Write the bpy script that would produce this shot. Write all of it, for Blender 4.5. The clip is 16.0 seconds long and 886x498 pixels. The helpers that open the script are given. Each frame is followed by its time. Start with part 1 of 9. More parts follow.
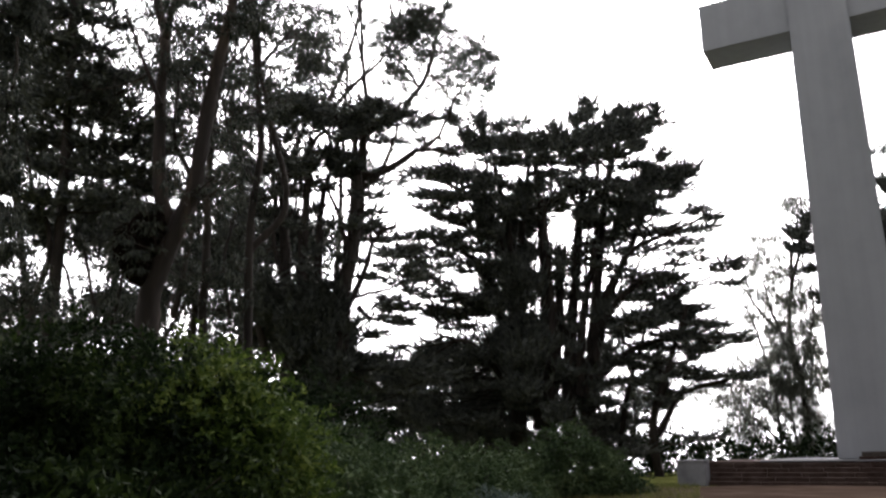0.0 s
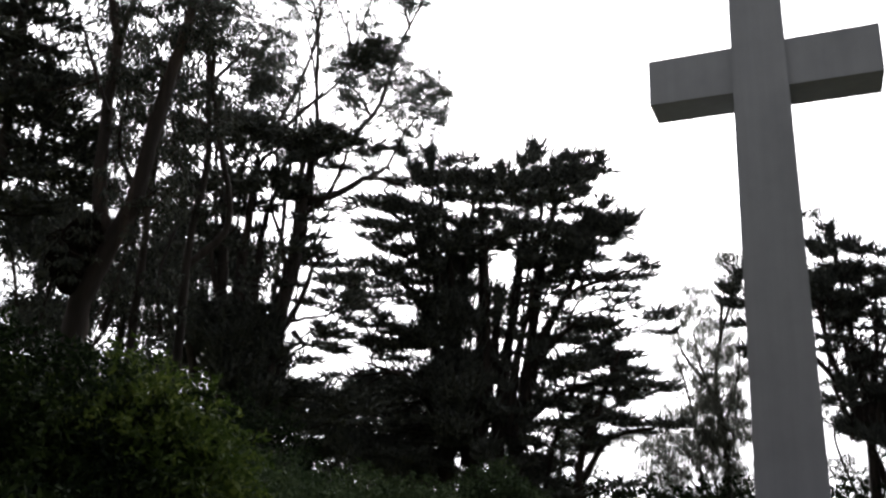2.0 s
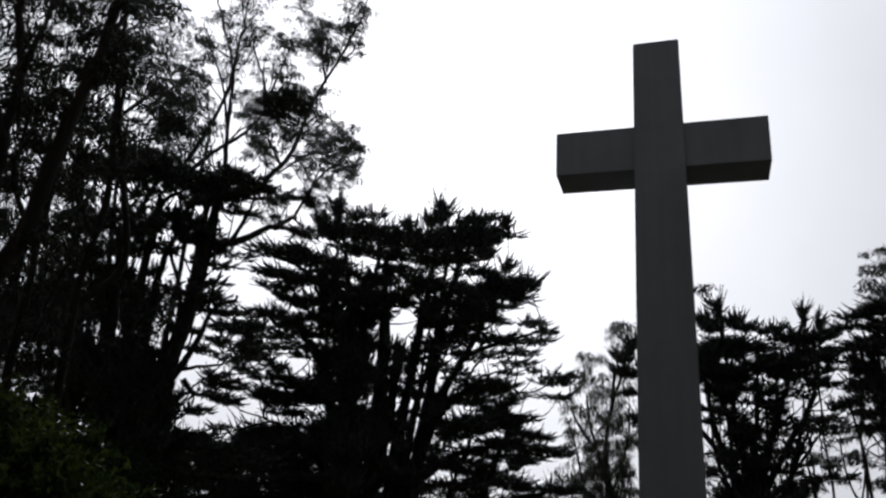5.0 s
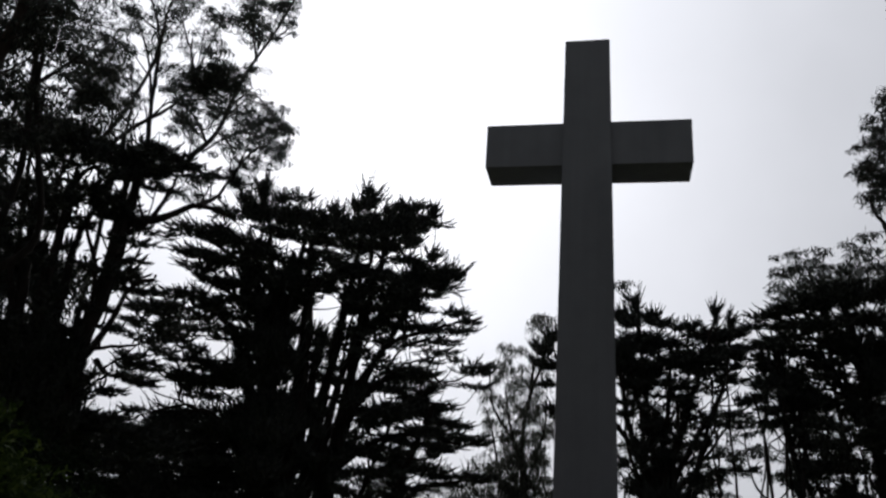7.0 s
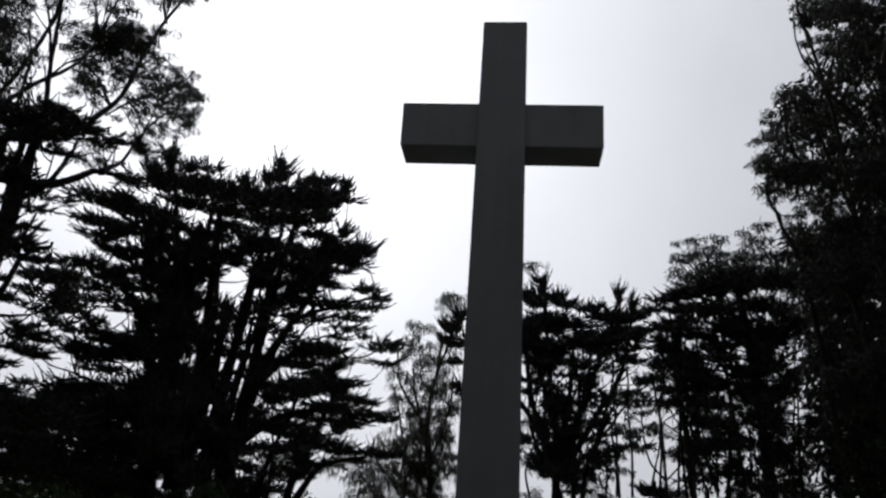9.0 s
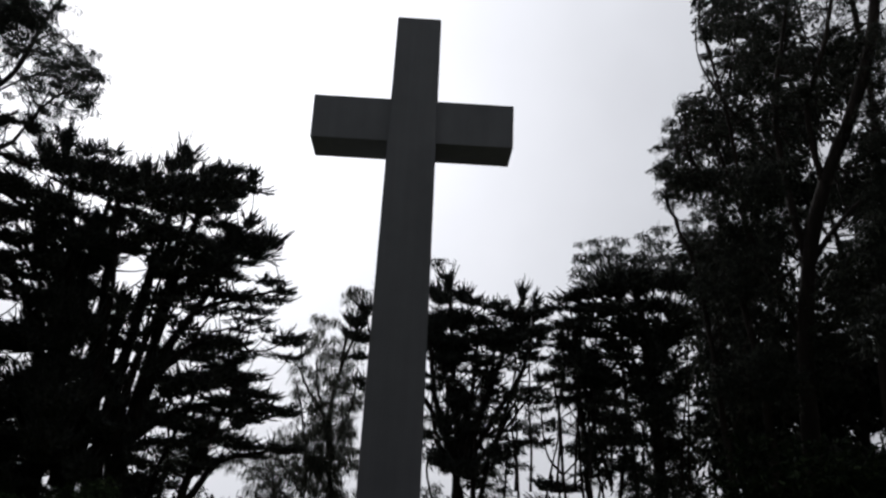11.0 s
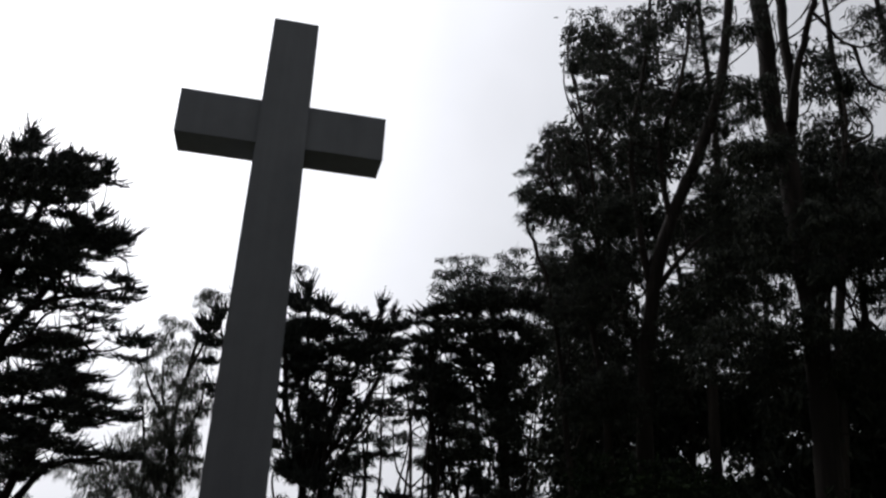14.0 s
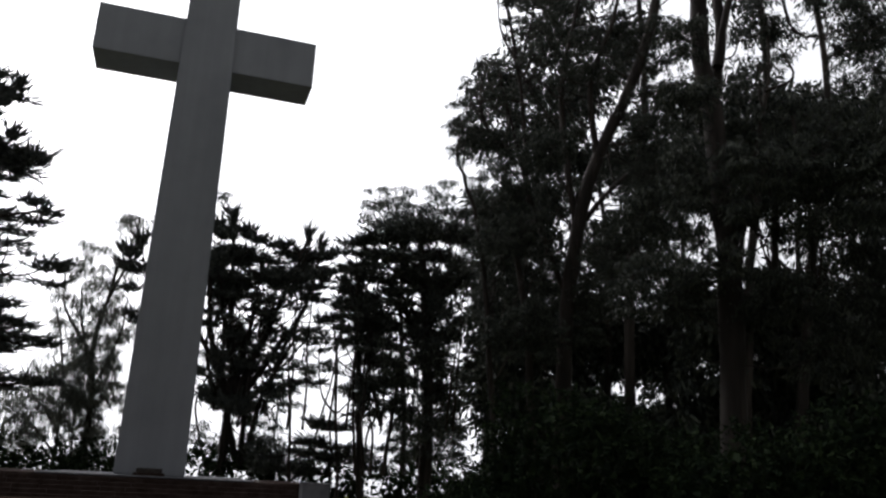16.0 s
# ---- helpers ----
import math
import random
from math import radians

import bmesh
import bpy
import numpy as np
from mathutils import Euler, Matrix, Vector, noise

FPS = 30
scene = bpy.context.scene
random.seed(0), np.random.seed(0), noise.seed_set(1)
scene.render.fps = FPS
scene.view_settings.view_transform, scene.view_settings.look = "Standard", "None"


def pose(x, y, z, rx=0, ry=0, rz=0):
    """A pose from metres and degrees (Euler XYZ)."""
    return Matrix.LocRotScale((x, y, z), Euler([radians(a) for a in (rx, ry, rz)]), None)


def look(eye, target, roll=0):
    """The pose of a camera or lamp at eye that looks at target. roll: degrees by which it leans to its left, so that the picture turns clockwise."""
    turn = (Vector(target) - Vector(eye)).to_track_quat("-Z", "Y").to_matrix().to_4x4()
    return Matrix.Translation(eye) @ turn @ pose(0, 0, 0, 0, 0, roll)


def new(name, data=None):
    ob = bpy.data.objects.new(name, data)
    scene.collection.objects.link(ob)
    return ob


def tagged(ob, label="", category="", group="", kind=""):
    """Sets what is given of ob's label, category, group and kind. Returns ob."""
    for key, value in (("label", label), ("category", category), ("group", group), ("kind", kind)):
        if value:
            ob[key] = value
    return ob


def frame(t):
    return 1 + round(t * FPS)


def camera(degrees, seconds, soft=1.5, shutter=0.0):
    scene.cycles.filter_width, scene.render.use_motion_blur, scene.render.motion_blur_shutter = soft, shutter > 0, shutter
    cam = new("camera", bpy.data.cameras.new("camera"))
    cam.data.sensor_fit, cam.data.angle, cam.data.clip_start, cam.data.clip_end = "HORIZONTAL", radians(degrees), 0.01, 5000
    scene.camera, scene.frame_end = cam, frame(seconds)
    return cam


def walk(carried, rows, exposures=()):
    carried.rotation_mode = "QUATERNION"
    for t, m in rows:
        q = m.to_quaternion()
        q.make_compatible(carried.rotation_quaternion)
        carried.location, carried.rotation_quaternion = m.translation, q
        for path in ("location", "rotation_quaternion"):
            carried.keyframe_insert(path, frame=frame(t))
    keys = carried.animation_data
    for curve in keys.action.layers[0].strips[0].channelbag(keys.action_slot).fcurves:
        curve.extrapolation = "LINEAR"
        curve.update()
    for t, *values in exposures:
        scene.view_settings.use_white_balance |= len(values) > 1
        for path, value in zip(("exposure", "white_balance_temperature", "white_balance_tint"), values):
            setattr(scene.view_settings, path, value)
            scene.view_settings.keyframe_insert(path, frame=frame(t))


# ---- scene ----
cam = camera(56.72, 16.0, 2.45)

# seconds, yaw, pitch, roll and place of a hand-held camera that turns while its bearer edges sideways
ROWS = [
    (0, 0.19, 13.96, 0.72, 0.00, 0.00), (0.5, -0.69, 14.41, 0.75, -0.05, 0.01), (1, -2.16, 14.91, -0.67, -0.09, 0.01), (1.5, -3.61, 15.52, -1.55, -0.13, 0.02),
    (2, -5.01, 16.26, -2.17, -0.17, 0.03), (2.5, -6.37, 17.25, -2.36, -0.20, 0.04), (3, -7.66, 18.29, -2.60, -0.24, 0.05), (3.5, -8.85, 19.31, -2.62, -0.27, 0.06),
    (4, -9.99, 20.02, -2.85, -0.29, 0.07), (6.5, -16.99, 20.64, -3.71, -0.41, 0.13), (7, -18.36, 20.13, -3.72, -0.43, 0.14), (7.5, -19.75, 19.92, -3.48, -0.44, 0.15),
    (8, -21.21, 19.61, -3.12, -0.46, 0.16), (8.5, -22.78, 19.23, -2.92, -0.48, 0.17), (9, -24.84, 18.94, -3.31, -0.50, 0.19), (11.5, -33.08, 19.05, -2.78, -0.61, 0.23),
    (12, -34.73, 19.20, -3.14, -0.64, 0.24), (12.5, -36.48, 19.65, -3.22, -0.67, 0.24), (13, -38.19, 19.99, -3.03, -0.71, 0.24), (13.5, -39.99, 20.18, -2.92, -0.75, 0.24),
    (14, -41.99, 20.26, -3.03, -0.79, 0.24), (14.5, -43.66, 19.77, -2.72, -0.84, 0.24), (15, -45.11, 18.57, -2.37, -0.90, 0.23), (15.5, -46.12, 17.04, -2.17, -0.96, 0.22),
    (16, -47.31, 15.68, -2.79, -1.02, 0.21)]
EYE = 1.65
EXPOSURES = [
    (0.0, 2.76, 6460, 14.5), (1.5, 2.25, 6420, 14), (3.5, 1.1, 6200, 12), (4.2, 0.55, 6140, 12), (6.3, 0.0, 6120, 12),
    (9.2, 0.02, 6120, 12), (11.3, 0.12, 6140, 12), (14.5, 0.5, 6180, 12), (16.0, 1.27, 6240, 12)]
walk(cam, [(t, pose(px, py, EYE, 90 + p, r, y)) for t, y, p, r, px, py in ROWS], EXPOSURES)

# ---- light: bright overcast sky, the veiled sun stands behind the monument ----
SUN_YAW, SUN_HEIGHT = 9.0, 32.0
sun_way = Vector((math.sin(radians(SUN_YAW)) * math.cos(radians(SUN_HEIGHT)), math.cos(radians(SUN_YAW)) * math.cos(radians(SUN_HEIGHT)), math.sin(radians(SUN_HEIGHT))))
world = bpy.data.worlds.new("overcast_sky")
scene.world = world
world.use_nodes = True
wn, wl = world.node_tree.nodes, world.node_tree.links
wn.clear()
sky = wn.new("ShaderNodeTexSky")
sky.sky_type, sky.sun_disc = "NISHITA", False
sky.sun_elevation, sky.sun_rotation = radians(SUN_HEIGHT), radians(SUN_YAW)
sky.dust_density, sky.air_density = 6.0, 1.0
where = wn.new("ShaderNodeTexCoord")
dot = wn.new("ShaderNodeVectorMath")
dot.operation = "DOT_PRODUCT"
dot.inputs[1].default_value = sun_way
wl.new(where.outputs["Generated"], dot.inputs[0])
front = wn.new("ShaderNodeMath")              # cloud is brighter the nearer it lies to the veiled sun
front.operation = "MAXIMUM"
front.inputs[1].default_value = 0.0
wl.new(dot.outputs["Value"], front.inputs[0])
glow = None
for power, amount in ((1.5, 0.74), (16.0, 0.42)):
    raised, scaled = wn.new("ShaderNodeMath"), wn.new("ShaderNodeMath")
    raised.operation, scaled.operation = "POWER", "MULTIPLY_ADD"
    raised.inputs[1].default_value, scaled.inputs[1].default_value, scaled.inputs[2].default_value = power, amount, 0.12
    wl.new(front.outputs[0], raised.inputs[0])
    wl.new(raised.outputs[0], scaled.inputs[0])
    if glow:
        wl.new(glow.outputs[0], scaled.inputs[2])
    glow = scaled
cloud = wn.new("ShaderNodeTexNoise")
cloud.inputs["Scale"].default_value, cloud.inputs["Detail"].default_value = 2.2, 5.0
wl.new(where.outputs["Generated"], cloud.inputs["Vector"])
patch = wn.new("ShaderNodeMapRange")
patch.inputs["From Min"].default_value, patch.inputs["From Max"].default_value = 0.3, 0.7
patch.inputs["To Min"].default_value, patch.inputs["To Max"].default_value = 0.9, 1.08
wl.new(cloud.outputs["Fac"], patch.inputs["Value"])
times = wn.new("ShaderNodeMath")
times.operation = "MULTIPLY"
wl.new(glow.outputs[0], times.inputs[0])
wl.new(patch.outputs["Result"], times.inputs[1])
clouds = wn.new("ShaderNodeBackground")
clouds.inputs["Color"].default_value = (0.977, 0.975, 0.982, 1)
wl.new(times.outputs[0], clouds.inputs["Strength"])
clear_sky = wn.new("ShaderNodeBackground")
clear_sky.inputs["Strength"].default_value = 0.05
wl.new(sky.outputs["Color"], clear_sky.inputs["Color"])
both = wn.new("ShaderNodeMixShader")
both.inputs["Fac"].default_value = 0.97
wl.new(clear_sky.outputs[0], both.inputs[1])
wl.new(clouds.outputs[0], both.inputs[2])
sky_out = wn.new("ShaderNodeOutputWorld")
wl.new(both.outputs[0], sky_out.inputs["Surface"])

sun = new("sun", bpy.data.lights.new("sun", "SUN"))
sun.data.energy, sun.data.angle, sun.data.color = 0.6, radians(20), (1.0, 0.96, 0.9)
sun.matrix_world = look(sun_way * 100, (0, 0, 0))


# ---- materials ----
def material(name, colours, scale, rough=0.8, bump=0.3, bump_scale=None, stretch=(1, 1, 1), island=0.0, through_light=0.0, streak=0.0, detail=6.0, bump_size=0.02, gloss=0.2):
    """colours: three stops; noise at two scales, relief, and a change from piece to piece."""
    m = bpy.data.materials.new(name)
    m.use_nodes = True
    n, l = m.node_tree.nodes, m.node_tree.links
    b = n["Principled BSDF"]
    at = n.new("ShaderNodeTexCoord")
    mp = n.new("ShaderNodeMapping")
    mp.inputs["Scale"].default_value = stretch
    l.new(at.outputs["Object"], mp.inputs["Vector"])
    big = n.new("ShaderNodeTexNoise")
    big.inputs["Scale"].default_value, big.inputs["Detail"].default_value, big.inputs["Roughness"].default_value = scale, detail, 0.62
    l.new(mp.outputs[0], big.inputs["Vector"])
    fac = big.outputs["Fac"]
    if island:
        geo = n.new("ShaderNodeNewGeometry")
        mix = n.new("ShaderNodeMix")
        mix.inputs[0].default_value = island
        l.new(fac, mix.inputs[2])
        l.new(geo.outputs["Random Per Island"], mix.inputs[3])
        fac = mix.outputs[0]
    ramp = n.new("ShaderNodeValToRGB")
    e = ramp.color_ramp.elements
    e[0].position, e[1].position = 0.28, 0.74
    e[0].color, e[1].color = (*colours[0], 1), (*colours[2], 1)
    mid = e.new(0.5)
    mid.color = (*colours[1], 1)
    l.new(fac, ramp.inputs["Fac"])
    col = ramp.outputs["Color"]
    if streak:
        mp2 = n.new("ShaderNodeMapping")
        mp2.inputs["Scale"].default_value = (2.2, 2.2, 0.07)
        l.new(at.outputs["Object"], mp2.inputs["Vector"])
        st = n.new("ShaderNodeTexNoise")
        st.inputs["Scale"].default_value, st.inputs["Detail"].default_value = 1.0, 5.0
        l.new(mp2.outputs[0], st.inputs["Vector"])
        rs = n.new("ShaderNodeMapRange")
        rs.inputs["From Min"].default_value, rs.inputs["From Max"].default_value = 0.35, 0.65
        rs.inputs["To Min"].default_value, rs.inputs["To Max"].default_value = 1 - streak, 1 + streak * 0.4
        l.new(st.outputs["Fac"], rs.inputs["Value"])
        mul = n.new("ShaderNodeVectorMath")
        mul.operation = "SCALE"
        l.new(col, mul.inputs[0])
        l.new(rs.outputs["Result"], mul.inputs["Scale"])
        col = mul.outputs["Vector"]
    l.new(col, b.inputs["Base Color"])
    b.inputs["Roughness"].default_value = rough
    b.inputs["Specular IOR Level"].default_value = gloss
    if bump:
        fine = n.new("ShaderNodeTexNoise")
        fine.inputs["Scale"].default_value, fine.inputs["Detail"].default_value = bump_scale or scale * 6, 8.0
        l.new(mp.outputs[0], fine.inputs["Vector"])
        bp = n.new("ShaderNodeBump")
        bp.inputs["Strength"].default_value, bp.inputs["Distance"].default_value = bump, bump_size
        l.new(fine.outputs["Fac"], bp.inputs["Height"])
        l.new(bp.outputs[0], b.inputs["Normal"])
    if through_light:
        tr = n.new("ShaderNodeBsdfTranslucent")
        l.new(col, tr.inputs["Color"])
        ms = n.new("ShaderNodeMixShader")
        ms.inputs[0].default_value = through_light
        l.new(b.outputs[0], ms.inputs[1])
        l.new(tr.outputs[0], ms.inputs[2])
        l.new(ms.outputs[0], n["Material Output"].inputs["Surface"])
    return m


CONCRETE = material("weathered_concrete", ((0.245, 0.252, 0.268), (0.275, 0.283, 0.3), (0.305, 0.312, 0.328)), 0.35, 0.88, 0.3, 14.0, streak=0.06)
PALE_CONCRETE = material("pale_concrete", ((0.13, 0.13, 0.14), (0.19, 0.19, 0.2), (0.25, 0.25, 0.26)), 1.4, 0.9, 0.3, 18.0, gloss=0.03)
STEP_STONE = material("brown_stone", ((0.026, 0.017, 0.014), (0.046, 0.032, 0.027), (0.075, 0.054, 0.046)), 1.7, 0.9, 0.5, 12.0, gloss=0.03)
BRONZE = material("dark_bronze", ((0.03, 0.025, 0.022), (0.05, 0.042, 0.036), (0.08, 0.065, 0.05)), 6.0, 0.45, 0.1)
DIRT = material("trodden_earth", ((0.03, 0.021, 0.017), (0.053, 0.037, 0.029), (0.088, 0.064, 0.051)), 0.45, 1.0, 0.5, 9.0, gloss=0.0)
TURF = material("rough_turf", ((0.05, 0.06, 0.018), (0.09, 0.1, 0.03), (0.16, 0.14, 0.055)), 0.35, 1.0, 0.6, 8.0, gloss=0.0)
GRASS = material("grass_blades", ((0.08, 0.1, 0.02), (0.13, 0.14, 0.04), (0.2, 0.19, 0.08)), 0.6, 0.8, 0, island=0.6, through_light=0.3)
BARK_DARK = material("cypress_bark", ((0.012, 0.01, 0.009), (0.028, 0.023, 0.02), (0.06, 0.05, 0.043)), 2.5, 0.95, 0.9, 9.0, (1, 1, 0.18), bump_size=0.06)
BARK_TAN = material("peeling_eucalyptus_bark", ((0.014, 0.011, 0.01), (0.026, 0.021, 0.018), (0.062, 0.05, 0.042)), 1.6, 0.85, 0.6, 7.0, (1, 1, 0.12), bump_size=0.04)
BURL_BARK = material("blackened_burl_bark", ((0.004, 0.003, 0.003), (0.008, 0.006, 0.005), (0.016, 0.012, 0.01)), 4.0, 0.95, 0.9, 9.0, bump_size=0.06, gloss=0.0)
BARK_PEELING = material("pale_peeling_bark", ((0.011, 0.009, 0.008), (0.024, 0.018, 0.015), (0.085, 0.064, 0.05)), 1.6, 0.85, 0.6, 7.0, (1, 1, 0.12), bump_size=0.04)
LEAF = {
    "cypress": material("cypress_sprays", ((0.038, 0.043, 0.041), (0.066, 0.073, 0.066), (0.105, 0.112, 0.095)), 0.4, 0.75, 0, island=0.55),
    "eucalyptus": material("eucalyptus_leaves", ((0.019, 0.023, 0.02), (0.034, 0.04, 0.032), (0.07, 0.075, 0.056)), 0.5, 0.65, 0, island=0.5, through_light=0.12, gloss=0.1),
    # wispy: paleness of haze and backlight put into the leaf colour
    "wispy": material("thin_haze_paled_eucalyptus_leaves", ((0.06, 0.065, 0.055), (0.1, 0.105, 0.09), (0.16, 0.165, 0.14)), 0.5, 0.65, 0, island=0.5, through_light=0.45, gloss=0.08),
    # next two: lit flank and shaded body of the bush, light put into leaf colour
    "lit_bush_side": material("sunlit_side_bush_leaves", ((0.014, 0.025, 0.007), (0.042, 0.067, 0.014), (0.135, 0.165, 0.037)), 0.8, 0.7, 0, island=0.28, through_light=0.3, gloss=0.06, detail=2.0),
    "bush": material("shaded_bush_leaves", ((0.003, 0.006, 0.003), (0.009, 0.016, 0.006), (0.036, 0.055, 0.014)), 0.8, 0.7, 0, island=0.22, through_light=0.25, gloss=0.06, detail=2.0),
    "ivy": material("ground_cover_leaves", ((0.017, 0.028, 0.014), (0.037, 0.058, 0.026), (0.085, 0.11, 0.05)), 0.9, 0.7, 0, island=0.25, through_light=0.15, gloss=0.05, detail=2.0),
    # scrub: shade of the wood put into the leaf colour, darker than real foliage
    "scrub": material("shade_darkened_scrub_leaves", ((0.006, 0.01, 0.006), (0.012, 0.019, 0.01), (0.028, 0.04, 0.018)), 0.6, 0.8, 0, island=0.4, through_light=0.1, gloss=0.02),
    "sage": material("grey_green_leaves", ((0.035, 0.05, 0.045), (0.06, 0.085, 0.075), (0.11, 0.14, 0.12)), 0.8, 0.6, 0, island=0.5, through_light=0.2),
}
BARK = {"cypress": BARK_DARK, "eucalyptus": BARK_TAN, "wispy": BARK_TAN, "peeling": BARK_PEELING}
LEAF["peeling"] = LEAF["eucalyptus"]


# ---- helpers of this scene ----
def part(name, bm, mat, parent, label=""):
    me = bpy.data.meshes.new(name)
    bm.to_mesh(me)
    bm.free()
    return hang(name, me, mat, parent, label)


def hang(name, me, mat, parent=None, label=""):
    me.materials.append(mat)
    ob = new(name, me)
    if parent:
        ob.parent = parent
    return tagged(ob, label)


def raw_mesh(name, verts, faces, smooth=False):
    """A mesh from arrays; all faces have the same number of corners."""
    me = bpy.data.meshes.new(name)
    k = faces.shape[1]
    me.vertices.add(len(verts))
    me.vertices.foreach_set("co", np.asarray(verts, np.float32).ravel())
    me.loops.add(faces.size)
    me.loops.foreach_set("vertex_index", np.asarray(faces, np.int32).ravel())
    me.polygons.add(len(faces))
    me.polygons.foreach_set("loop_start", np.arange(0, faces.size, k, dtype=np.int32))
    if smooth:
        me.polygons.foreach_set("use_smooth", np.ones(len(faces), bool))
    me.update(calc_edges=True)
    return me


def block(bm, x0, x1, y0, y1, z0, z1, bevel=0.03):
    r = bmesh.ops.create_cube(bm, size=1.0, matrix=Matrix.LocRotScale(((x0 + x1) / 2, (y0 + y1) / 2, (z0 + z1) / 2), None, (x1 - x0, y1 - y0, z1 - z0)))
    if bevel:
        edges = list({e for v in r["verts"] for e in v.link_edges})
        bmesh.ops.bevel(bm, geom=edges, offset=bevel, segments=2, affect="EDGES", profile=0.6)


def unit(a):
    return a / np.maximum(np.linalg.norm(a, axis=-1, keepdims=True), 1e-6)


def blades(at, way, length, width, rng, tips=False):
    """Leaves: diamonds (or pointed needles) from at along way, turned at random about it."""
    n = len(at)
    side = unit(np.cross(way, rng.normal(size=(n, 3))))
    L, W = np.broadcast_to(length, n)[:, None], np.broadcast_to(width, n)[:, None]
    if tips:
        v = np.stack([at - side * W / 2, at + side * W / 2, at + way * L], 1)
    else:
        belly = at + way * L * 0.42
        v = np.stack([at, belly + side * W / 2, at + way * L, belly - side * W / 2], 1)
    k = v.shape[1]
    return v.reshape(-1, 3), np.arange(n * k).reshape(n, k)


def smooth_line(points, steps=5):
    p = [Vector(q) for q in points]
    p = [p[0] * 2 - p[1]] + p + [p[-1] * 2 - p[-2]]
    line = []
    for i in range(1, len(p) - 2):
        for s in range(steps):
            t = s / steps
            a, b, c, d = p[i - 1:i + 3]
            line.append(0.5 * (2 * b + (c - a) * t + (2 * a - 5 * b + 4 * c - d) * t * t + (3 * b - a - 3 * c + d) * t ** 3))
    return line + [p[-2]]


def tube(line, r0, r1, sides, rng, lumpy=0.12):
    """Verts and quads of a tapered, slightly uneven round limb."""
    line = np.array(line, float)
    n = len(line)
    way = unit(np.gradient(line, axis=0))
    a = unit(np.cross(way, np.array([0.31, 0.93, 0.2])))
    b = np.cross(way, a)
    turn = np.linspace(0, 2 * np.pi, sides, endpoint=False)
    r = np.linspace(0, 1, n)[:, None]
    r = (r0 + (r1 - r0) * r ** 0.8) * (1 + lumpy * rng.normal(size=(n, sides)) * 0.6)
    v = line[:, None] + r[..., None] * (a[:, None] * np.cos(turn)[None, :, None] + b[:, None] * np.sin(turn)[None, :, None])
    i, j = np.meshgrid(np.arange(n - 1), np.arange(sides), indexing="ij")
    k = (j + 1) % sides
    f = np.stack([i * sides + j, i * sides + k, (i + 1) * sides + k, (i + 1) * sides + j], -1).reshape(-1, 4)
    return v.reshape(-1, 3), f


def joined(pieces):
    vs, fs, n = [], [], 0
    for v, f in pieces:
        vs.append(v)
        fs.append(f + n)
        n += len(v)
    return np.concatenate(vs), np.concatenate(fs)


# ---- trees ----
TREES = [0]


def start_tree(name, label, place, turn, style, group, coarse=1.0, fill=True, fan=0):
    TREES[0] += 1
    top = tagged(new(name), label, "tree", group)
    top.matrix_world = pose(place[0], place[1], 0, 0, 0, turn)
    return {"top": top, "style": style, "limbs": [], "pads": [], "coarse": coarse, "fill": fill, "fan": fan, "rng": np.random.default_rng(100 + TREES[0]), "dist": math.hypot(*place)}


def limb(wood, r0, r1, *points):
    wood["limbs"].append((r0, r1, points))


def tier(wood, *pads):
    """Foliage masses: sideways, deep, up, half width, half height, density."""
    wood["pads"] += pads


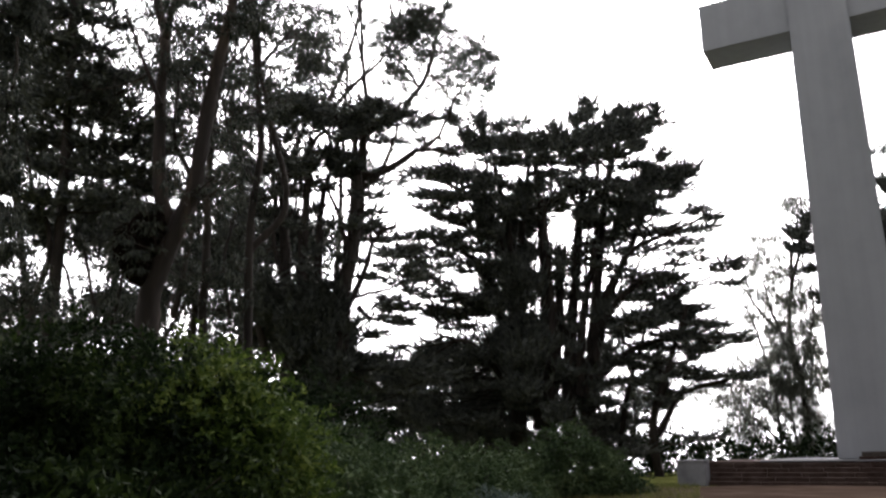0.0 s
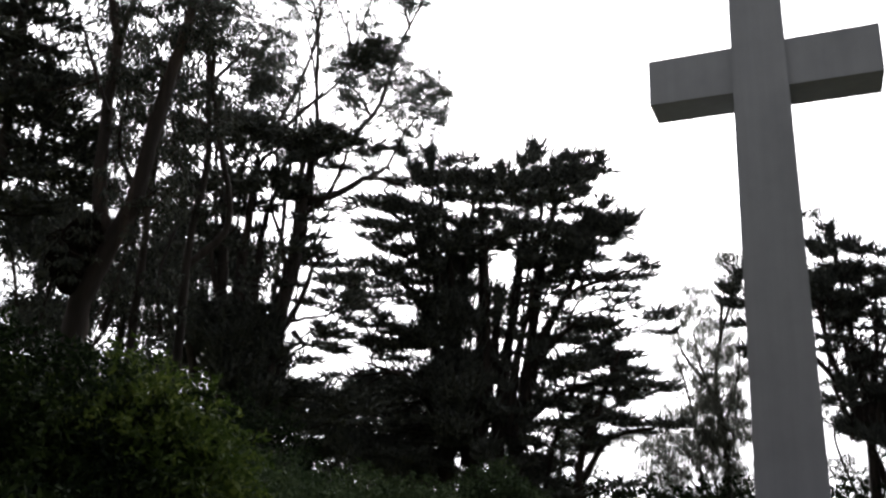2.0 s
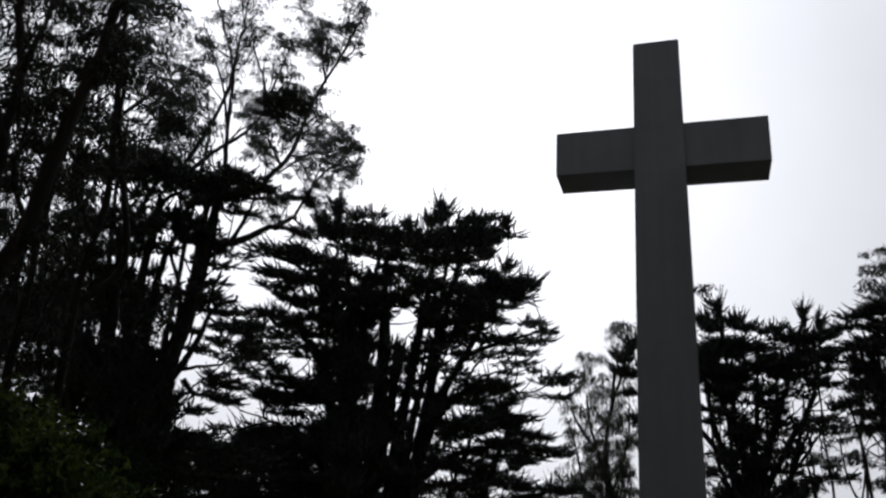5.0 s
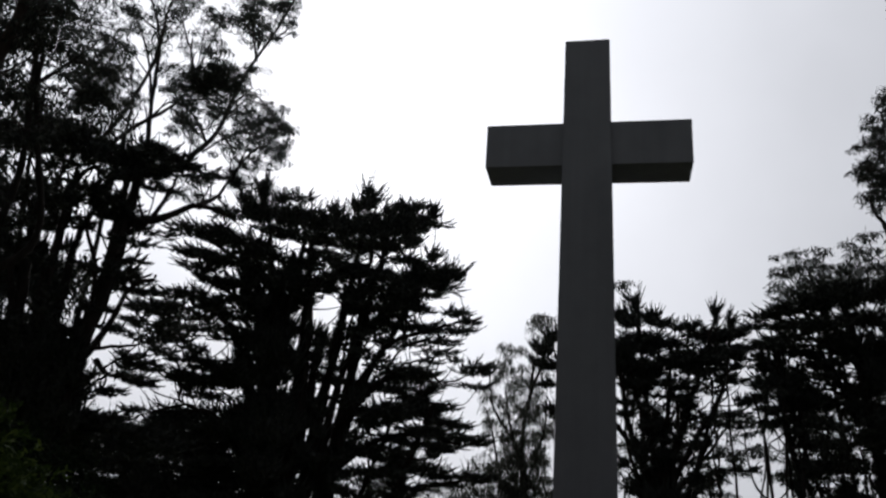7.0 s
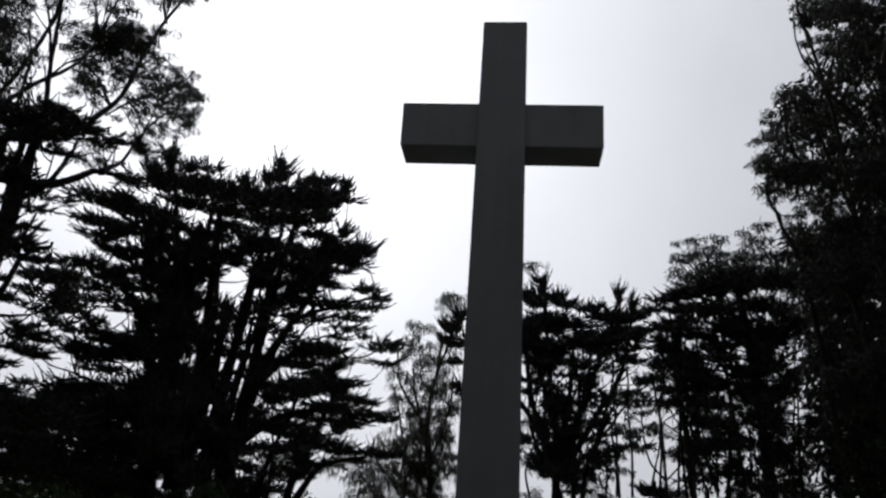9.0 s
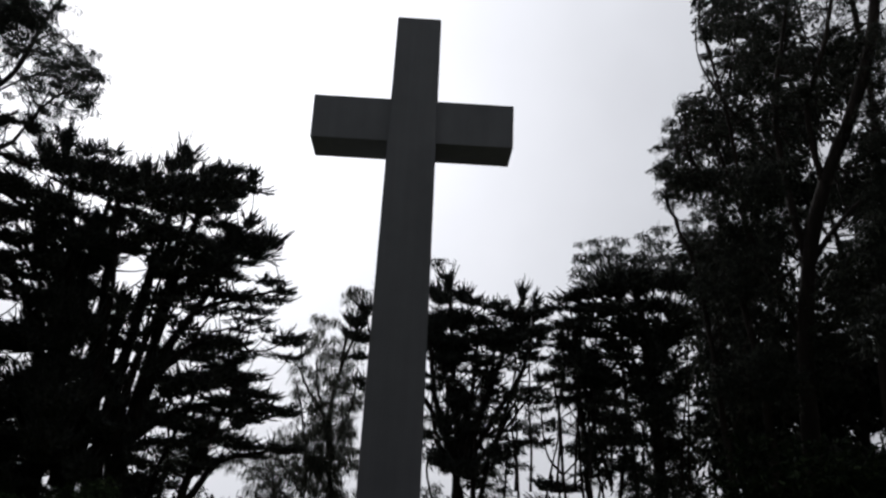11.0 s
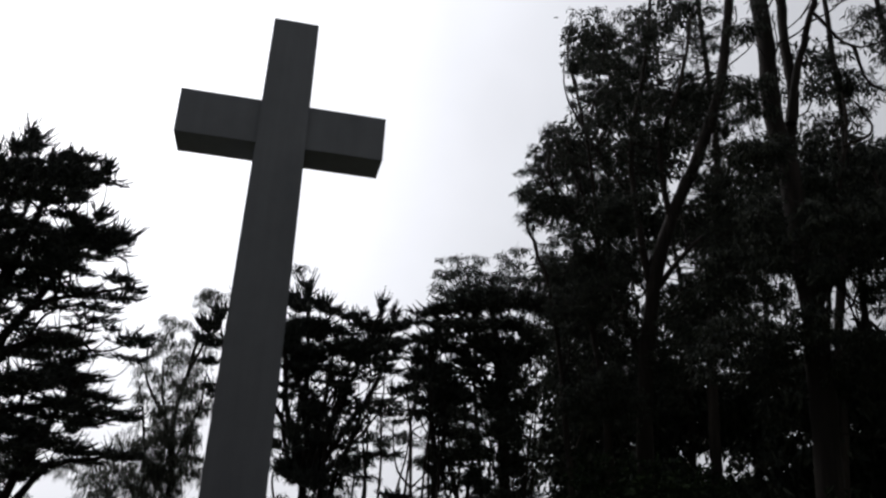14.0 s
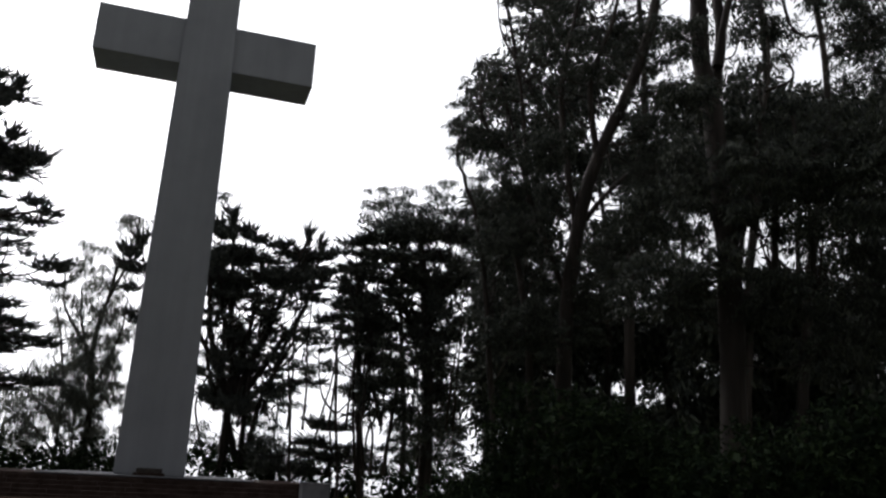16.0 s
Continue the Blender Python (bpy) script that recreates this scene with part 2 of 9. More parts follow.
def grow(wood):
    rng, style, top = wood["rng"], wood["style"], wood["top"]
    bark = BARK[style]
    knots = []
    for i, (r0, r1, points) in enumerate(wood["limbs"]):
        line = smooth_line(points)
        if i == 0:
            wave = [(0, 0, 0)] * len(line)
        else:
            wave = rng.normal(size=(len(line), 3)) * min(0.05, r0 * 0.3) * np.linspace(0, 1, len(line))[:, None]
        line = [np.array(p) + w for p, w in zip(line, wave)]
        big = r0 > 0.2
        v, f = tube(line, max(r0, 0.03), max(r1, 0.02), 12 if big else 7, rng)
        hang("trunk" if i == 0 else "branch", raw_mesh("limb", v, f, True), bark, top)
        knots += [(p, k / len(line), r0 + (r1 - r0) * k / len(line)) for k, p in enumerate(line)]
    where = np.array([k[0] for k in knots])
    thick = np.array([k[2] for k in knots])
    twigs, leaves = [], []
    masses = []
    # thin branches fan up from the limbs and fork once or twice
    hold = np.array(wood["pads"])
    stout = np.flatnonzero((thick > 0.09) & (where[:, 2] > 3.0))
    for _ in range(wood["fan"] if len(stout) else 0):
        at = where[rng.choice(stout)]
        side = rng.normal(size=2) * (1.0, 0.6)
        for fork in range(3):
            end = at + np.array((side[0] * rng.uniform(0.5, 1.3), side[1] * rng.uniform(0.4, 1.0), rng.uniform(1.0, 2.6)))
            if np.min(np.linalg.norm((end - hold[:, :3]) / np.stack((hold[:, 3] + 0.3, hold[:, 3] + 2.0, hold[:, 4] * 1.5 + 0.3), 1), axis=1)) > 1.0:
                break                             # it stays inside the crown
            twigs.append(tube(smooth_line((at, (at + end) / 2 + rng.normal(size=3) * 0.14 + (side[0] * 0.12, 0, -0.1), end), 3), 0.055 - 0.014 * fork, 0.036 - 0.012 * fork, 4, rng))
            at = at * 0.35 + end * 0.65
            side = side + rng.normal(size=2) * 0.7
    for u, v, z, ru, rz, density in wood["pads"]:
        masses.append((u, v, z, ru * 1.05, rz * (1.4 if style == "cypress" else 1.15), density))
        if wood["fill"]:
            a = rng.uniform(0, math.tau)
            masses.append((u + ru * math.cos(a) * 0.85, v + ru * rng.uniform(-0.7, 0.7), max(0.5, z + rz * math.sin(a) * 1.5), ru * 0.55, rz * 0.6, density * 0.8))
    for u, v, z, ru, rz, density in masses:
        c = np.array((u, v, z))
        rv = ru * 0.75
        # a bough from the nearest lower limb into the mass, and twigs fanning through it
        gap = where - c
        cost = np.linalg.norm(gap, axis=1) + np.maximum(0, gap[:, 2]) * 1.5
        start = where[np.argmin(cost)]
        reach = np.linalg.norm(c - start)
        if reach < 12:
            mid = start * 0.5 + c * 0.5 + np.array((0, 0, -0.08 * reach)) + rng.normal(size=3) * 0.06 * reach
            r = min(0.07, 0.6 * thick[np.argmin(cost)]) if style == "cypress" else 0.035
            twigs.append(tube(smooth_line((start, mid, c), 4), r, 0.02, 5, rng))
        for _ in range(2 if style == "cypress" or wood["coarse"] > 1.4 else int(3 + ru * 2)):
            end = c + rng.uniform(-1, 1, 3) * (ru, rv, rz) * 0.95
            s = c + (start - c) * rng.uniform(0, 0.45)
            twigs.append(tube(smooth_line((s, (s + end) / 2 + rng.normal(size=3) * 0.12, end), 3), 0.022, 0.01, 3, rng))
        area = math.pi * ru * rz
        if style == "cypress":
            # a close body of short flat sprays, level in a pad and upright in a spire
            upright = rz > 0.6 * ru
            n = int(area * density * 150) + 12
            p = unit(rng.normal(size=(n, 3))) * rng.uniform(0, 1, (n, 1)) ** 0.45 * 0.84
            p[:, 2] *= np.where(p[:, 2] < 0, 0.75, 0.95)
            spot = c + p * (ru, rv, rz)
            way = unit(p * (0.8, 0.8, 0.3) + rng.normal(size=(n, 3)) * (0.7, 0.7, 0.35) + (0, 0, 0.9 if upright else 0.25))
            leaves.append(blades(spot - way * 0.12, way, rng.uniform(0.26, 0.5, n), rng.uniform(0.1, 0.19, n), rng, True))
            # plumes: tapering twigs set with short sprays, they stand out of the rim and curl up at the tip
            n = 6 + int((ru * 11 + rz * 9) * min(1.3, 0.45 + density * 0.6))
            a = rng.uniform(0, math.tau, n)
            up = rng.uniform(-0.35, 1, n)
            p = np.stack((np.cos(a) * np.sqrt(1 - up * up * 0.8), np.sin(a) * np.sqrt(1 - up * up * 0.8), np.where(up < 0, up * 0.5, up * 0.8)), 1)
            spot = c + p * (ru, rv, rz) * rng.uniform(0.6, 0.95, (n, 1))
            out = unit(np.array((u, v, 0.0)) + 1e-3)
            way = unit(p * (0.9, 0.9, 0.3) + out * 0.45 + rng.normal(size=(n, 3)) * (0.28, 0.28, 0.16) + (0, 0, 1.0 if upright else 0.08))
            long = np.clip(rng.uniform(0.35, 0.9, n) * max(ru, rz), 0.45, 1.2) * (1.25 if upright else 1.0)
            reps = 22
            t = np.tile(np.linspace(0.0, 1.0, reps), n)[:, None]
            s0, w0, l0 = np.repeat(spot, reps, 0), np.repeat(way, reps, 0), np.repeat(long, reps)[:, None]
            s0 = s0 + w0 * l0 * t + np.array((0, 0, 0.2)) * l0 * t * t
            w0 = unit(w0 * 1.2 + np.array((0, 0, 0.3)) * t + rng.normal(size=(n * reps, 3)) * (0.46 - 0.36 * t))
            leaves.append(blades(s0, w0, (0.36 * (1 - 0.6 * t[:, 0])) * rng.uniform(0.8, 1.2, n * reps), 0.14 * (1 - 0.55 * t[:, 0]) * rng.uniform(0.7, 1.2, n * reps), rng, True))
        else:
            size = (0.75 + wood["dist"] / 90) * wood["coarse"]
            n = int(area * density * 6.0 / size ** 1.5) + 2
            p = unit(rng.normal(size=(n, 3))) * rng.uniform(0.1, 1, (n, 1)) ** 0.5
            spot = c + p * (ru, rv, rz)
            for q in spot[::2] if wood["coarse"] < 1.4 else ():
                s = c + (q - c) * 0.2
                twigs.append(tube(smooth_line((s, (s + q) / 2 + (0, 0, 0.15), q), 2), 0.016, 0.008, 3, rng))
            # tufts: long leaves hang from a small cap at the end of each twig
            reps = 20 if style == "wispy" else 24 if wood["coarse"] > 3 else 46
            cap = unit(rng.normal(size=(n * reps, 3))) * rng.uniform(0.25, 1, (n * reps, 1)) ** 0.5
            cap[:, 2] = np.abs(cap[:, 2]) * 0.75 - 0.15
            swell = np.repeat(rng.uniform(0.55, 1.25, n), reps)[:, None]
            s0 = np.repeat(spot, reps, 0) + cap * swell * (0.42 if wood["coarse"] < 1.4 else 0.75) * size
            w0 = unit(np.array((0, 0, -0.8)) + cap * (0.5, 0.5, 0.1) + rng.normal(size=(n * reps, 3)) * 0.42)
            if style == "wispy":
                w0 = unit(w0 * (0.45, 0.45, 1.0) + (0, 0, -0.5))
                leaves.append(blades(s0, w0, rng.uniform(0.4, 0.9, n * reps) * size, rng.uniform(0.03, 0.06, n * reps) * size, rng))
                continue
            leaves.append(blades(s0, w0, rng.uniform(0.2, 0.38, n * reps) * size, rng.uniform(0.036, 0.068, n * reps) * size * (1.6 if wood["coarse"] > 1.4 else 1.0), rng))
    if twigs:
        v, f = joined([t for t in twigs])
        tagged(hang("twigwork", raw_mesh("twigwork", v, f), bark, top), kind="stuff")
    v, f = joined(leaves)
    hang("crown", raw_mesh("crown", v, f), LEAF[style], top)


def shrub(name, label, lumps, leaf, size=0.11, per_area=420, seed=1, category="shrub", group=""):
    """lumps: bearing in degrees, distance, height of the middle, radius, flattening."""
    rng = np.random.default_rng(seed)
    mid = lumps[len(lumps) // 2]
    base = np.array((mid[1] * math.sin(radians(mid[0])), mid[1] * math.cos(radians(mid[0])), 0.0))
    top = tagged(new(name), label, category, group)
    top.location = base
    leaves, stems = [], []
    for bearing, dist, z, r, flat in lumps:
        c = np.array((dist * math.sin(radians(bearing)), dist * math.cos(radians(bearing)), z)) - base
        # sprigs fan out of the surface in clumps; a dark inner layer of older leaves closes the gaps
        n = int(4 * math.pi * r * r * flat * per_area / 11)
        way = unit(rng.normal(size=(n, 3)))
        swell = np.array([noise.noise(Vector(w * 2.1 + c)) for w in way]) * 0.36 + np.array([noise.noise(Vector(w * 5.5 + c)) for w in way]) * 0.14
        keep = (swell > -0.13) | (rng.uniform(size=n) < 0.35)
        way, swell = way[keep], swell[keep]
        n = len(way)
        root = c + way * ((0.93 + swell - np.abs(rng.normal(size=n)) * 0.1) * r)[:, None] * (1, 1, flat)
        lean = unit(way + rng.normal(size=(n, 3)) * 0.55 + (0, 0, 0.25))
        m = 12
        t = np.tile(np.linspace(0.1, 1, m), n)[:, None]
        s0 = np.repeat(root, m, 0) + np.repeat(lean, m, 0) * t * size * 4.2 - np.array((0, 0, 1)) * t * t * size * 1.5
        w0 = unit(np.repeat(lean, m, 0) * 0.6 + rng.normal(size=(n * m, 3)) * 0.7 + (0, 0, -0.3))
        ok = s0[:, 2] > 0.03
        s0, w0 = s0[ok], w0[ok]
        k = len(s0)
        leaves.append(blades(s0, w0, rng.uniform(0.7, 1.35, k) * size, rng.uniform(0.3, 0.46, k) * size, rng))
        n = int(4 * math.pi * r * r * flat * per_area * 0.16)
        way = unit(rng.normal(size=(n, 3)))
        spot = c + way * (r * rng.uniform(0.66, 0.86, (n, 1))) * (1, 1, flat)
        spot = spot[spot[:, 2] > 0.05]
        leaves.append(blades(spot, unit(rng.normal(size=(len(spot), 3)) + (0, 0, -0.4)), rng.uniform(1.6, 2.6, len(spot)) * size, rng.uniform(0.8, 1.2, len(spot)) * size, rng))
        for _ in range(int(6 * r)):
            w = unit(rng.normal(size=3) + (0, 0, 0.8))
            tip = c + w * (r, r, r * flat) * rng.uniform(0.85, 1.08)
            foot = c * (1, 1, 0) + rng.normal(size=3) * (0.2 * r, 0.2 * r, 0)
            stems.append(tube(smooth_line((foot, (foot + tip) / 2 + rng.normal(size=3) * 0.1 * r, tip), 3), 0.02, 0.006, 4, rng))
    v, f = joined(stems)
    tagged(hang("stemwork", raw_mesh("stemwork", v, f), BARK_DARK, top), kind="stuff")
    v, f = joined(leaves)
    hang("foliage", raw_mesh("foliage", v, f), LEAF[leaf], top)


# ---- ground: the flat top of a wooded hill ----
def ground_height(x, y):
    d = math.hypot(x, y)
    z = 0.06 * noise.noise(Vector((x * 0.15, y * 0.15, 0))) * min(1, d / 8)
    if d > 75:
        z -= (d - 75) ** 1.25 * 0.12
    return z


bm = bmesh.new()
rings = [0.0] + [2.0 * 1.13 ** k for k in range(58)]
last = [bm.verts.new((0, 0, 0))]
for r in rings[1:]:
    ring = [bm.verts.new((r * math.sin(a), r * math.cos(a), max(-420, ground_height(r * math.sin(a), r * math.cos(a))))) for a in (math.tau * k / 72 for k in range(72))]
    for k in range(72):
        if len(last) == 1:
            bm.faces.new((last[0], ring[(k + 1) % 72], ring[k]))
        else:
            bm.faces.new((last[k], last[(k + 1) % 72], ring[(k + 1) % 72], ring[k]))
    last = ring
bmesh.ops.recalc_face_normals(bm, faces=bm.faces)
ground = part("ground", bm, TURF, None)
tagged(ground, "rough turf on the flat top of a wooded hill", "ground", kind="structure")

# trodden earth in front of the steps
bm = bmesh.new()
centre = Vector((15.6, 29.0, 0))
grid = {}
for i in range(0, 15):
    for k in range(48):
        a = math.tau * k / 48
        reach = (13.5 + 4.5 * noise.noise(Vector((math.cos(a) * 2.6, math.sin(a) * 2.6, 4)))) * i / 14
        x, y = centre.x + reach * 1.05 * math.cos(a), centre.y + reach * 0.9 * math.sin(a)
        grid[i, k] = bm.verts.new((x, y, ground_height(x, y) + (0.03 if i < 13 else 0.0 if i == 13 else -0.08)))
for i in range(14):
    for k in range(48):
        bm.faces.new((grid[i, k], grid[i + 1, k], grid[i + 1, (k + 1) % 48], grid[i, (k + 1) % 48]))
bmesh.ops.remove_doubles(bm, verts=bm.verts, dist=0.001)
bmesh.ops.recalc_face_normals(bm, faces=bm.faces)
path = part("path", bm, DIRT, None)
tagged(path, "trodden brown earth clearing before the steps", "path", kind="structure")

# ---- the monument ----
site = pose(45.1 * math.sin(radians(26.99)), 45.1 * math.cos(radians(26.99)), 0, 0, 0, -29.3)
DECK = 1.11
H, ARM_LOW, ARM_TOP, ARM = 31.1 + EYE, 22.36 + EYE, 25.26 + EYE, 6.21


def stem_half(z):
    return 1.72 + (1.39 - 1.72) * (z - DECK) / (H - DECK)


cross = tagged(new("cross_monument"), "tall grey concrete cross standing on a stepped platform", "monument")
cross.matrix_world = site
bm = bmesh.new()
levels = [DECK + (H - DECK) * k / 16 for k in range(17)]
rings = []
for z in levels:
    w = stem_half(z)
    back = 2 * w - 0.02
    rings.append([bm.verts.new(p) for p in ((-w, 0, z), (w, 0, z), (w, back, z), (-w, back, z))])
for lo, hi in zip(rings, rings[1:]):
    for k in range(4):
        bm.faces.new((lo[k], lo[(k + 1) % 4], hi[(k + 1) % 4], hi[k]))
bm.faces.new(rings[-1])
bm.faces.new(rings[0][::-1])
bmesh.ops.recalc_face_normals(bm, faces=bm.faces)
corner = [e for e in bm.edges if len(e.link_faces) == 2 and e.calc_face_angle(0) > 1.0]
bmesh.ops.bevel(bm, geom=corner, offset=0.05, segments=2, affect="EDGES")
part("stem", bm, CONCRETE, cross)
for sign in (-1, 1):
    bm = bmesh.new()
    inner = stem_half(ARM_TOP) - 0.2
    block(bm, min(sign * inner, sign * ARM), max(sign * inner, sign * ARM), 0.22, 3.0, ARM_LOW, ARM_TOP, 0.05)
    part("arm", bm, CONCRETE, cross)

plaque = tagged(new("plaque_slab"), "low dark bronze slab at the foot of the cross", "plaque")
plaque.matrix_world = site
bm = bmesh.new()
block(bm, -0.75, 0.75, -0.95, -0.12, DECK, DECK + 0.14, 0.02)
part("base", bm, STEP_STONE, plaque)
bm = bmesh.new()
block(bm, -0.62, 0.62, -0.85, -0.2, DECK + 0.14, DECK + 0.36, 0.03)
part("tablet", bm, BRONZE, plaque)

platform = tagged(new("platform"), "broad stepped brown stone platform with a thin pale concrete deck", "platform", kind="structure")
platform.matrix_world = site
bm = bmesh.new()
block(bm, -8.2, 8.2, -2.0, 9.0, -0.3, DECK - 0.06, 0.02)
part("core", bm, STEP_STONE, platform)
bm = bmesh.new()
block(bm, -5.0, 5.0, -2.1, 9.05, DECK - 0.06, DECK - 0.004, 0.015)
part("deck", bm, PALE_CONCRETE, platform)
STEPS = 5
course_rng = random.Random(8)
for s in range(STEPS):
    z0, z1 = s * (DECK - 0.12) / STEPS, (s + 1) * (DECK - 0.12) / STEPS
    y0 = -4.1 + s * 0.4
    x = -7.07
    while x < 7.06:
        w = min(course_rng.uniform(0.9, 1.5), 7.07 - x)
        if 7.07 - x - w < 0.4:
            w = 7.07 - x
        bm = bmesh.new()
        block(bm, x + 0.008, x + w - 0.008, y0 + course_rng.uniform(-0.015, 0.015), y0 + 0.46, z0 - 0.02, z1 - course_rng.uniform(0.006, 0.02), 0.025)
        part("step_stone", bm, STEP_STONE, platform)
        x += w
for sign in (-1, 1):
    pier = tagged(new("concrete_pier"), "plain pale concrete block at the end of the steps", "pier", "piers of the steps")
    pier.matrix_world = site
    bm = bmesh.new()
    block(bm, min(sign * 7.12, sign * 8.46), max(sign * 7.12, sign * 8.46), -4.2, -3.3, -0.2, 1.1, 0.03)
    part("body", bm, PALE_CONCRETE, pier)
    bm = bmesh.new()
    block(bm, min(sign * 7.09, sign * 8.5), max(sign * 7.09, sign * 8.5), -4.24, -3.26, 1.1, 1.18, 0.02)
    part("cap", bm, PALE_CONCRETE, pier)



def burl(wood, lobes):
    """A swollen knot of bark on a trunk, grown together from several lobes: sideways, deep, up, half width, half height."""
    bm = bmesh.new()
    for u, v, z, r, tall in lobes:
        for q in bmesh.ops.create_icosphere(bm, subdivisions=4, radius=1.0)["verts"]:
            w = q.co.normalized()
            k = 1 + 0.26 * noise.noise(w * 1.6 + Vector((u, v, z))) + 0.14 * noise.noise(w * 4.2 + Vector((z, u, v))) + 0.07 * noise.noise(w * 11)
            q.co = Vector((u + w.x * r * k, v + w.y * r * k, z + w.z * tall * k))
    for face in bm.faces:
        face.smooth = True
    part("burl", bm, BURL_BARK, wood["top"], "dark swollen burl")


# ---- the wood round the clearing ----
wood = start_tree("cypress_tree", "broad many-stemmed dark cypress with layered flat foliage", (5.8, 55.7), -5.9, 'cypress', "trees round the clearing", fill=False, fan=90)
limb(wood, 0.84, 0.13, (-0.9, 0.0, -0.3), (-0.9, 0.0, 2.0), (-0.8, 0.2, 9.1), (-0.4, 0.5, 15.5), (0.4, 0.7, 21.8))
limb(wood, 0.50, 0.23, (0.8, 0.0, -0.3), (1.0, 0.0, 2.0), (1.9, 0.5, 9.1), (2.2, 1.0, 12.3), (2.3, 1.5, 15.6))
limb(wood, 0.46, 0.19, (0.4, 0.0, 3.1), (1.1, 0.6, 9.1), (1.1, 1.2, 15.6), (1.0, 1.8, 22.6))
limb(wood, 0.58, 0.19, (2.3, 0.0, 2.0), (2.8, 0.9, 9.1), (3.5, 1.8, 14.0), (4.8, 2.7, 24.1))
limb(wood, 0.58, 0.17, (3.5, 0.0, 1.6), (4.3, 0.5, 9.0), (5.2, 1.0, 15.4), (6.4, 1.4, 22.7))
limb(wood, 0.38, 0.12, (4.2, 0.0, 7.4), (5.8, 0.8, 12.6), (7.9, 1.7, 16.7), (9.9, 2.5, 21.2))
limb(wood, 0.38, 0.13, (0.8, -0.0, 3.1), (1.5, -0.9, 8.1), (1.5, -1.9, 13.3), (1.3, -2.8, 17.7))
limb(wood, 0.35, 0.12, (3.1, -0.0, 5.2), (3.7, -0.1, 10.5), (4.8, -0.1, 16.0), (5.3, -0.2, 22.5))
limb(wood, 0.31, 0.10, (-1.1, 0.0, 7.2), (-2.8, 0.9, 13.2), (-4.8, 1.8, 16.0), (-6.9, 2.7, 16.9))
limb(wood, 0.31, 0.10, (-0.9, 0.0, 10.6), (-1.9, 0.3, 16.3), (-3.4, 0.6, 19.4), (-6.3, 0.9, 21.1))
limb(wood, 0.31, 0.10, (-0.7, 0.0, 13.0), (-1.4, 0.8, 18.1), (-2.2, 1.6, 22.7), (-3.0, 2.4, 25.8))
limb(wood, 0.27, 0.08, (4.3, -0.0, 9.0), (6.4, -0.8, 11.8), (8.6, -1.5, 13.1), (10.4, -2.3, 12.2))
limb(wood, 0.27, 0.08, (4.1, -0.0, 6.0), (6.6, -0.1, 8.1), (9.2, -0.1, 8.8), (12.5, -0.2, 8.5))
limb(wood, 0.42, 0.12, (7.1, -0.0, -0.3), (8.0, -0.0, -0.2), (7.7, -0.4, 3.0), (8.8, -0.8, 6.5), (9.8, -1.1, 9.4), (10.4, -1.5, 10.8))
limb(wood, 0.27, 0.08, (8.1, 0.0, 2.6), (9.7, 0.1, 5.1), (11.6, 0.2, 5.8), (13.8, 0.3, 6.3))
limb(wood, 0.23, 0.08, (4.8, 0.0, -0.3), (5.5, 0.0, 1.6), (6.3, 0.1, 5.2), (7.4, 0.3, 8.2), (8.0, 0.4, 11.2))
limb(wood, 0.27, 0.08, (-1.4, -0.0, 5.3), (-3.1, -1.0, 8.2), (-4.9, -1.9, 8.9), (-6.0, -2.9, 9.2))
limb(wood, 0.23, 0.08, (4.5, -0.0, 10.5), (6.9, -0.6, 14.6), (9.6, -1.1, 15.9), (12.1, -1.7, 16.8))
limb(wood, 0.17, 0.06, (-1.6, -0.0, 12.2), (-5.0, -0.4, 12.2), (-7.3, -0.9, 14.2), (-8.8, -1.3, 15.4))
limb(wood, 0.12, 0.05, (4.7, 0.0, 12.2), (5.7, 0.6, 15.2), (7.1, 1.2, 18.3))
limb(wood, 0.12, 0.05, (5.5, 0.0, 12.2), (7.0, 0.3, 14.8), (9.1, 0.6, 16.6))
limb(wood, 0.12, 0.05, (3.9, 0.0, 11.8), (4.2, -0.4, 15.3), (4.7, -0.8, 18.9))
limb(wood, 0.12, 0.05, (3.1, 0.0, 12.1), (3.4, -0.1, 16.1), (3.7, -0.3, 19.8))
limb(wood, 0.12, 0.05, (6.3, 0.0, 11.9), (8.2, -0.1, 13.5), (10.9, -0.1, 14.5))
limb(wood, 0.12, 0.05, (-2.4, 0.0, 13.4), (-3.7, -0.1, 14.9), (-5.7, -0.3, 16.4))
limb(wood, 0.12, 0.05, (-2.5, 0.0, 15.0), (-4.2, -0.7, 17.2), (-5.8, -1.4, 18.5))
limb(wood, 0.12, 0.05, (-1.9, 0.0, 17.5), (-3.2, -0.1, 19.1), (-5.3, -0.1, 20.2))
limb(wood, 0.12, 0.05, (1.4, 0.0, 16.9), (1.5, 0.4, 19.1), (0.8, 0.8, 21.3))
limb(wood, 0.12, 0.05, (1.1, 0.0, 15.2), (1.1, 0.3, 17.7), (0.8, 0.6, 20.4))
limb(wood, 0.12, 0.05, (7.0, 0.0, 12.3), (7.9, 0.5, 14.5), (10.0, 1.1, 15.9))
limb(wood, 0.12, 0.05, (5.6, 0.0, 15.4), (6.6, 0.3, 18.0), (8.0, 0.5, 19.9))
limb(wood, 0.12, 0.05, (5.0, 0.0, 17.0), (5.8, 0.4, 19.3), (6.6, 0.8, 21.6))
limb(wood, 0.12, 0.05, (0.1, 0.0, 18.5), (-1.2, 0.6, 20.3), (-2.1, 1.1, 21.7))
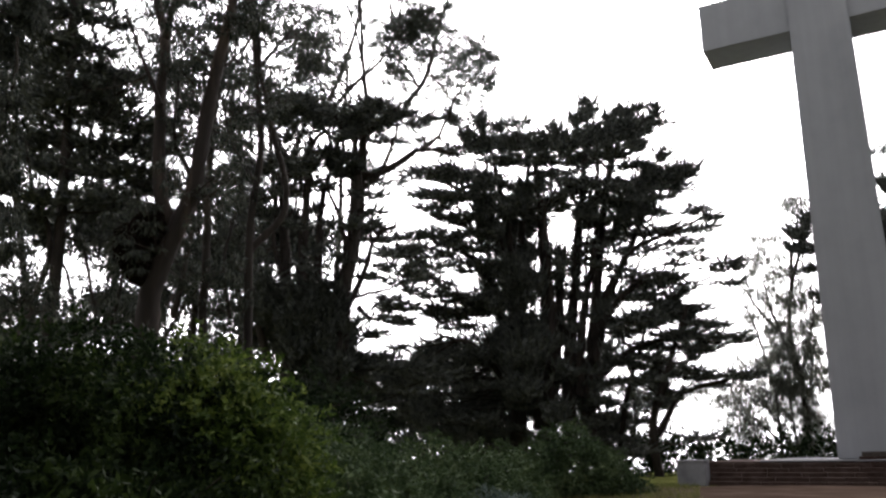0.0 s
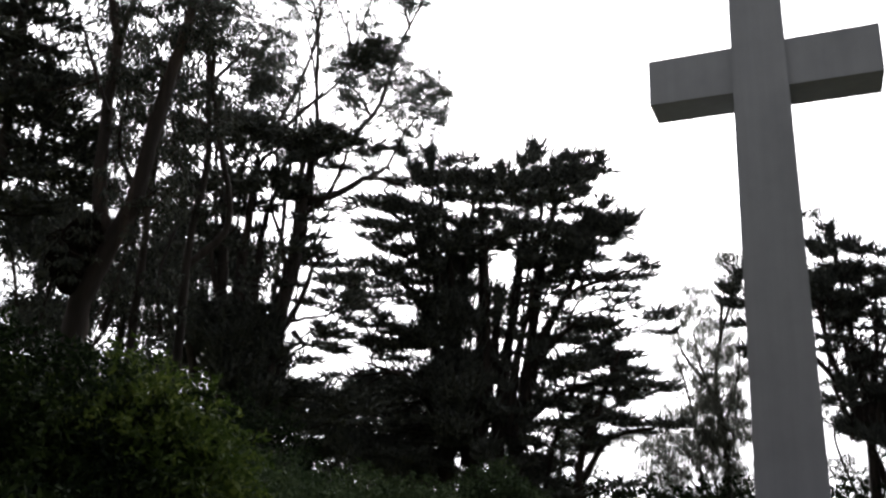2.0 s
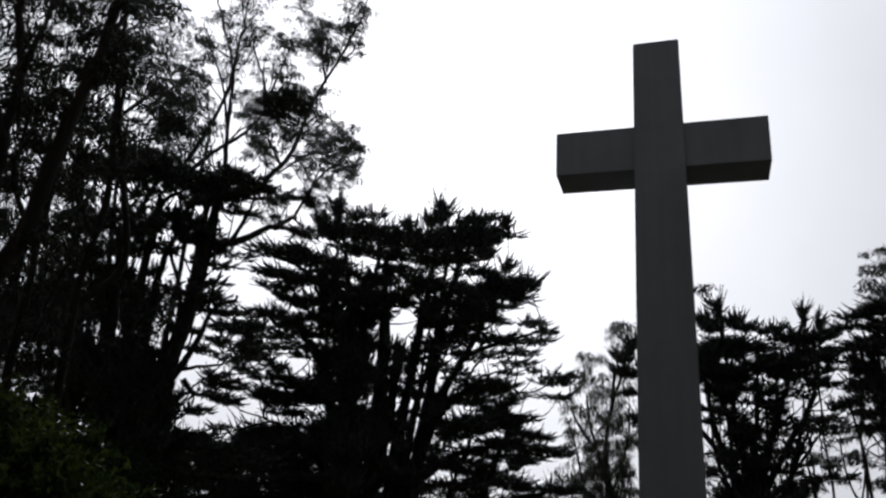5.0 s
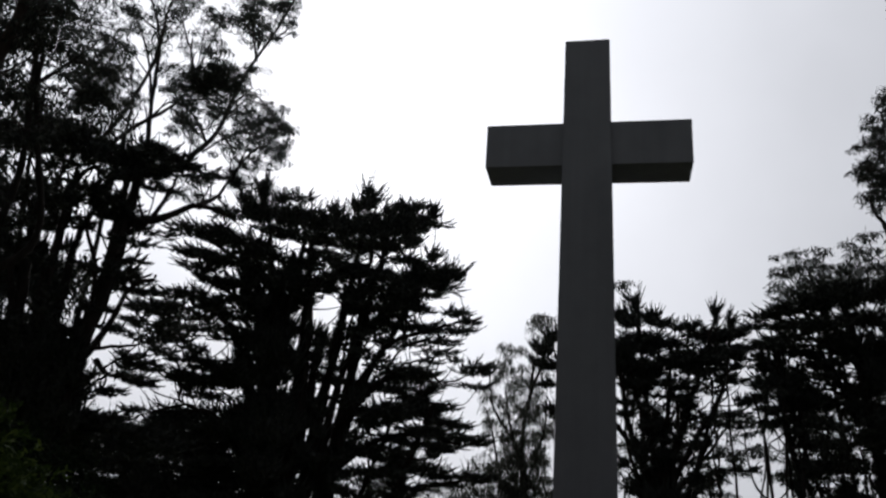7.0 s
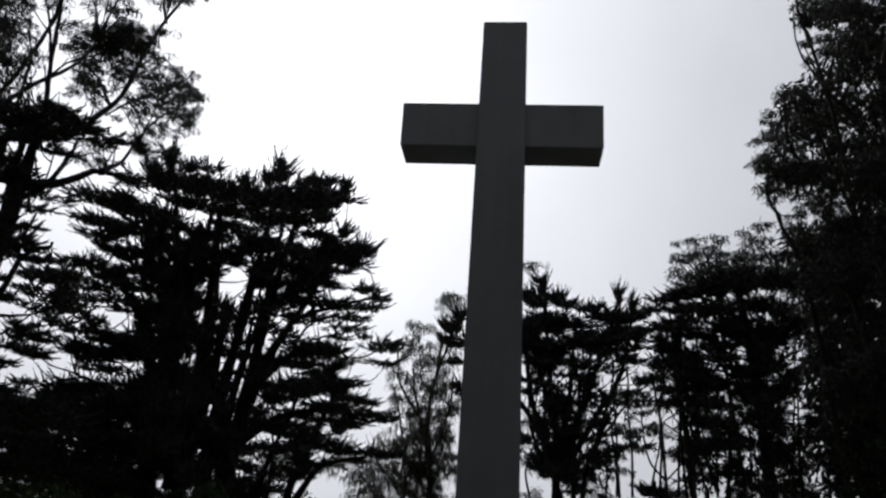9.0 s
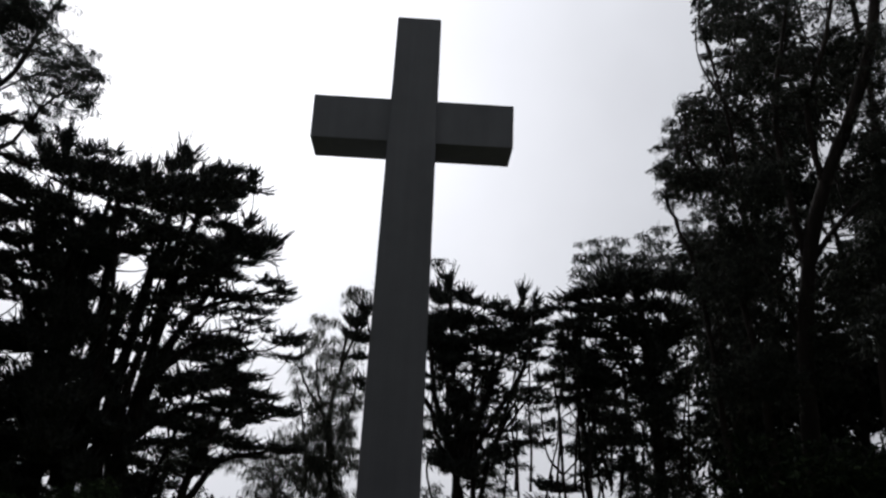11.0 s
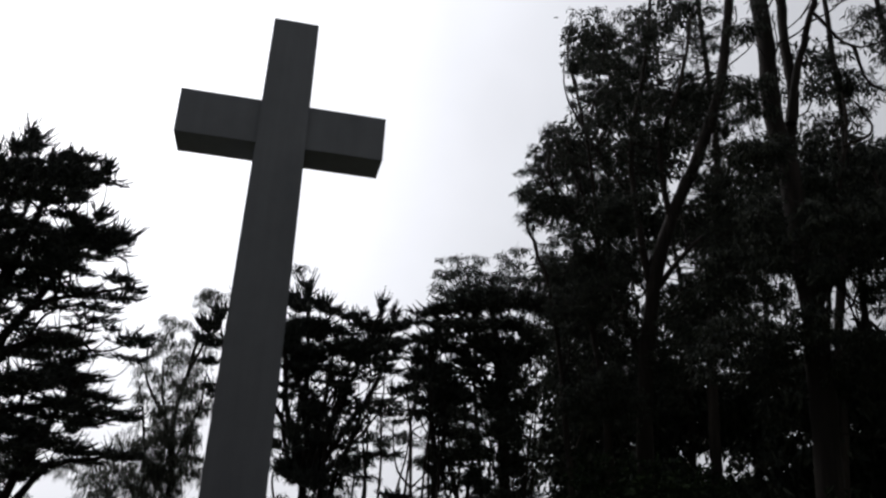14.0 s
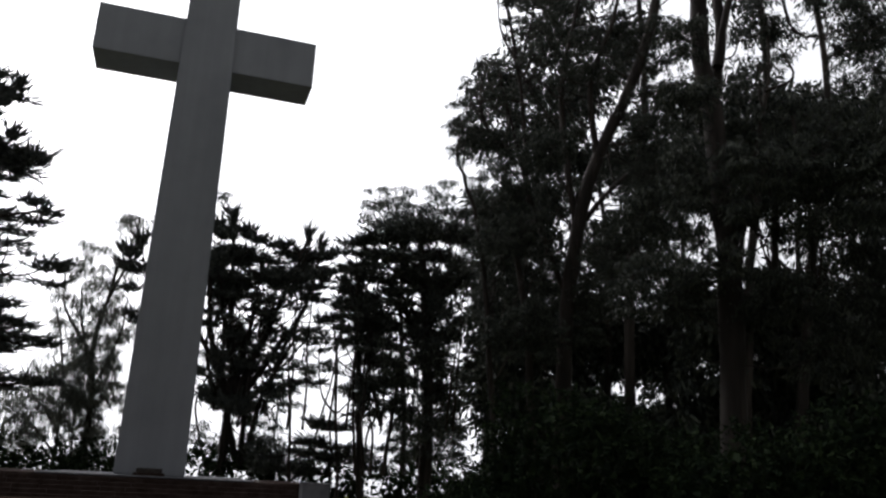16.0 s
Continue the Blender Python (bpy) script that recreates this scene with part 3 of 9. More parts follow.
tier(wood, (-2.9, -0.3, 24.7, 0.46, 1.08, 1.2), (-0.4, -3.2, 23.5, 0.98, 0.16, 0.8), (-3.0, -0.9, 22.9, 1.42, 0.69, 1.3), (-1.0, 3.5, 24.7, 1.75, 0.83, 1.4), (1.2, 2.4, 24.1, 1.72, 0.86, 1.4), (3.0, -2.9, 22.0, 1.37, 0.78, 1.4), (5.2, -0.4, 23.3, 1.85, 0.94, 1.4), (7.1, -1.6, 23.2, 1.61, 0.93, 1.4))
tier(wood, (9.2, 2.9, 25.3, 0.87, 0.87, 1.2), (-1.6, -1.1, 24.1, 0.49, 0.33, 1.0), (4.9, 0.9, 25.9, 0.68, 0.93, 1.2), (3.7, -2.7, 23.7, 0.48, 0.48, 1.0), (6.2, -0.7, 24.6, 0.58, 0.37, 1.0), (7.5, -0.4, 25.0, 0.58, 0.46, 1.0), (8.1, -1.6, 24.9, 0.69, 0.24, 0.9), (9.1, -2.5, 24.0, 0.44, 0.52, 1.0))
tier(wood, (10.2, 2.1, 25.2, 1.04, 0.22, 0.8), (2.3, 0.3, 24.4, 0.42, 0.42, 1.0), (-1.3, -1.0, 21.7, 1.61, 0.48, 1.3), (1.1, -2.2, 21.1, 1.77, 0.47, 1.2), (4.3, 3.4, 23.1, 2.17, 0.52, 1.3), (5.9, -3.4, 21.0, 1.62, 0.54, 1.4), (8.3, 1.3, 23.2, 0.84, 0.63, 1.2), (9.2, -1.3, 19.8, 1.79, 0.80, 1.4))
tier(wood, (10.9, -2.1, 19.8, 1.06, 0.55, 1.3), (9.3, -2.4, 20.9, 0.47, 0.51, 1.0), (8.2, 2.9, 20.4, 1.92, 0.51, 1.2), (10.6, 0.1, 19.5, 1.22, 0.37, 1.1), (-4.8, -2.7, 21.9, 1.41, 0.35, 1.0), (-4.9, -0.9, 24.9, 0.57, 0.41, 0.8), (-3.8, -2.1, 23.2, 0.60, 0.28, 0.8), (-6.7, -2.1, 20.6, 1.73, 0.35, 1.2))
tier(wood, (-4.7, -0.7, 20.7, 1.69, 0.48, 1.4), (-5.5, 1.3, 22.0, 1.05, 0.38, 1.2), (-3.0, 2.6, 21.7, 1.07, 0.51, 1.2), (-7.4, 1.2, 20.1, 1.16, 0.37, 1.1), (-4.9, -3.3, 18.4, 1.60, 0.46, 1.4), (-3.1, -2.7, 19.1, 1.08, 0.39, 1.1), (-6.3, 0.4, 18.8, 1.38, 0.32, 1.1), (-1.9, -2.8, 19.5, 1.39, 0.35, 0.6))
tier(wood, (0.0, -1.1, 19.5, 1.51, 0.32, 0.5), (2.4, -1.1, 19.8, 1.04, 0.24, 0.4), (4.7, 2.4, 20.4, 1.52, 0.34, 0.5), (5.7, -3.4, 18.5, 0.95, 0.38, 0.7), (6.3, -2.1, 18.1, 1.47, 0.31, 0.8), (8.4, -3.3, 17.7, 1.44, 0.27, 0.8), (3.6, -0.2, 20.9, 1.22, 0.24, 0.6), (-0.9, -2.1, 17.8, 1.70, 0.77, 1.2))
tier(wood, (-0.8, 2.9, 17.5, 1.76, 0.84, 1.2), (-0.7, 3.4, 15.9, 1.68, 0.92, 1.2), (-0.8, -1.2, 13.2, 1.69, 0.84, 1.2), (-0.7, -1.3, 11.7, 1.82, 0.83, 1.2), (-0.4, -0.9, 9.9, 1.81, 0.91, 1.1), (-0.3, -3.4, 7.7, 1.71, 0.86, 1.1), (-0.2, 1.4, 6.4, 1.85, 0.92, 1.1), (-0.1, 1.8, 4.5, 1.84, 0.92, 1.0))
tier(wood, (-4.1, -2.7, 17.2, 1.60, 0.23, 0.8), (-7.1, 1.4, 17.0, 1.55, 0.33, 1.0), (-4.8, -2.7, 15.8, 1.36, 0.30, 0.8), (-8.4, 2.8, 16.6, 1.00, 0.25, 0.7), (-3.4, 0.9, 15.8, 1.37, 0.32, 0.8), (-5.9, 1.9, 15.8, 1.39, 0.29, 0.9), (-7.9, 2.8, 15.3, 0.58, 0.33, 0.6), (-4.9, 0.6, 14.8, 1.03, 0.20, 0.6))
tier(wood, (-7.5, 3.0, 14.2, 1.32, 0.29, 0.7), (-7.7, -1.0, 12.5, 0.92, 0.34, 0.8), (-5.7, -1.1, 12.9, 0.69, 0.19, 0.5), (-2.7, -0.6, 13.6, 0.70, 0.27, 0.5), (-4.8, 1.9, 12.6, 0.88, 0.28, 0.6), (-2.6, -1.4, 11.6, 1.74, 0.61, 1.2), (-4.1, -0.8, 11.0, 1.29, 0.38, 1.1), (4.0, -1.8, 17.3, 0.93, 0.35, 0.7))
tier(wood, (5.7, 3.2, 18.0, 1.52, 0.38, 0.6), (8.2, 2.4, 18.7, 1.17, 0.25, 0.9), (7.2, 1.9, 16.7, 1.89, 0.33, 0.8), (9.4, -0.2, 16.2, 1.35, 0.32, 0.9), (11.4, -1.9, 17.1, 0.85, 0.31, 1.1), (12.0, -3.1, 16.3, 0.61, 0.26, 1.1), (12.2, 1.7, 16.8, 1.40, 0.25, 1.1), (11.4, 1.8, 15.9, 1.15, 0.20, 1.0))
tier(wood, (9.1, 3.1, 15.9, 1.50, 0.25, 0.6), (10.2, -2.0, 14.2, 1.30, 0.15, 0.8), (10.4, 1.2, 14.2, 0.72, 0.12, 0.7), (5.1, -2.8, 14.7, 0.90, 0.23, 0.4), (7.4, -0.1, 14.7, 0.95, 0.16, 0.4), (8.4, 1.3, 12.9, 2.24, 0.48, 1.2), (8.8, -3.5, 12.3, 1.10, 0.40, 1.3), (6.3, -2.5, 12.7, 0.97, 0.19, 0.6))
tier(wood, (10.9, 1.7, 12.6, 0.96, 0.24, 0.8), (7.4, 3.0, 12.4, 1.88, 0.45, 0.9), (13.4, -1.3, 13.7, 0.96, 0.15, 1.3), (12.6, -1.8, 13.1, 1.14, 0.15, 1.3), (13.9, 0.8, 12.7, 1.19, 0.12, 1.2), (11.2, -3.5, 13.4, 0.30, 0.07, 1.0), (9.9, 1.4, 10.7, 1.88, 0.78, 1.3), (7.0, -3.5, 9.6, 1.58, 0.57, 1.1))
tier(wood, (11.9, 3.1, 11.3, 0.97, 0.24, 1.1), (12.3, 0.2, 9.7, 1.14, 0.15, 1.1), (9.8, -1.0, 9.0, 1.79, 0.37, 1.3), (12.2, -1.6, 8.7, 1.39, 0.26, 1.2), (13.3, -2.0, 8.4, 0.87, 0.25, 1.2), (11.5, 2.4, 8.5, 1.89, 0.24, 1.2), (7.8, 0.6, 8.5, 1.38, 0.38, 0.8), (6.2, -0.3, 9.2, 1.06, 0.45, 0.9))
tier(wood, (9.4, 1.3, 6.7, 2.23, 0.27, 1.2), (11.3, 0.6, 6.3, 1.66, 0.23, 1.1), (13.2, -2.1, 6.1, 1.36, 0.32, 1.3), (12.5, 2.9, 5.9, 1.17, 0.16, 1.0), (9.4, 0.4, 5.3, 1.43, 0.23, 0.8), (6.8, -2.9, 5.9, 1.64, 0.32, 1.0), (5.1, -1.8, 5.9, 0.87, 0.15, 0.9), (6.0, -0.8, 7.2, 1.04, 0.30, 0.8))
tier(wood, (5.2, 1.0, 3.1, 1.36, 0.53, 0.8), (6.1, -2.0, 4.4, 0.65, 0.22, 0.5), (4.5, 2.4, 2.1, 1.08, 0.54, 0.9), (6.2, -2.5, 1.6, 1.27, 0.42, 0.8), (7.3, 1.8, 3.5, 0.69, 0.15, 0.7), (10.4, -2.3, 2.3, 1.20, 0.14, 1.2), (-5.3, 0.7, 11.0, 1.90, 0.51, 1.2), (-3.3, 0.8, 11.4, 1.50, 0.63, 1.3))
tier(wood, (-4.6, 2.4, 10.4, 1.86, 0.28, 0.7), (-6.1, 0.7, 8.8, 1.80, 0.43, 1.0), (-3.2, -1.9, 7.8, 1.71, 0.59, 1.2), (-1.8, -0.4, 9.1, 1.07, 0.69, 1.1), (-5.2, -1.4, 7.0, 1.73, 0.26, 0.9), (-4.4, -1.7, 5.7, 1.70, 0.22, 0.7), (-3.1, 0.7, 5.1, 1.38, 0.31, 0.7), (-5.8, 0.6, 4.2, 1.77, 0.35, 1.0))
tier(wood, (-3.6, 2.1, 3.6, 1.41, 0.47, 0.9), (-2.4, 1.1, 2.4, 1.37, 0.53, 0.9), (-4.0, 1.2, 6.7, 1.17, 0.39, 0.8), (1.7, 1.0, 9.3, 1.09, 1.09, 1.1), (1.6, 0.5, 6.5, 0.99, 1.07, 1.0), (4.2, 3.1, 8.9, 1.37, 0.64, 1.0), (3.6, 3.4, 6.4, 0.56, 0.80, 0.5), (1.4, -3.4, 3.9, 0.92, 0.78, 0.9))
tier(wood, (-0.5, -3.4, 5.5, 1.64, 0.93, 1.0), (-0.6, -2.3, 7.4, 1.69, 0.95, 1.1), (4.1, -2.4, 17.4, 0.89, 0.25, 0.9), (4.8, 2.0, 19.7, 0.99, 0.25, 0.5), (4.5, -0.8, 17.2, 0.57, 0.20, 0.5), (1.4, 2.4, 21.5, 0.68, 0.25, 0.7), (0.3, 2.5, 17.8, 0.95, 0.16, 0.5), (-1.5, 0.7, 18.5, 0.59, 0.14, 0.5))
tier(wood, (-0.7, -1.1, 19.7, 1.01, 0.25, 0.7), (0.5, -2.1, 19.5, 0.94, 0.22, 0.5), (8.1, 0.3, 18.6, 1.03, 0.26, 0.7), (-2.9, 0.9, 19.4, 1.02, 0.18, 0.7), (0.5, 1.7, 19.0, 0.54, 0.24, 0.7), (-2.4, 0.8, 19.6, 0.69, 0.24, 0.5), (2.7, 2.4, 18.9, 0.57, 0.28, 0.5), (8.6, 2.9, 20.9, 0.77, 0.23, 0.7))
tier(wood, (1.2, -2.2, 18.0, 0.50, 0.14, 0.5), (4.4, 0.3, 17.3, 0.58, 0.17, 0.7), (0.9, -2.1, 18.9, 0.76, 0.24, 0.5), (4.0, 1.5, 18.4, 0.73, 0.18, 0.7), (7.9, -1.6, 20.6, 0.69, 0.22, 0.5), (1.0, 2.3, 17.8, 0.83, 0.19, 0.7), (0.5, -1.6, 17.2, 0.82, 0.23, 0.7), (8.9, 1.0, 21.2, 0.56, 0.28, 0.9))
tier(wood, (7.7, -1.3, 20.9, 0.90, 0.18, 0.7), (2.1, -2.7, 18.5, 0.52, 0.25, 0.5), (6.2, -1.8, 19.4, 0.61, 0.26, 0.9), (8.3, 0.7, 19.0, 0.94, 0.15, 0.7), (1.3, 3.1, 22.0, 0.79, 0.17, 0.9), (7.3, 2.1, 17.9, 0.78, 0.21, 0.9), (0.6, -0.8, 19.6, 0.76, 0.26, 0.5), (8.6, 2.2, 19.5, 0.81, 0.19, 0.5))
tier(wood, (2.5, -3.0, 18.1, 0.76, 0.20, 0.5), (6.2, -0.7, 17.9, 0.87, 0.22, 0.7), (1.3, 3.4, 19.1, 0.70, 0.22, 0.9), (5.4, -0.7, 17.1, 0.68, 0.16, 0.5), (0.7, 2.7, 20.8, 0.71, 0.22, 0.9), (6.8, 3.4, 21.0, 0.91, 0.25, 0.7), (1.2, 3.1, 18.4, 1.02, 0.24, 0.7), (7.8, -3.1, 18.3, 0.75, 0.15, 0.7))
tier(wood, (8.5, 3.4, 20.5, 0.94, 0.25, 0.9), (1.8, -0.7, 18.3, 0.99, 0.20, 0.7), (0.5, 0.7, 18.9, 0.98, 0.18, 0.5), (-0.8, -2.1, 17.9, 0.81, 0.16, 0.9), (-1.0, 1.9, 18.5, 1.06, 0.28, 0.5), (-2.5, -1.7, 19.8, 0.67, 0.16, 0.5), (3.4, 0.0, 19.5, 0.70, 0.23, 0.5), (3.7, -2.3, 19.5, 0.96, 0.13, 0.7))
tier(wood, (8.1, -0.5, 17.7, 0.96, 0.23, 0.9), (1.3, 2.2, 21.7, 0.88, 0.16, 0.9), (0.3, 1.2, 20.0, 0.60, 0.20, 0.9), (4.3, -2.4, 19.0, 0.57, 0.21, 0.9), (2.4, -0.8, 20.1, 0.58, 0.15, 0.9), (-3.4, 2.3, 21.2, 0.85, 0.23, 0.5), (0.8, 2.5, 18.0, 0.84, 0.20, 0.5), (2.9, 3.0, 20.1, 0.94, 0.20, 0.5))
tier(wood, (4.0, 0.5, 20.3, 1.05, 0.21, 0.7), (-2.9, 2.0, 17.4, 0.70, 0.27, 0.5), (2.5, 1.1, 21.1, 0.87, 0.20, 0.7), (-2.7, -1.5, 19.8, 0.71, 0.20, 0.9), (0.2, 3.4, 18.0, 0.97, 0.18, 0.7), (6.8, -0.6, 18.2, 0.66, 0.20, 0.7), (7.3, -0.1, 17.6, 0.52, 0.15, 0.7), (3.3, 2.5, 20.6, 0.71, 0.22, 0.7))
tier(wood, (1.0, -2.3, 17.5, 0.90, 0.15, 0.5), (-0.1, 2.2, 19.8, 1.04, 0.27, 0.9), (-0.9, -0.1, 19.1, 0.94, 0.22, 0.9), (5.3, -0.1, 18.6, 0.77, 0.26, 0.7), (2.6, 0.9, 18.5, 0.91, 0.26, 0.7), (6.5, -1.8, 20.5, 0.94, 0.23, 0.7), (3.7, -1.8, 17.9, 0.74, 0.17, 0.5), (2.6, 1.5, 19.3, 0.80, 0.19, 0.5))
tier(wood, (1.8, -2.0, 18.2, 0.53, 0.23, 0.7), (7.5, -2.5, 17.2, 0.73, 0.19, 0.6), (7.7, -2.6, 17.1, 0.78, 0.12, 0.8), (8.7, -0.4, 17.5, 0.83, 0.20, 0.8), (9.3, -0.2, 17.4, 0.71, 0.14, 0.4), (4.5, 1.1, 17.2, 0.70, 0.17, 0.8), (4.1, -3.4, 16.6, 0.65, 0.17, 0.8), (4.9, 1.2, 16.2, 0.59, 0.17, 0.6))
tier(wood, (5.7, -3.4, 14.2, 0.78, 0.11, 0.6), (5.0, 1.4, 15.3, 0.67, 0.20, 0.8), (7.3, 1.3, 17.3, 0.48, 0.13, 0.6), (6.6, -2.5, 16.7, 0.52, 0.13, 0.8), (5.9, -2.7, 16.6, 0.43, 0.13, 0.8), (7.4, -3.2, 16.7, 0.47, 0.15, 0.4), (6.5, 1.8, 16.3, 0.89, 0.12, 0.8), (4.4, 2.4, 15.1, 0.48, 0.12, 0.6))
tier(wood, (7.9, -0.4, 16.9, 0.49, 0.20, 0.8), (6.5, -2.2, 16.4, 0.72, 0.13, 0.4), (5.4, -2.7, 13.2, 0.70, 0.17, 0.6), (4.5, -3.4, 13.4, 0.67, 0.17, 0.6), (9.9, 2.0, 17.0, 0.47, 0.21, 0.4), (8.2, -0.4, 16.1, 0.48, 0.10, 0.4), (5.5, 3.4, 16.5, 0.90, 0.18, 0.6), (4.0, 0.1, 15.7, 0.83, 0.16, 0.6))
tier(wood, (6.1, 1.8, 16.3, 0.54, 0.17, 0.4), (6.0, -1.1, 15.9, 0.81, 0.11, 0.6), (4.5, -1.9, 13.7, 0.73, 0.16, 0.4), (6.5, -2.4, 17.1, 0.82, 0.13, 0.4), (6.8, 0.1, 13.7, 0.49, 0.17, 0.6), (6.9, 2.4, 17.5, 0.92, 0.11, 0.8), (4.3, 2.8, 17.5, 0.50, 0.15, 0.8), (6.0, -1.2, 16.2, 0.63, 0.13, 0.8))
tier(wood, (10.1, 1.9, 16.5, 0.81, 0.12, 0.4), (-2.1, 0.6, 15.3, 0.70, 0.20, 0.5), (-4.9, -3.4, 15.0, 0.76, 0.11, 0.5), (-5.1, 3.4, 17.3, 0.59, 0.12, 0.7), (-7.2, -2.1, 15.2, 0.78, 0.16, 0.7), (-5.8, 0.3, 17.9, 0.63, 0.14, 0.7), (-3.8, -1.7, 13.6, 0.89, 0.12, 0.9), (-5.2, 3.3, 17.0, 0.79, 0.12, 0.7))
tier(wood, (-3.1, -1.9, 17.3, 0.92, 0.11, 0.5), (-2.8, 1.2, 17.6, 0.53, 0.16, 0.7), (-5.3, -0.4, 14.3, 0.73, 0.11, 0.5), (-2.3, -3.0, 16.0, 0.67, 0.18, 0.5), (-4.7, -0.0, 17.5, 0.73, 0.18, 0.7), (-3.1, 2.9, 17.5, 0.60, 0.12, 0.5), (-3.5, -1.9, 13.9, 0.90, 0.16, 0.7), (-7.5, -0.6, 14.4, 0.52, 0.12, 0.7))
tier(wood, (-2.3, -2.0, 13.5, 0.52, 0.17, 0.7), (-3.3, -0.4, 15.4, 0.89, 0.17, 0.5), (-4.4, -1.3, 15.7, 0.85, 0.16, 0.5), (-3.5, 2.0, 15.3, 0.65, 0.19, 0.7), (-4.4, -1.8, 16.1, 0.63, 0.11, 0.7), (-3.8, -1.5, 16.4, 0.53, 0.17, 0.9), (-1.8, -1.9, 13.9, 0.67, 0.12, 0.9), (-8.3, 2.9, 16.1, 0.59, 0.13, 0.7))
tier(wood, (-8.2, 1.9, 15.6, 0.90, 0.18, 0.5), (-6.7, 3.5, 15.9, 0.83, 0.12, 0.7), (-3.0, -2.8, 16.9, 0.62, 0.19, 0.7), (-4.5, 0.4, 17.5, 0.54, 0.17, 0.5), (-4.3, -1.7, 17.2, 0.85, 0.14, 0.5), (-2.4, 0.2, 17.2, 0.83, 0.14, 0.7), (-6.9, 0.9, 16.9, 0.61, 0.16, 0.7), (-3.0, -3.2, 13.7, 0.63, 0.17, 0.9))
tier(wood, (-2.7, 1.2, 14.4, 0.79, 0.14, 0.5), (-7.6, 2.6, 17.6, 0.71, 0.12, 0.7), (-7.0, -2.8, 13.9, 0.85, 0.11, 0.7), (-4.9, -1.4, 15.5, 0.72, 0.11, 0.5), (-5.6, -2.5, 17.3, 0.71, 0.15, 0.5), (4.9, 3.0, 15.8, 0.51, 0.33, 0.8), (2.9, -2.0, 9.4, 0.46, 0.25, 0.8), (5.2, -1.2, 7.2, 0.46, 0.28, 0.6))
tier(wood, (2.9, -2.2, 8.1, 0.45, 0.27, 0.6), (2.4, -0.5, 14.8, 0.51, 0.31, 0.8), (3.4, 1.1, 4.3, 0.28, 0.37, 0.4), (1.9, -0.8, 6.4, 0.46, 0.37, 0.6), (4.1, -2.7, 5.5, 0.46, 0.28, 0.4), (3.4, 2.3, 14.7, 0.34, 0.26, 0.8), (3.4, 0.2, 4.2, 0.46, 0.24, 0.8), (3.5, -0.8, 12.7, 0.48, 0.24, 0.6))
tier(wood, (1.9, -2.9, 6.9, 0.41, 0.31, 0.6), (2.2, -2.8, 13.4, 0.36, 0.34, 0.8), (2.0, -1.3, 4.3, 0.29, 0.24, 0.4), (2.2, 0.4, 14.6, 0.46, 0.36, 0.8), (4.2, -2.5, 10.0, 0.39, 0.27, 0.4), (2.7, 1.5, 12.2, 0.47, 0.40, 0.4), (3.1, 0.9, 13.7, 0.38, 0.30, 0.8), (2.1, -1.0, 12.8, 0.45, 0.31, 0.8))
tier(wood, (2.8, 3.2, 15.1, 0.60, 0.21, 0.8), (5.6, 2.6, 12.1, 0.55, 0.33, 0.4), (5.0, -1.6, 8.0, 0.49, 0.34, 0.4), (2.1, -0.4, 13.3, 0.31, 0.20, 0.8), (4.9, 3.2, 9.0, 0.43, 0.25, 0.4), (4.2, -3.4, 4.6, 0.50, 0.28, 0.4), (3.1, -0.1, 5.9, 0.33, 0.23, 0.4), (3.5, 1.7, 7.6, 0.50, 0.19, 0.6))
tier(wood, (5.6, 3.4, 10.4, 0.30, 0.41, 0.6), (1.7, -2.8, 14.5, 0.38, 0.24, 0.8), (1.9, 0.1, 6.4, 0.48, 0.23, 0.4), (4.6, -3.0, 3.8, 0.45, 0.19, 0.6), (3.2, 3.4, 12.5, 0.45, 0.35, 0.4), (3.6, -2.7, 11.3, 0.36, 0.34, 0.8), (3.2, 0.6, 12.8, 0.58, 0.23, 0.8), (1.7, 1.0, 12.2, 0.32, 0.28, 0.4))
tier(wood, (3.6, 0.1, 10.8, 0.55, 0.19, 0.6), (1.8, -0.8, 14.1, 0.52, 0.20, 0.4), (1.5, -2.2, 8.4, 0.53, 0.35, 0.4), (1.6, 1.2, 12.8, 0.58, 0.27, 0.6), (3.7, -0.2, 4.4, 0.44, 0.34, 0.6), (3.4, 0.1, 14.7, 0.41, 0.35, 0.6), (4.9, -2.1, 4.5, 0.44, 0.28, 0.8), (1.5, 1.5, 15.3, 0.53, 0.27, 0.6))
tier(wood, (4.8, -3.3, 10.4, 0.53, 0.32, 0.6), (2.3, 0.8, 6.3, 0.40, 0.38, 0.6), (2.3, -0.6, 10.2, 0.36, 0.27, 0.6), (-2.6, 3.2, 9.3, 1.14, 0.69, 1.2), (-2.1, -0.2, 8.1, 0.71, 0.56, 1.2), (-1.9, 0.4, 8.7, 1.08, 0.59, 1.2), (-1.4, 2.8, 12.0, 0.99, 0.51, 1.2), (-1.0, 2.8, 9.5, 0.75, 0.70, 1.2))
tier(wood, (-2.5, -1.7, 16.1, 1.04, 0.55, 1.2), (-1.8, -1.9, 13.6, 1.14, 0.68, 1.2), (-0.4, -0.1, 14.3, 0.78, 0.57, 1.2), (-1.0, -1.7, 4.9, 0.92, 0.54, 1.2), (1.3, -1.6, 4.2, 0.73, 0.43, 1.2), (-2.7, 0.8, 12.8, 0.85, 0.65, 1.2), (-3.0, 3.3, 19.4, 0.90, 0.57, 1.2), (0.2, 0.3, 15.2, 0.89, 0.69, 1.2))
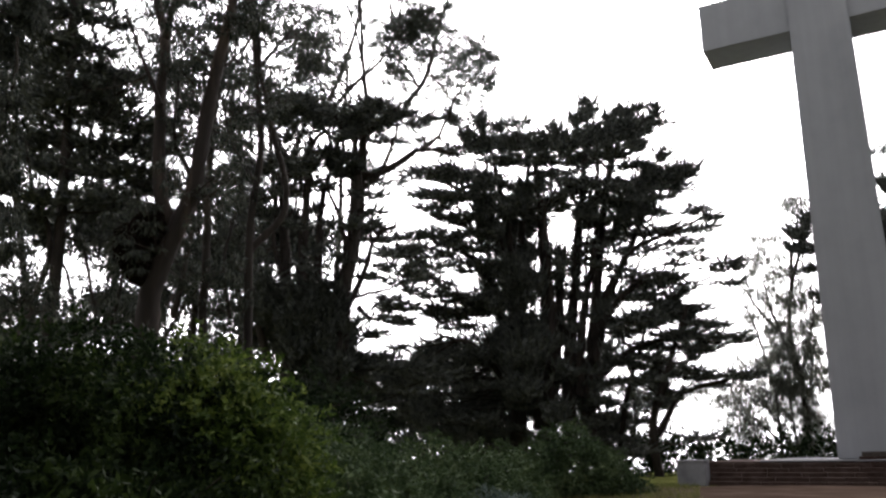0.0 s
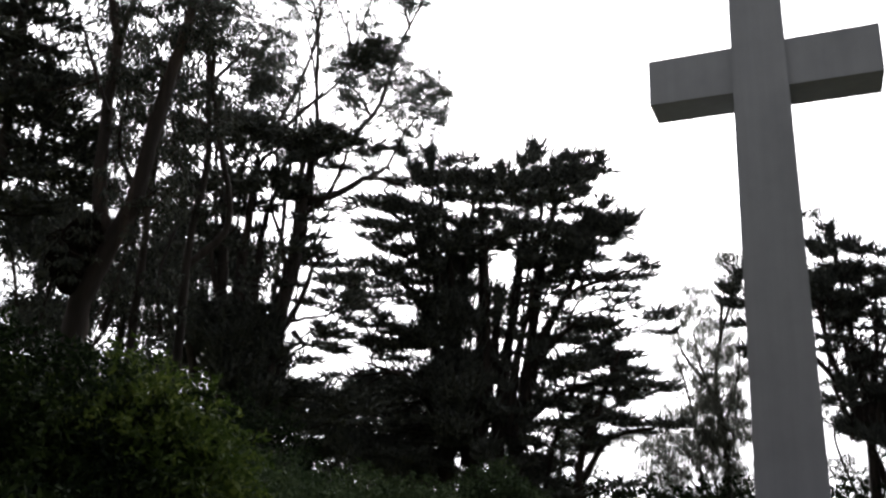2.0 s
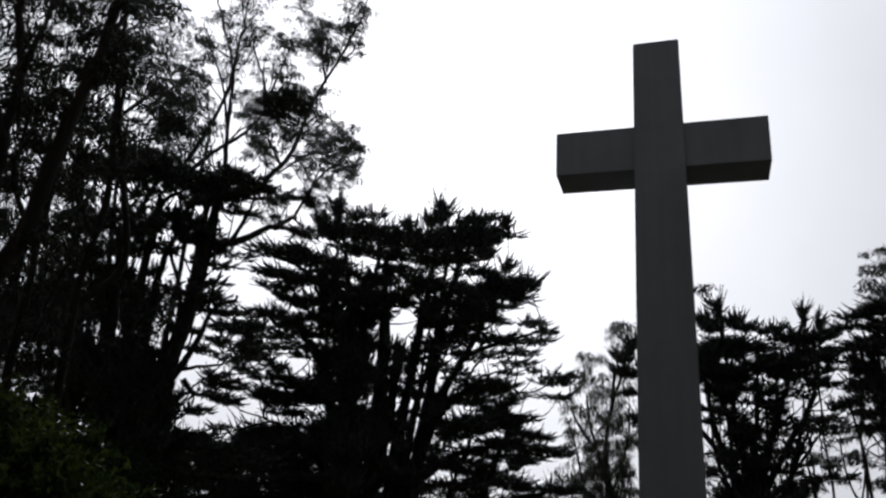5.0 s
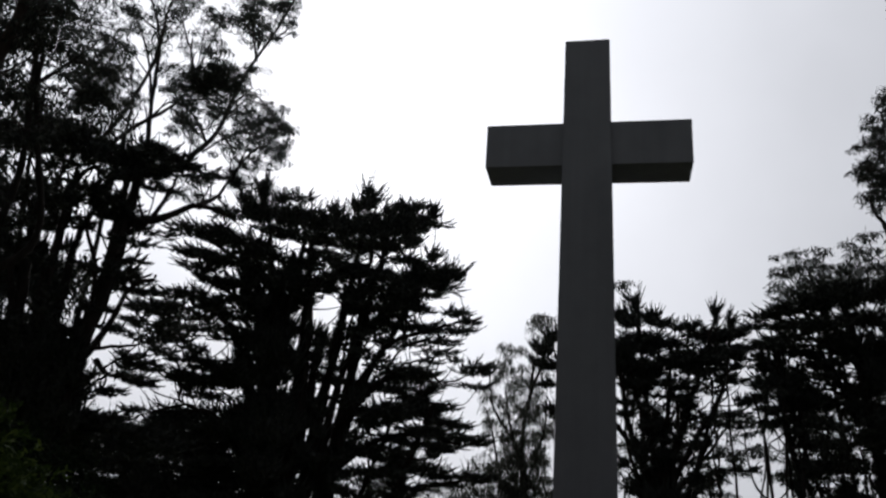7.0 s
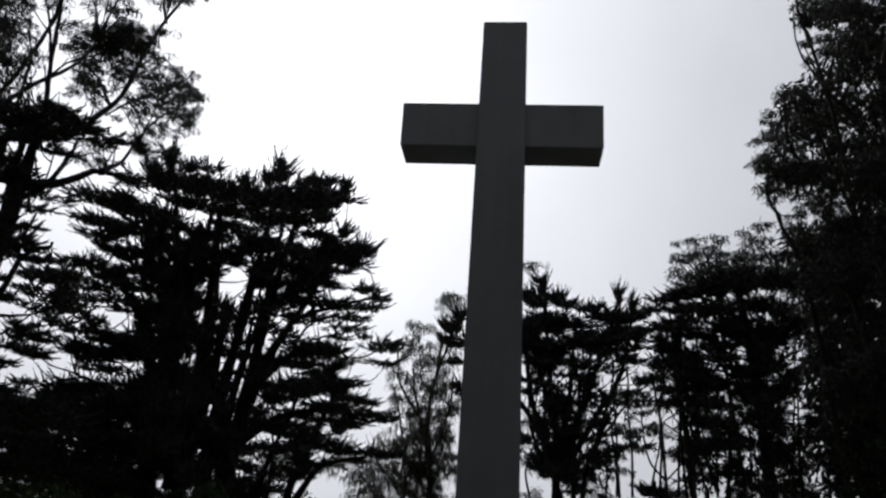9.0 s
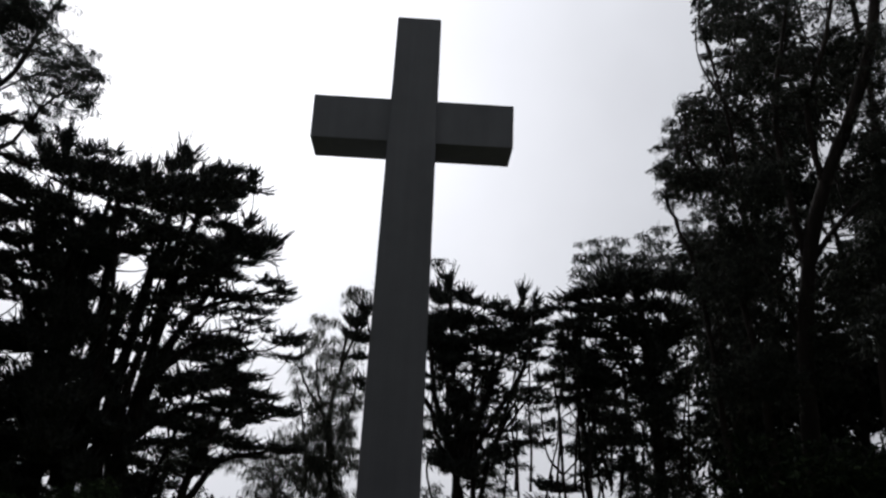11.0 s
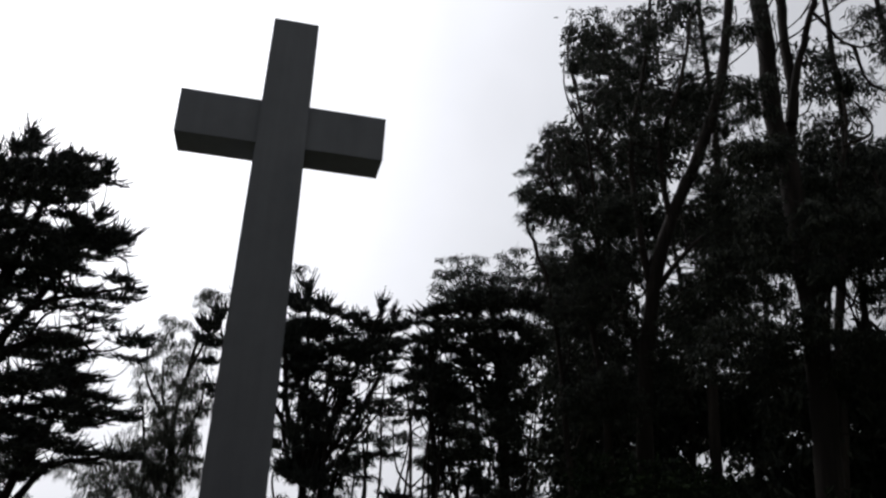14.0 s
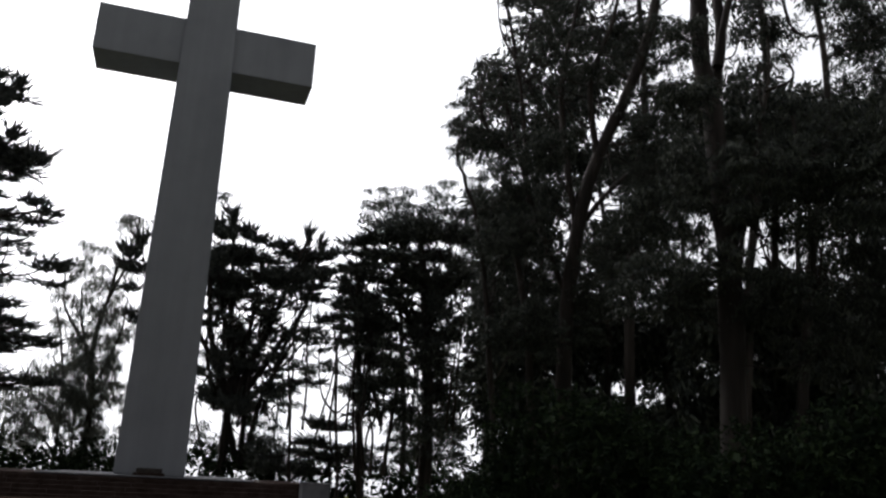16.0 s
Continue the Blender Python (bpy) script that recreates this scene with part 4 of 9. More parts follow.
tier(wood, (-1.5, 3.4, 8.4, 1.20, 0.69, 1.2), (-0.3, -0.5, 11.8, 0.76, 0.49, 1.2), (1.3, 1.2, 10.2, 0.86, 0.62, 1.2), (-0.2, -0.2, 12.6, 0.90, 0.69, 1.2), (0.0, -3.1, 7.9, 0.96, 0.44, 1.2), (-1.6, -2.3, 8.8, 0.72, 0.56, 1.2), (0.7, -1.9, 12.6, 0.89, 0.57, 1.2), (-2.9, 0.1, 18.7, 1.04, 0.64, 1.2))
tier(wood, (-2.3, 2.6, 7.6, 0.79, 0.71, 1.2), (-1.1, -2.4, 12.8, 1.08, 0.57, 1.2), (-2.3, -1.0, 16.4, 0.85, 0.47, 1.2), (-1.9, 1.3, 16.4, 1.16, 0.68, 1.2), (0.2, 1.9, 5.6, 1.17, 0.68, 1.2), (-0.1, -0.5, 9.9, 1.14, 0.54, 1.2), (-2.1, -1.9, 11.2, 1.02, 0.60, 1.2), (0.4, 3.1, 9.2, 0.75, 0.59, 1.2))
tier(wood, (-0.9, 3.3, 11.0, 0.98, 0.64, 1.2), (9.0, 1.0, 6.7, 0.89, 0.25, 1.0), (6.1, 0.5, 11.8, 0.77, 0.24, 1.0), (10.4, 2.5, 12.3, 0.91, 0.28, 0.6), (8.0, -0.4, 9.7, 0.75, 0.18, 0.8), (8.3, -2.4, 4.8, 0.71, 0.15, 0.6), (11.1, -1.0, 9.7, 0.83, 0.20, 0.6), (7.3, -2.7, 11.2, 0.71, 0.22, 1.0))
tier(wood, (7.9, -0.2, 10.6, 1.01, 0.16, 1.0), (7.8, -3.0, 7.2, 0.95, 0.14, 0.8), (9.0, -0.3, 8.1, 1.02, 0.16, 0.6), (9.8, 1.2, 9.0, 0.95, 0.27, 0.8), (9.2, -1.0, 10.6, 0.73, 0.27, 1.0), (7.3, 0.8, 7.1, 0.86, 0.29, 0.6), (10.4, 3.4, 12.1, 0.59, 0.29, 0.8), (10.4, -1.8, 7.4, 0.50, 0.28, 0.8))
tier(wood, (6.6, 0.1, 9.5, 0.93, 0.15, 0.8), (11.2, 1.1, 10.0, 0.67, 0.19, 0.8), (5.8, -0.9, 9.6, 0.59, 0.28, 1.0), (10.8, -1.4, 8.1, 0.54, 0.19, 0.6), (8.2, 0.1, 4.6, 0.78, 0.23, 1.0), (9.0, 1.7, 4.8, 1.03, 0.21, 0.6), (6.5, -0.9, 10.1, 0.83, 0.14, 1.0), (12.0, 2.0, 8.2, 0.76, 0.18, 1.0))
tier(wood, (8.7, 2.4, 5.7, 0.53, 0.28, 0.6), (7.8, -0.8, 7.0, 0.98, 0.18, 1.0), (8.7, -0.6, 11.1, 0.52, 0.28, 0.8), (7.5, 0.7, 7.8, 0.95, 0.23, 0.8), (7.2, -0.6, 6.1, 0.62, 0.20, 1.0), (9.7, 2.4, 11.7, 0.64, 0.26, 1.0), (9.9, -2.0, 8.5, 0.60, 0.16, 1.0), (-4.8, -2.2, 5.1, 0.76, 0.29, 0.5))
tier(wood, (-2.1, 1.5, 2.5, 0.81, 0.28, 0.9), (4.3, 2.9, 7.4, 0.91, 0.23, 0.9), (0.5, -1.1, 2.7, 0.88, 0.24, 0.9), (-2.1, -3.2, 5.7, 0.87, 0.17, 0.7), (-2.1, 1.9, 5.8, 0.90, 0.22, 0.5), (4.6, 2.9, 3.4, 0.50, 0.32, 0.7), (-2.3, -0.5, 2.9, 0.76, 0.23, 0.9), (1.2, 0.2, 5.9, 0.83, 0.29, 0.5))
tier(wood, (-4.2, 2.7, 5.1, 0.51, 0.30, 0.7), (5.8, 1.2, 7.8, 0.77, 0.24, 0.5), (4.1, -2.7, 6.6, 0.54, 0.23, 0.9), (5.7, 3.5, 3.9, 0.71, 0.28, 0.5), (2.7, -0.9, 2.2, 0.57, 0.19, 0.5), (4.2, -0.7, 4.7, 0.68, 0.21, 0.9), (-5.0, 0.4, 4.6, 0.76, 0.29, 0.9), (3.8, -0.9, 2.3, 0.72, 0.16, 0.7))
tier(wood, (-5.3, -1.3, 7.9, 0.86, 0.18, 0.7), (5.9, -1.9, 2.2, 0.68, 0.20, 0.5), (-5.7, -2.4, 3.0, 0.82, 0.25, 0.9), (2.3, -1.2, 3.4, 0.87, 0.25, 0.5), (3.1, 2.4, 5.3, 0.76, 0.33, 0.9), (-1.3, -1.3, 7.3, 0.66, 0.17, 0.5), (-0.5, -1.2, 7.7, 0.51, 0.19, 0.7), (-0.7, -1.9, 3.1, 0.52, 0.21, 0.5))
tier(wood, (-3.3, 2.8, 5.7, 0.75, 0.24, 0.5), (-2.5, 2.8, 4.9, 0.61, 0.28, 0.9), (-2.5, 1.8, 7.7, 0.63, 0.24, 0.7), (5.1, -1.2, 2.3, 0.73, 0.28, 0.9), (0.1, -2.9, 6.5, 0.62, 0.19, 0.9), (6.1, -0.0, 7.6, 0.89, 0.32, 0.5), (-1.0, 3.3, 7.8, 0.84, 0.23, 0.5), (2.6, -2.9, 6.5, 0.72, 0.26, 0.5))
tier(wood, (4.0, -2.5, 3.4, 0.67, 0.28, 0.7), (3.8, -1.2, 2.4, 0.70, 0.21, 0.5), (4.1, 1.4, 5.7, 0.94, 0.21, 0.9), (0.1, 1.9, 2.3, 0.80, 0.25, 0.5), (-0.7, -2.3, 4.4, 0.92, 0.16, 0.7), (-2.0, -2.1, 2.8, 0.50, 0.24, 0.5), (-5.0, -0.7, 3.9, 0.63, 0.17, 0.7), (-0.4, 3.4, 6.3, 0.96, 0.30, 0.7))
tier(wood, (2.5, -1.6, 3.0, 0.90, 0.29, 0.9), (6.0, 1.0, 3.6, 0.53, 0.24, 0.7), (-3.3, 2.8, 6.4, 0.73, 0.28, 0.9), (-5.0, -3.3, 3.7, 0.57, 0.20, 0.5), (2.3, 2.1, 7.7, 0.70, 0.24, 0.5), (-1.4, 0.7, 2.1, 0.53, 0.22, 0.5), (-1.1, -2.8, 7.1, 0.62, 0.28, 0.7), (-1.7, 1.8, 3.8, 0.73, 0.31, 0.5))
tier(wood, (2.1, 0.1, 2.4, 0.63, 0.23, 0.9), (1.2, 1.5, 4.8, 0.54, 0.25, 0.7), (-0.3, 0.5, 6.8, 0.86, 0.32, 0.5), (-4.5, 1.4, 5.4, 0.94, 0.22, 0.7), (-0.4, 1.9, 2.1, 0.55, 0.17, 0.5), (4.5, 2.4, 7.9, 0.57, 0.30, 0.5), (-5.5, 2.6, 7.9, 0.84, 0.22, 0.9), (-3.0, 0.4, 5.3, 0.64, 0.28, 0.9))
tier(wood, (3.7, 3.1, 4.9, 0.95, 0.31, 0.9))
tier(wood, (-4.8, -0.7, 4.4, 0.92, 0.18, 0.6), (-9.3, 1.1, 10.7, 0.57, 0.25, 1.0), (-3.8, 0.5, 7.9, 0.78, 0.26, 0.8), (-9.5, 0.7, 5.7, 0.51, 0.21, 0.6), (-9.3, -1.2, 6.1, 0.43, 0.19, 0.8), (-9.2, 0.1, 15.6, 0.91, 0.24, 0.8), (-6.3, -2.0, 3.0, 0.70, 0.20, 0.8), (-4.3, -0.2, 7.4, 0.57, 0.28, 0.6))
tier(wood, (-7.7, 0.4, 8.1, 0.82, 0.19, 0.6), (-8.6, 2.8, 5.2, 0.64, 0.19, 0.8), (-8.0, 1.7, 7.3, 0.43, 0.16, 0.6), (-6.7, 0.4, 6.3, 0.89, 0.16, 0.6), (-3.0, 2.2, 8.0, 0.69, 0.17, 1.0), (-3.7, 2.8, 9.0, 0.71, 0.28, 1.0), (-5.0, 1.4, 6.2, 0.43, 0.23, 0.6), (-9.3, 1.4, 8.9, 0.58, 0.23, 0.8))
tier(wood, (-4.9, -2.2, 11.9, 0.94, 0.16, 1.0), (-11.6, 1.0, 16.8, 0.54, 0.17, 1.0), (-6.8, -1.8, 7.6, 0.75, 0.22, 1.0), (-9.3, -0.4, 4.9, 0.88, 0.21, 1.0), (-5.0, -1.3, 11.6, 0.87, 0.19, 0.8), (-2.7, 0.1, 4.2, 0.93, 0.24, 0.8), (-3.8, 2.5, 3.1, 0.61, 0.26, 1.0), (-7.9, -1.8, 5.7, 0.88, 0.16, 0.6))
tier(wood, (-9.1, -2.0, 11.8, 0.91, 0.24, 0.6), (-11.0, 0.3, 13.8, 0.74, 0.25, 0.8), (-9.4, -1.0, 8.0, 0.54, 0.18, 1.0), (-11.9, 2.9, 14.4, 0.65, 0.25, 0.6), (-9.8, -0.6, 11.3, 0.49, 0.21, 0.6), (-4.1, 0.6, 9.2, 0.79, 0.16, 0.8), (-6.4, -3.0, 11.7, 0.87, 0.19, 0.8), (-10.1, 1.0, 15.6, 0.63, 0.17, 0.6))
tier(wood, (-5.4, -2.4, 12.4, 0.56, 0.24, 0.6), (-6.1, -2.1, 10.6, 0.83, 0.20, 0.8), (-4.4, -0.5, 10.0, 0.47, 0.20, 1.0), (-3.9, 0.6, 6.7, 0.99, 0.20, 1.0), (-9.0, -0.1, 16.5, 0.85, 0.17, 1.0), (-8.5, 1.7, 11.7, 0.80, 0.16, 0.8), (-6.7, -1.8, 5.6, 0.88, 0.23, 0.8), (-6.0, -2.7, 10.9, 0.69, 0.17, 1.0))
tier(wood, (-9.7, -0.8, 14.4, 0.78, 0.22, 0.8), (-4.9, 2.4, 6.3, 0.94, 0.23, 0.6), (-4.0, -0.8, 2.5, 0.88, 0.66, 1.1), (-6.8, -1.9, 4.4, 1.01, 0.56, 1.1), (-5.2, -0.6, 2.9, 1.26, 0.50, 1.1), (-4.7, -0.7, 2.4, 1.31, 0.56, 1.1), (-8.7, -0.5, 5.7, 1.04, 0.58, 1.1), (-8.2, -0.8, 4.4, 0.87, 0.56, 1.1))
tier(wood, (-4.2, -2.3, 2.7, 1.00, 0.46, 1.1), (-8.3, 1.7, 2.1, 1.06, 0.61, 1.1), (-6.2, -0.6, 2.9, 1.19, 0.42, 1.1), (-7.2, 1.6, 8.2, 1.28, 0.69, 1.1), (-3.1, -2.9, 3.5, 1.01, 0.41, 1.1), (-9.2, -0.8, 6.6, 1.28, 0.43, 1.1), (-9.1, 1.0, 7.4, 1.27, 0.44, 1.1), (-6.9, -2.7, 3.5, 0.86, 0.43, 1.1))
tier(wood, (-5.5, -1.3, 4.0, 0.90, 0.45, 1.1), (-5.2, 2.4, 3.5, 1.29, 0.62, 1.1))
grow(wood)
wood = start_tree("cypress_tree", "flat-topped dark cypress with twisting bare limbs", (-6.7, 45.5), 8.4, 'cypress', "trees round the clearing", fill=False, fan=70)
limb(wood, 0.82, 0.22, (-0.0, 0.0, -0.3), (-0.0, 0.0, 4.7), (0.5, 0.3, 8.5), (1.5, 0.5, 13.1), (2.0, 0.8, 18.1), (2.1, 1.1, 21.4))
limb(wood, 0.47, 0.16, (-0.8, -0.0, 6.0), (-1.3, -0.2, 10.3), (-1.2, -0.3, 14.2), (-1.0, -0.5, 19.6))
limb(wood, 0.41, 0.13, (-1.4, 0.0, 6.6), (-2.2, 0.4, 11.0), (-2.5, 0.7, 15.8), (-2.6, 1.1, 19.4))
limb(wood, 0.35, 0.11, (-0.2, 0.0, 7.2), (-0.4, 0.4, 11.7), (-0.3, 0.8, 15.9), (0.8, 1.2, 20.7))
limb(wood, 0.32, 0.09, (2.0, 0.0, 17.4), (3.8, 0.2, 18.2), (5.6, 0.4, 19.5), (7.6, 0.6, 19.4))
limb(wood, 0.22, 0.08, (5.6, 0.0, 19.3), (6.2, 0.8, 20.1), (7.0, 1.5, 20.8))
limb(wood, 0.22, 0.08, (1.0, 0.0, 9.1), (2.2, 0.5, 11.8), (2.9, 1.0, 14.0), (4.2, 1.5, 15.2))
limb(wood, 0.25, 0.08, (-3.0, 0.0, 6.6), (-4.0, 0.0, 10.3), (-4.2, 0.0, 13.5), (-4.0, 0.1, 17.2))
limb(wood, 0.19, 0.06, (-0.2, 0.0, 6.6), (1.0, 0.0, 9.7), (2.2, 0.1, 10.4), (3.8, 0.1, 10.8))
limb(wood, 0.20, 0.06, (2.1, -0.0, 16.8), (3.1, -0.4, 17.7), (3.7, -0.7, 19.4), (4.0, -1.1, 20.3))
limb(wood, 0.19, 0.06, (-1.0, 0.0, 17.7), (0.1, 0.5, 19.7), (-0.6, 1.1, 21.1))
limb(wood, 0.19, 0.06, (1.9, 0.0, 9.7), (2.6, 0.7, 9.2), (3.9, 1.4, 9.4))
limb(wood, 0.25, 0.09, (1.0, -0.0, 6.0), (1.3, -0.0, 10.4), (0.9, -0.0, 14.3), (0.0, -0.1, 16.7))
limb(wood, 0.19, 0.06, (-2.5, 0.0, 11.6), (-3.0, 0.3, 14.3), (-2.1, 0.6, 16.8))
tier(wood, (-4.1, -1.6, 17.2, 1.37, 0.37, 1.20), (-2.7, 0.5, 18.5, 0.92, 0.33, 1.00), (-4.6, -1.6, 16.5, 1.17, 0.25, 1.00), (-1.4, -2.2, 17.5, 0.87, 0.22, 0.70), (-0.2, -0.7, 18.5, 0.91, 0.26, 0.70))
tier(wood, (1.2, -0.1, 17.7, 0.92, 0.30, 1.10), (0.2, 0.2, 18.2, 0.79, 0.20, 0.60), (2.5, -2.4, 15.6, 0.87, 0.12, 0.60), (3.7, 1.4, 17.6, 1.16, 0.14, 0.60), (2.7, -0.8, 15.1, 0.58, 0.13, 0.50), (2.4, 1.4, 14.6, 1.14, 0.33, 1.10), (1.4, -2.5, 13.8, 0.73, 0.24, 1.00), (3.3, 2.3, 14.3, 0.95, 0.20, 0.70))
tier(wood, (-3.9, 0.5, 15.1, 1.41, 0.45, 1.20), (-2.4, 2.4, 15.1, 0.94, 0.74, 1.00), (-1.6, 2.4, 17.3, 0.41, 0.61, 0.60), (-3.7, 1.7, 13.1, 1.23, 0.32, 0.90), (-1.6, -2.0, 8.7, 1.36, 0.83, 1.40), (-0.2, -0.8, 9.3, 1.41, 0.86, 1.40), (-0.7, -1.3, 7.7, 1.67, 0.84, 1.40), (0.9, 1.4, 7.8, 1.21, 0.89, 1.20))
tier(wood, (1.3, -1.5, 8.3, 0.66, 0.36, 0.80), (-2.3, -1.4, 9.9, 1.08, 0.30, 1.00), (3.7, -1.9, 12.4, 1.36, 0.19, 0.90), (4.7, -1.9, 11.4, 1.49, 0.25, 1.00), (4.0, 2.2, 10.2, 1.26, 0.20, 1.00), (4.5, 2.4, 11.7, 1.28, 0.20, 0.80), (3.2, -0.6, 9.0, 1.06, 0.16, 0.70), (4.6, 1.2, 9.0, 0.72, 0.23, 0.50))
tier(wood, (2.7, -0.2, 8.1, 0.75, 0.25, 0.90), (2.2, 0.1, 6.8, 1.18, 0.37, 1.20), (4.0, -0.7, 6.2, 1.47, 0.34, 1.30), (6.1, 0.7, 5.8, 1.52, 0.32, 1.00), (2.5, -1.3, 5.0, 1.13, 0.18, 0.80), (4.6, -1.2, 4.9, 1.45, 0.15, 0.60), (-1.0, 0.1, 11.6, 0.26, 0.13, 0.40), (-0.1, -1.5, 10.7, 0.47, 0.15, 0.40))
tier(wood, (1.1, -0.3, 18.5, 0.35, 0.10, 0.40), (1.6, 2.2, 17.1, 0.54, 0.10, 0.60), (-1.3, -2.4, 16.8, 0.50, 0.17, 0.60), (2.1, -2.0, 15.7, 0.37, 0.08, 0.40), (-0.7, -2.2, 12.3, 0.51, 0.18, 0.40), (-1.3, -1.2, 13.9, 0.54, 0.10, 0.40))
tier(wood, (0.2, 0.5, 18.3, 0.30, 0.11, 0.40), (0.9, -1.4, 18.2, 0.57, 0.16, 0.40), (-1.6, -2.2, 13.8, 0.44, 0.09, 0.60), (1.5, -1.1, 14.2, 0.27, 0.17, 0.60), (2.2, -1.0, 17.6, 0.47, 0.09, 0.60), (2.0, 1.5, 15.5, 0.47, 0.16, 0.60), (-1.2, 2.4, 11.9, 0.40, 0.11, 0.40), (2.8, 1.4, 15.1, 0.28, 0.18, 0.60))
tier(wood, (-0.8, 2.2, 17.8, 0.46, 0.09, 0.60), (2.0, 1.9, 12.8, 0.44, 0.17, 0.40), (0.8, 2.3, 11.4, 0.46, 0.10, 0.60), (-0.9, -2.0, 11.3, 0.33, 0.08, 0.40), (-1.1, -0.9, 17.9, 0.30, 0.10, 0.40), (-2.0, -1.3, 17.3, 0.39, 0.15, 0.60))
tier(wood, (-0.7, 0.5, 15.4, 0.36, 0.19, 0.60), (1.0, -0.8, 12.1, 0.47, 0.11, 0.60), (-0.0, 1.7, 11.5, 0.36, 0.10, 0.40), (-1.0, -0.5, 12.1, 0.53, 0.10, 0.60), (0.2, -1.5, 14.1, 0.38, 0.10, 0.60), (0.5, -1.1, 17.1, 0.29, 0.15, 0.60), (0.8, -0.2, 11.3, 0.28, 0.15, 0.60))
tier(wood, (-2.0, 0.6, 17.7, 0.32, 0.09, 0.60))
tier(wood, (-2.9, -0.9, 9.1, 1.20, 0.79, 1.30), (-1.6, 0.9, 7.6, 1.56, 0.89, 1.30), (0.4, -1.3, 6.3, 1.49, 0.72, 1.20), (-3.3, -1.9, 10.4, 1.19, 0.46, 1.00), (-0.6, -0.9, 10.2, 1.22, 0.54, 1.10), (-3.8, 1.1, 8.4, 1.06, 0.82, 1.20), (1.6, 0.5, 6.2, 1.24, 0.48, 1.00))
tier(wood, (-4.2, -0.6, 15.7, 1.13, 0.48, 1.00), (-5.4, 1.5, 14.2, 1.10, 0.64, 1.00), (-4.5, -1.0, 11.1, 1.02, 0.60, 1.00))
tier(wood, (-2.8, 2.1, 17.4, 0.67, 0.81, 0.80))
tier(wood, (-1.0, -1.0, 9.3, 1.05, 1.05, 1.30), (0.2, -0.8, 9.4, 0.93, 0.93, 1.20), (-1.5, -1.8, 7.4, 1.02, 0.90, 1.30), (-3.4, -1.8, 9.2, 0.72, 0.90, 1.00), (0.3, 0.2, 7.7, 1.26, 0.76, 1.30), (-3.7, -1.2, 10.5, 0.92, 0.61, 0.80))
limb(wood, 0.95, 0.50, (-0.4, 0.0, 1.8), (-0.7, 0.0, 5.1), (-0.9, 0.0, 7.9), (-0.9, 0.0, 11.1))
limb(wood, 0.50, 0.20, (0.5, -0.3, 3.6), (0.6, -0.4, 7.2), (1.0, -0.4, 10.4), (1.6, -0.5, 14.3), (1.8, -0.6, 18.1))
limb(wood, 0.42, 0.18, (-1.8, -0.3, 4.2), (-1.9, -0.1, 7.9), (-2.1, 0.2, 11.8), (-2.6, 0.4, 16.9))
tier(wood, (1.4, -1.4, 17.8, 0.73, 0.21, 1.00), (1.0, 0.1, 17.6, 0.62, 0.22, 0.80), (-1.4, -0.5, 17.6, 0.91, 0.24, 0.80), (-2.2, -0.4, 16.2, 0.89, 0.30, 0.80), (-0.3, 0.8, 17.0, 0.93, 0.25, 0.70), (-1.4, -0.5, 6.9, 0.80, 0.92, 1.30))
tier(wood, (-0.3, -1.3, 4.7, 1.08, 0.66, 1.30), (-2.3, 1.0, 8.0, 0.64, 0.83, 1.20), (0.6, 0.4, 5.1, 0.75, 0.44, 1.00))
tier(wood, (-1.7, -2.1, 20.8, 1.24, 0.44, 1.30), (-2.6, -1.7, 20.5, 0.86, 0.31, 1.20), (-3.8, -0.5, 20.4, 0.67, 0.22, 1.10), (-0.9, 0.8, 21.6, 1.05, 0.40, 1.30), (-2.1, -1.6, 20.0, 0.93, 0.25, 1.10), (-1.4, -1.7, 21.5, 0.54, 0.16, 1.00), (1.8, -1.2, 20.9, 1.56, 0.41, 1.30), (3.5, 1.1, 22.3, 1.22, 0.34, 1.30))
tier(wood, (4.3, -1.6, 20.9, 0.68, 0.25, 1.10), (0.5, 1.1, 21.4, 0.99, 0.33, 1.20), (1.6, 0.7, 21.0, 1.48, 0.33, 1.20), (3.1, -1.6, 20.3, 1.08, 0.22, 1.10), (2.1, 0.2, 22.2, 0.63, 0.16, 0.90), (6.0, -0.2, 21.3, 0.71, 0.17, 1.00), (5.3, -0.4, 20.8, 0.63, 0.14, 0.80), (-0.0, 2.2, 22.5, 0.65, 0.21, 1.00))
tier(wood, (2.7, -1.8, 21.3, 0.47, 0.13, 0.80), (0.6, -2.1, 19.0, 0.53, 0.22, 0.90), (2.9, 1.9, 20.5, 0.80, 0.14, 0.80), (3.7, -0.4, 19.6, 0.62, 0.13, 0.70), (-1.3, -1.3, 19.6, 0.73, 0.13, 0.70), (-2.3, -0.7, 19.4, 0.44, 0.25, 0.80), (0.0, -0.6, 18.6, 0.48, 0.28, 0.80), (-3.3, 2.0, 21.1, 0.43, 0.21, 0.80))
tier(wood, (-0.4, -1.3, 20.1, 0.81, 0.22, 1.00), (1.1, -1.2, 19.7, 1.01, 0.20, 0.90), (2.5, 0.4, 20.6, 0.77, 0.16, 0.80), (-4.3, 0.2, 21.0, 0.27, 0.26, 0.60))
limb(wood, 0.17, 0.06, (-1.8, 0.5, 17.4), (-1.9, 0.6, 19.2), (-1.4, 0.7, 20.9), (-1.1, 0.8, 22.1))
limb(wood, 0.17, 0.06, (-1.2, -0.2, 18.3), (-0.7, -0.4, 19.6), (0.1, -0.5, 20.3), (0.6, -0.7, 21.0))
limb(wood, 0.17, 0.06, (1.5, 0.4, 20.1), (0.6, 0.8, 20.9), (-0.4, 1.2, 21.4))
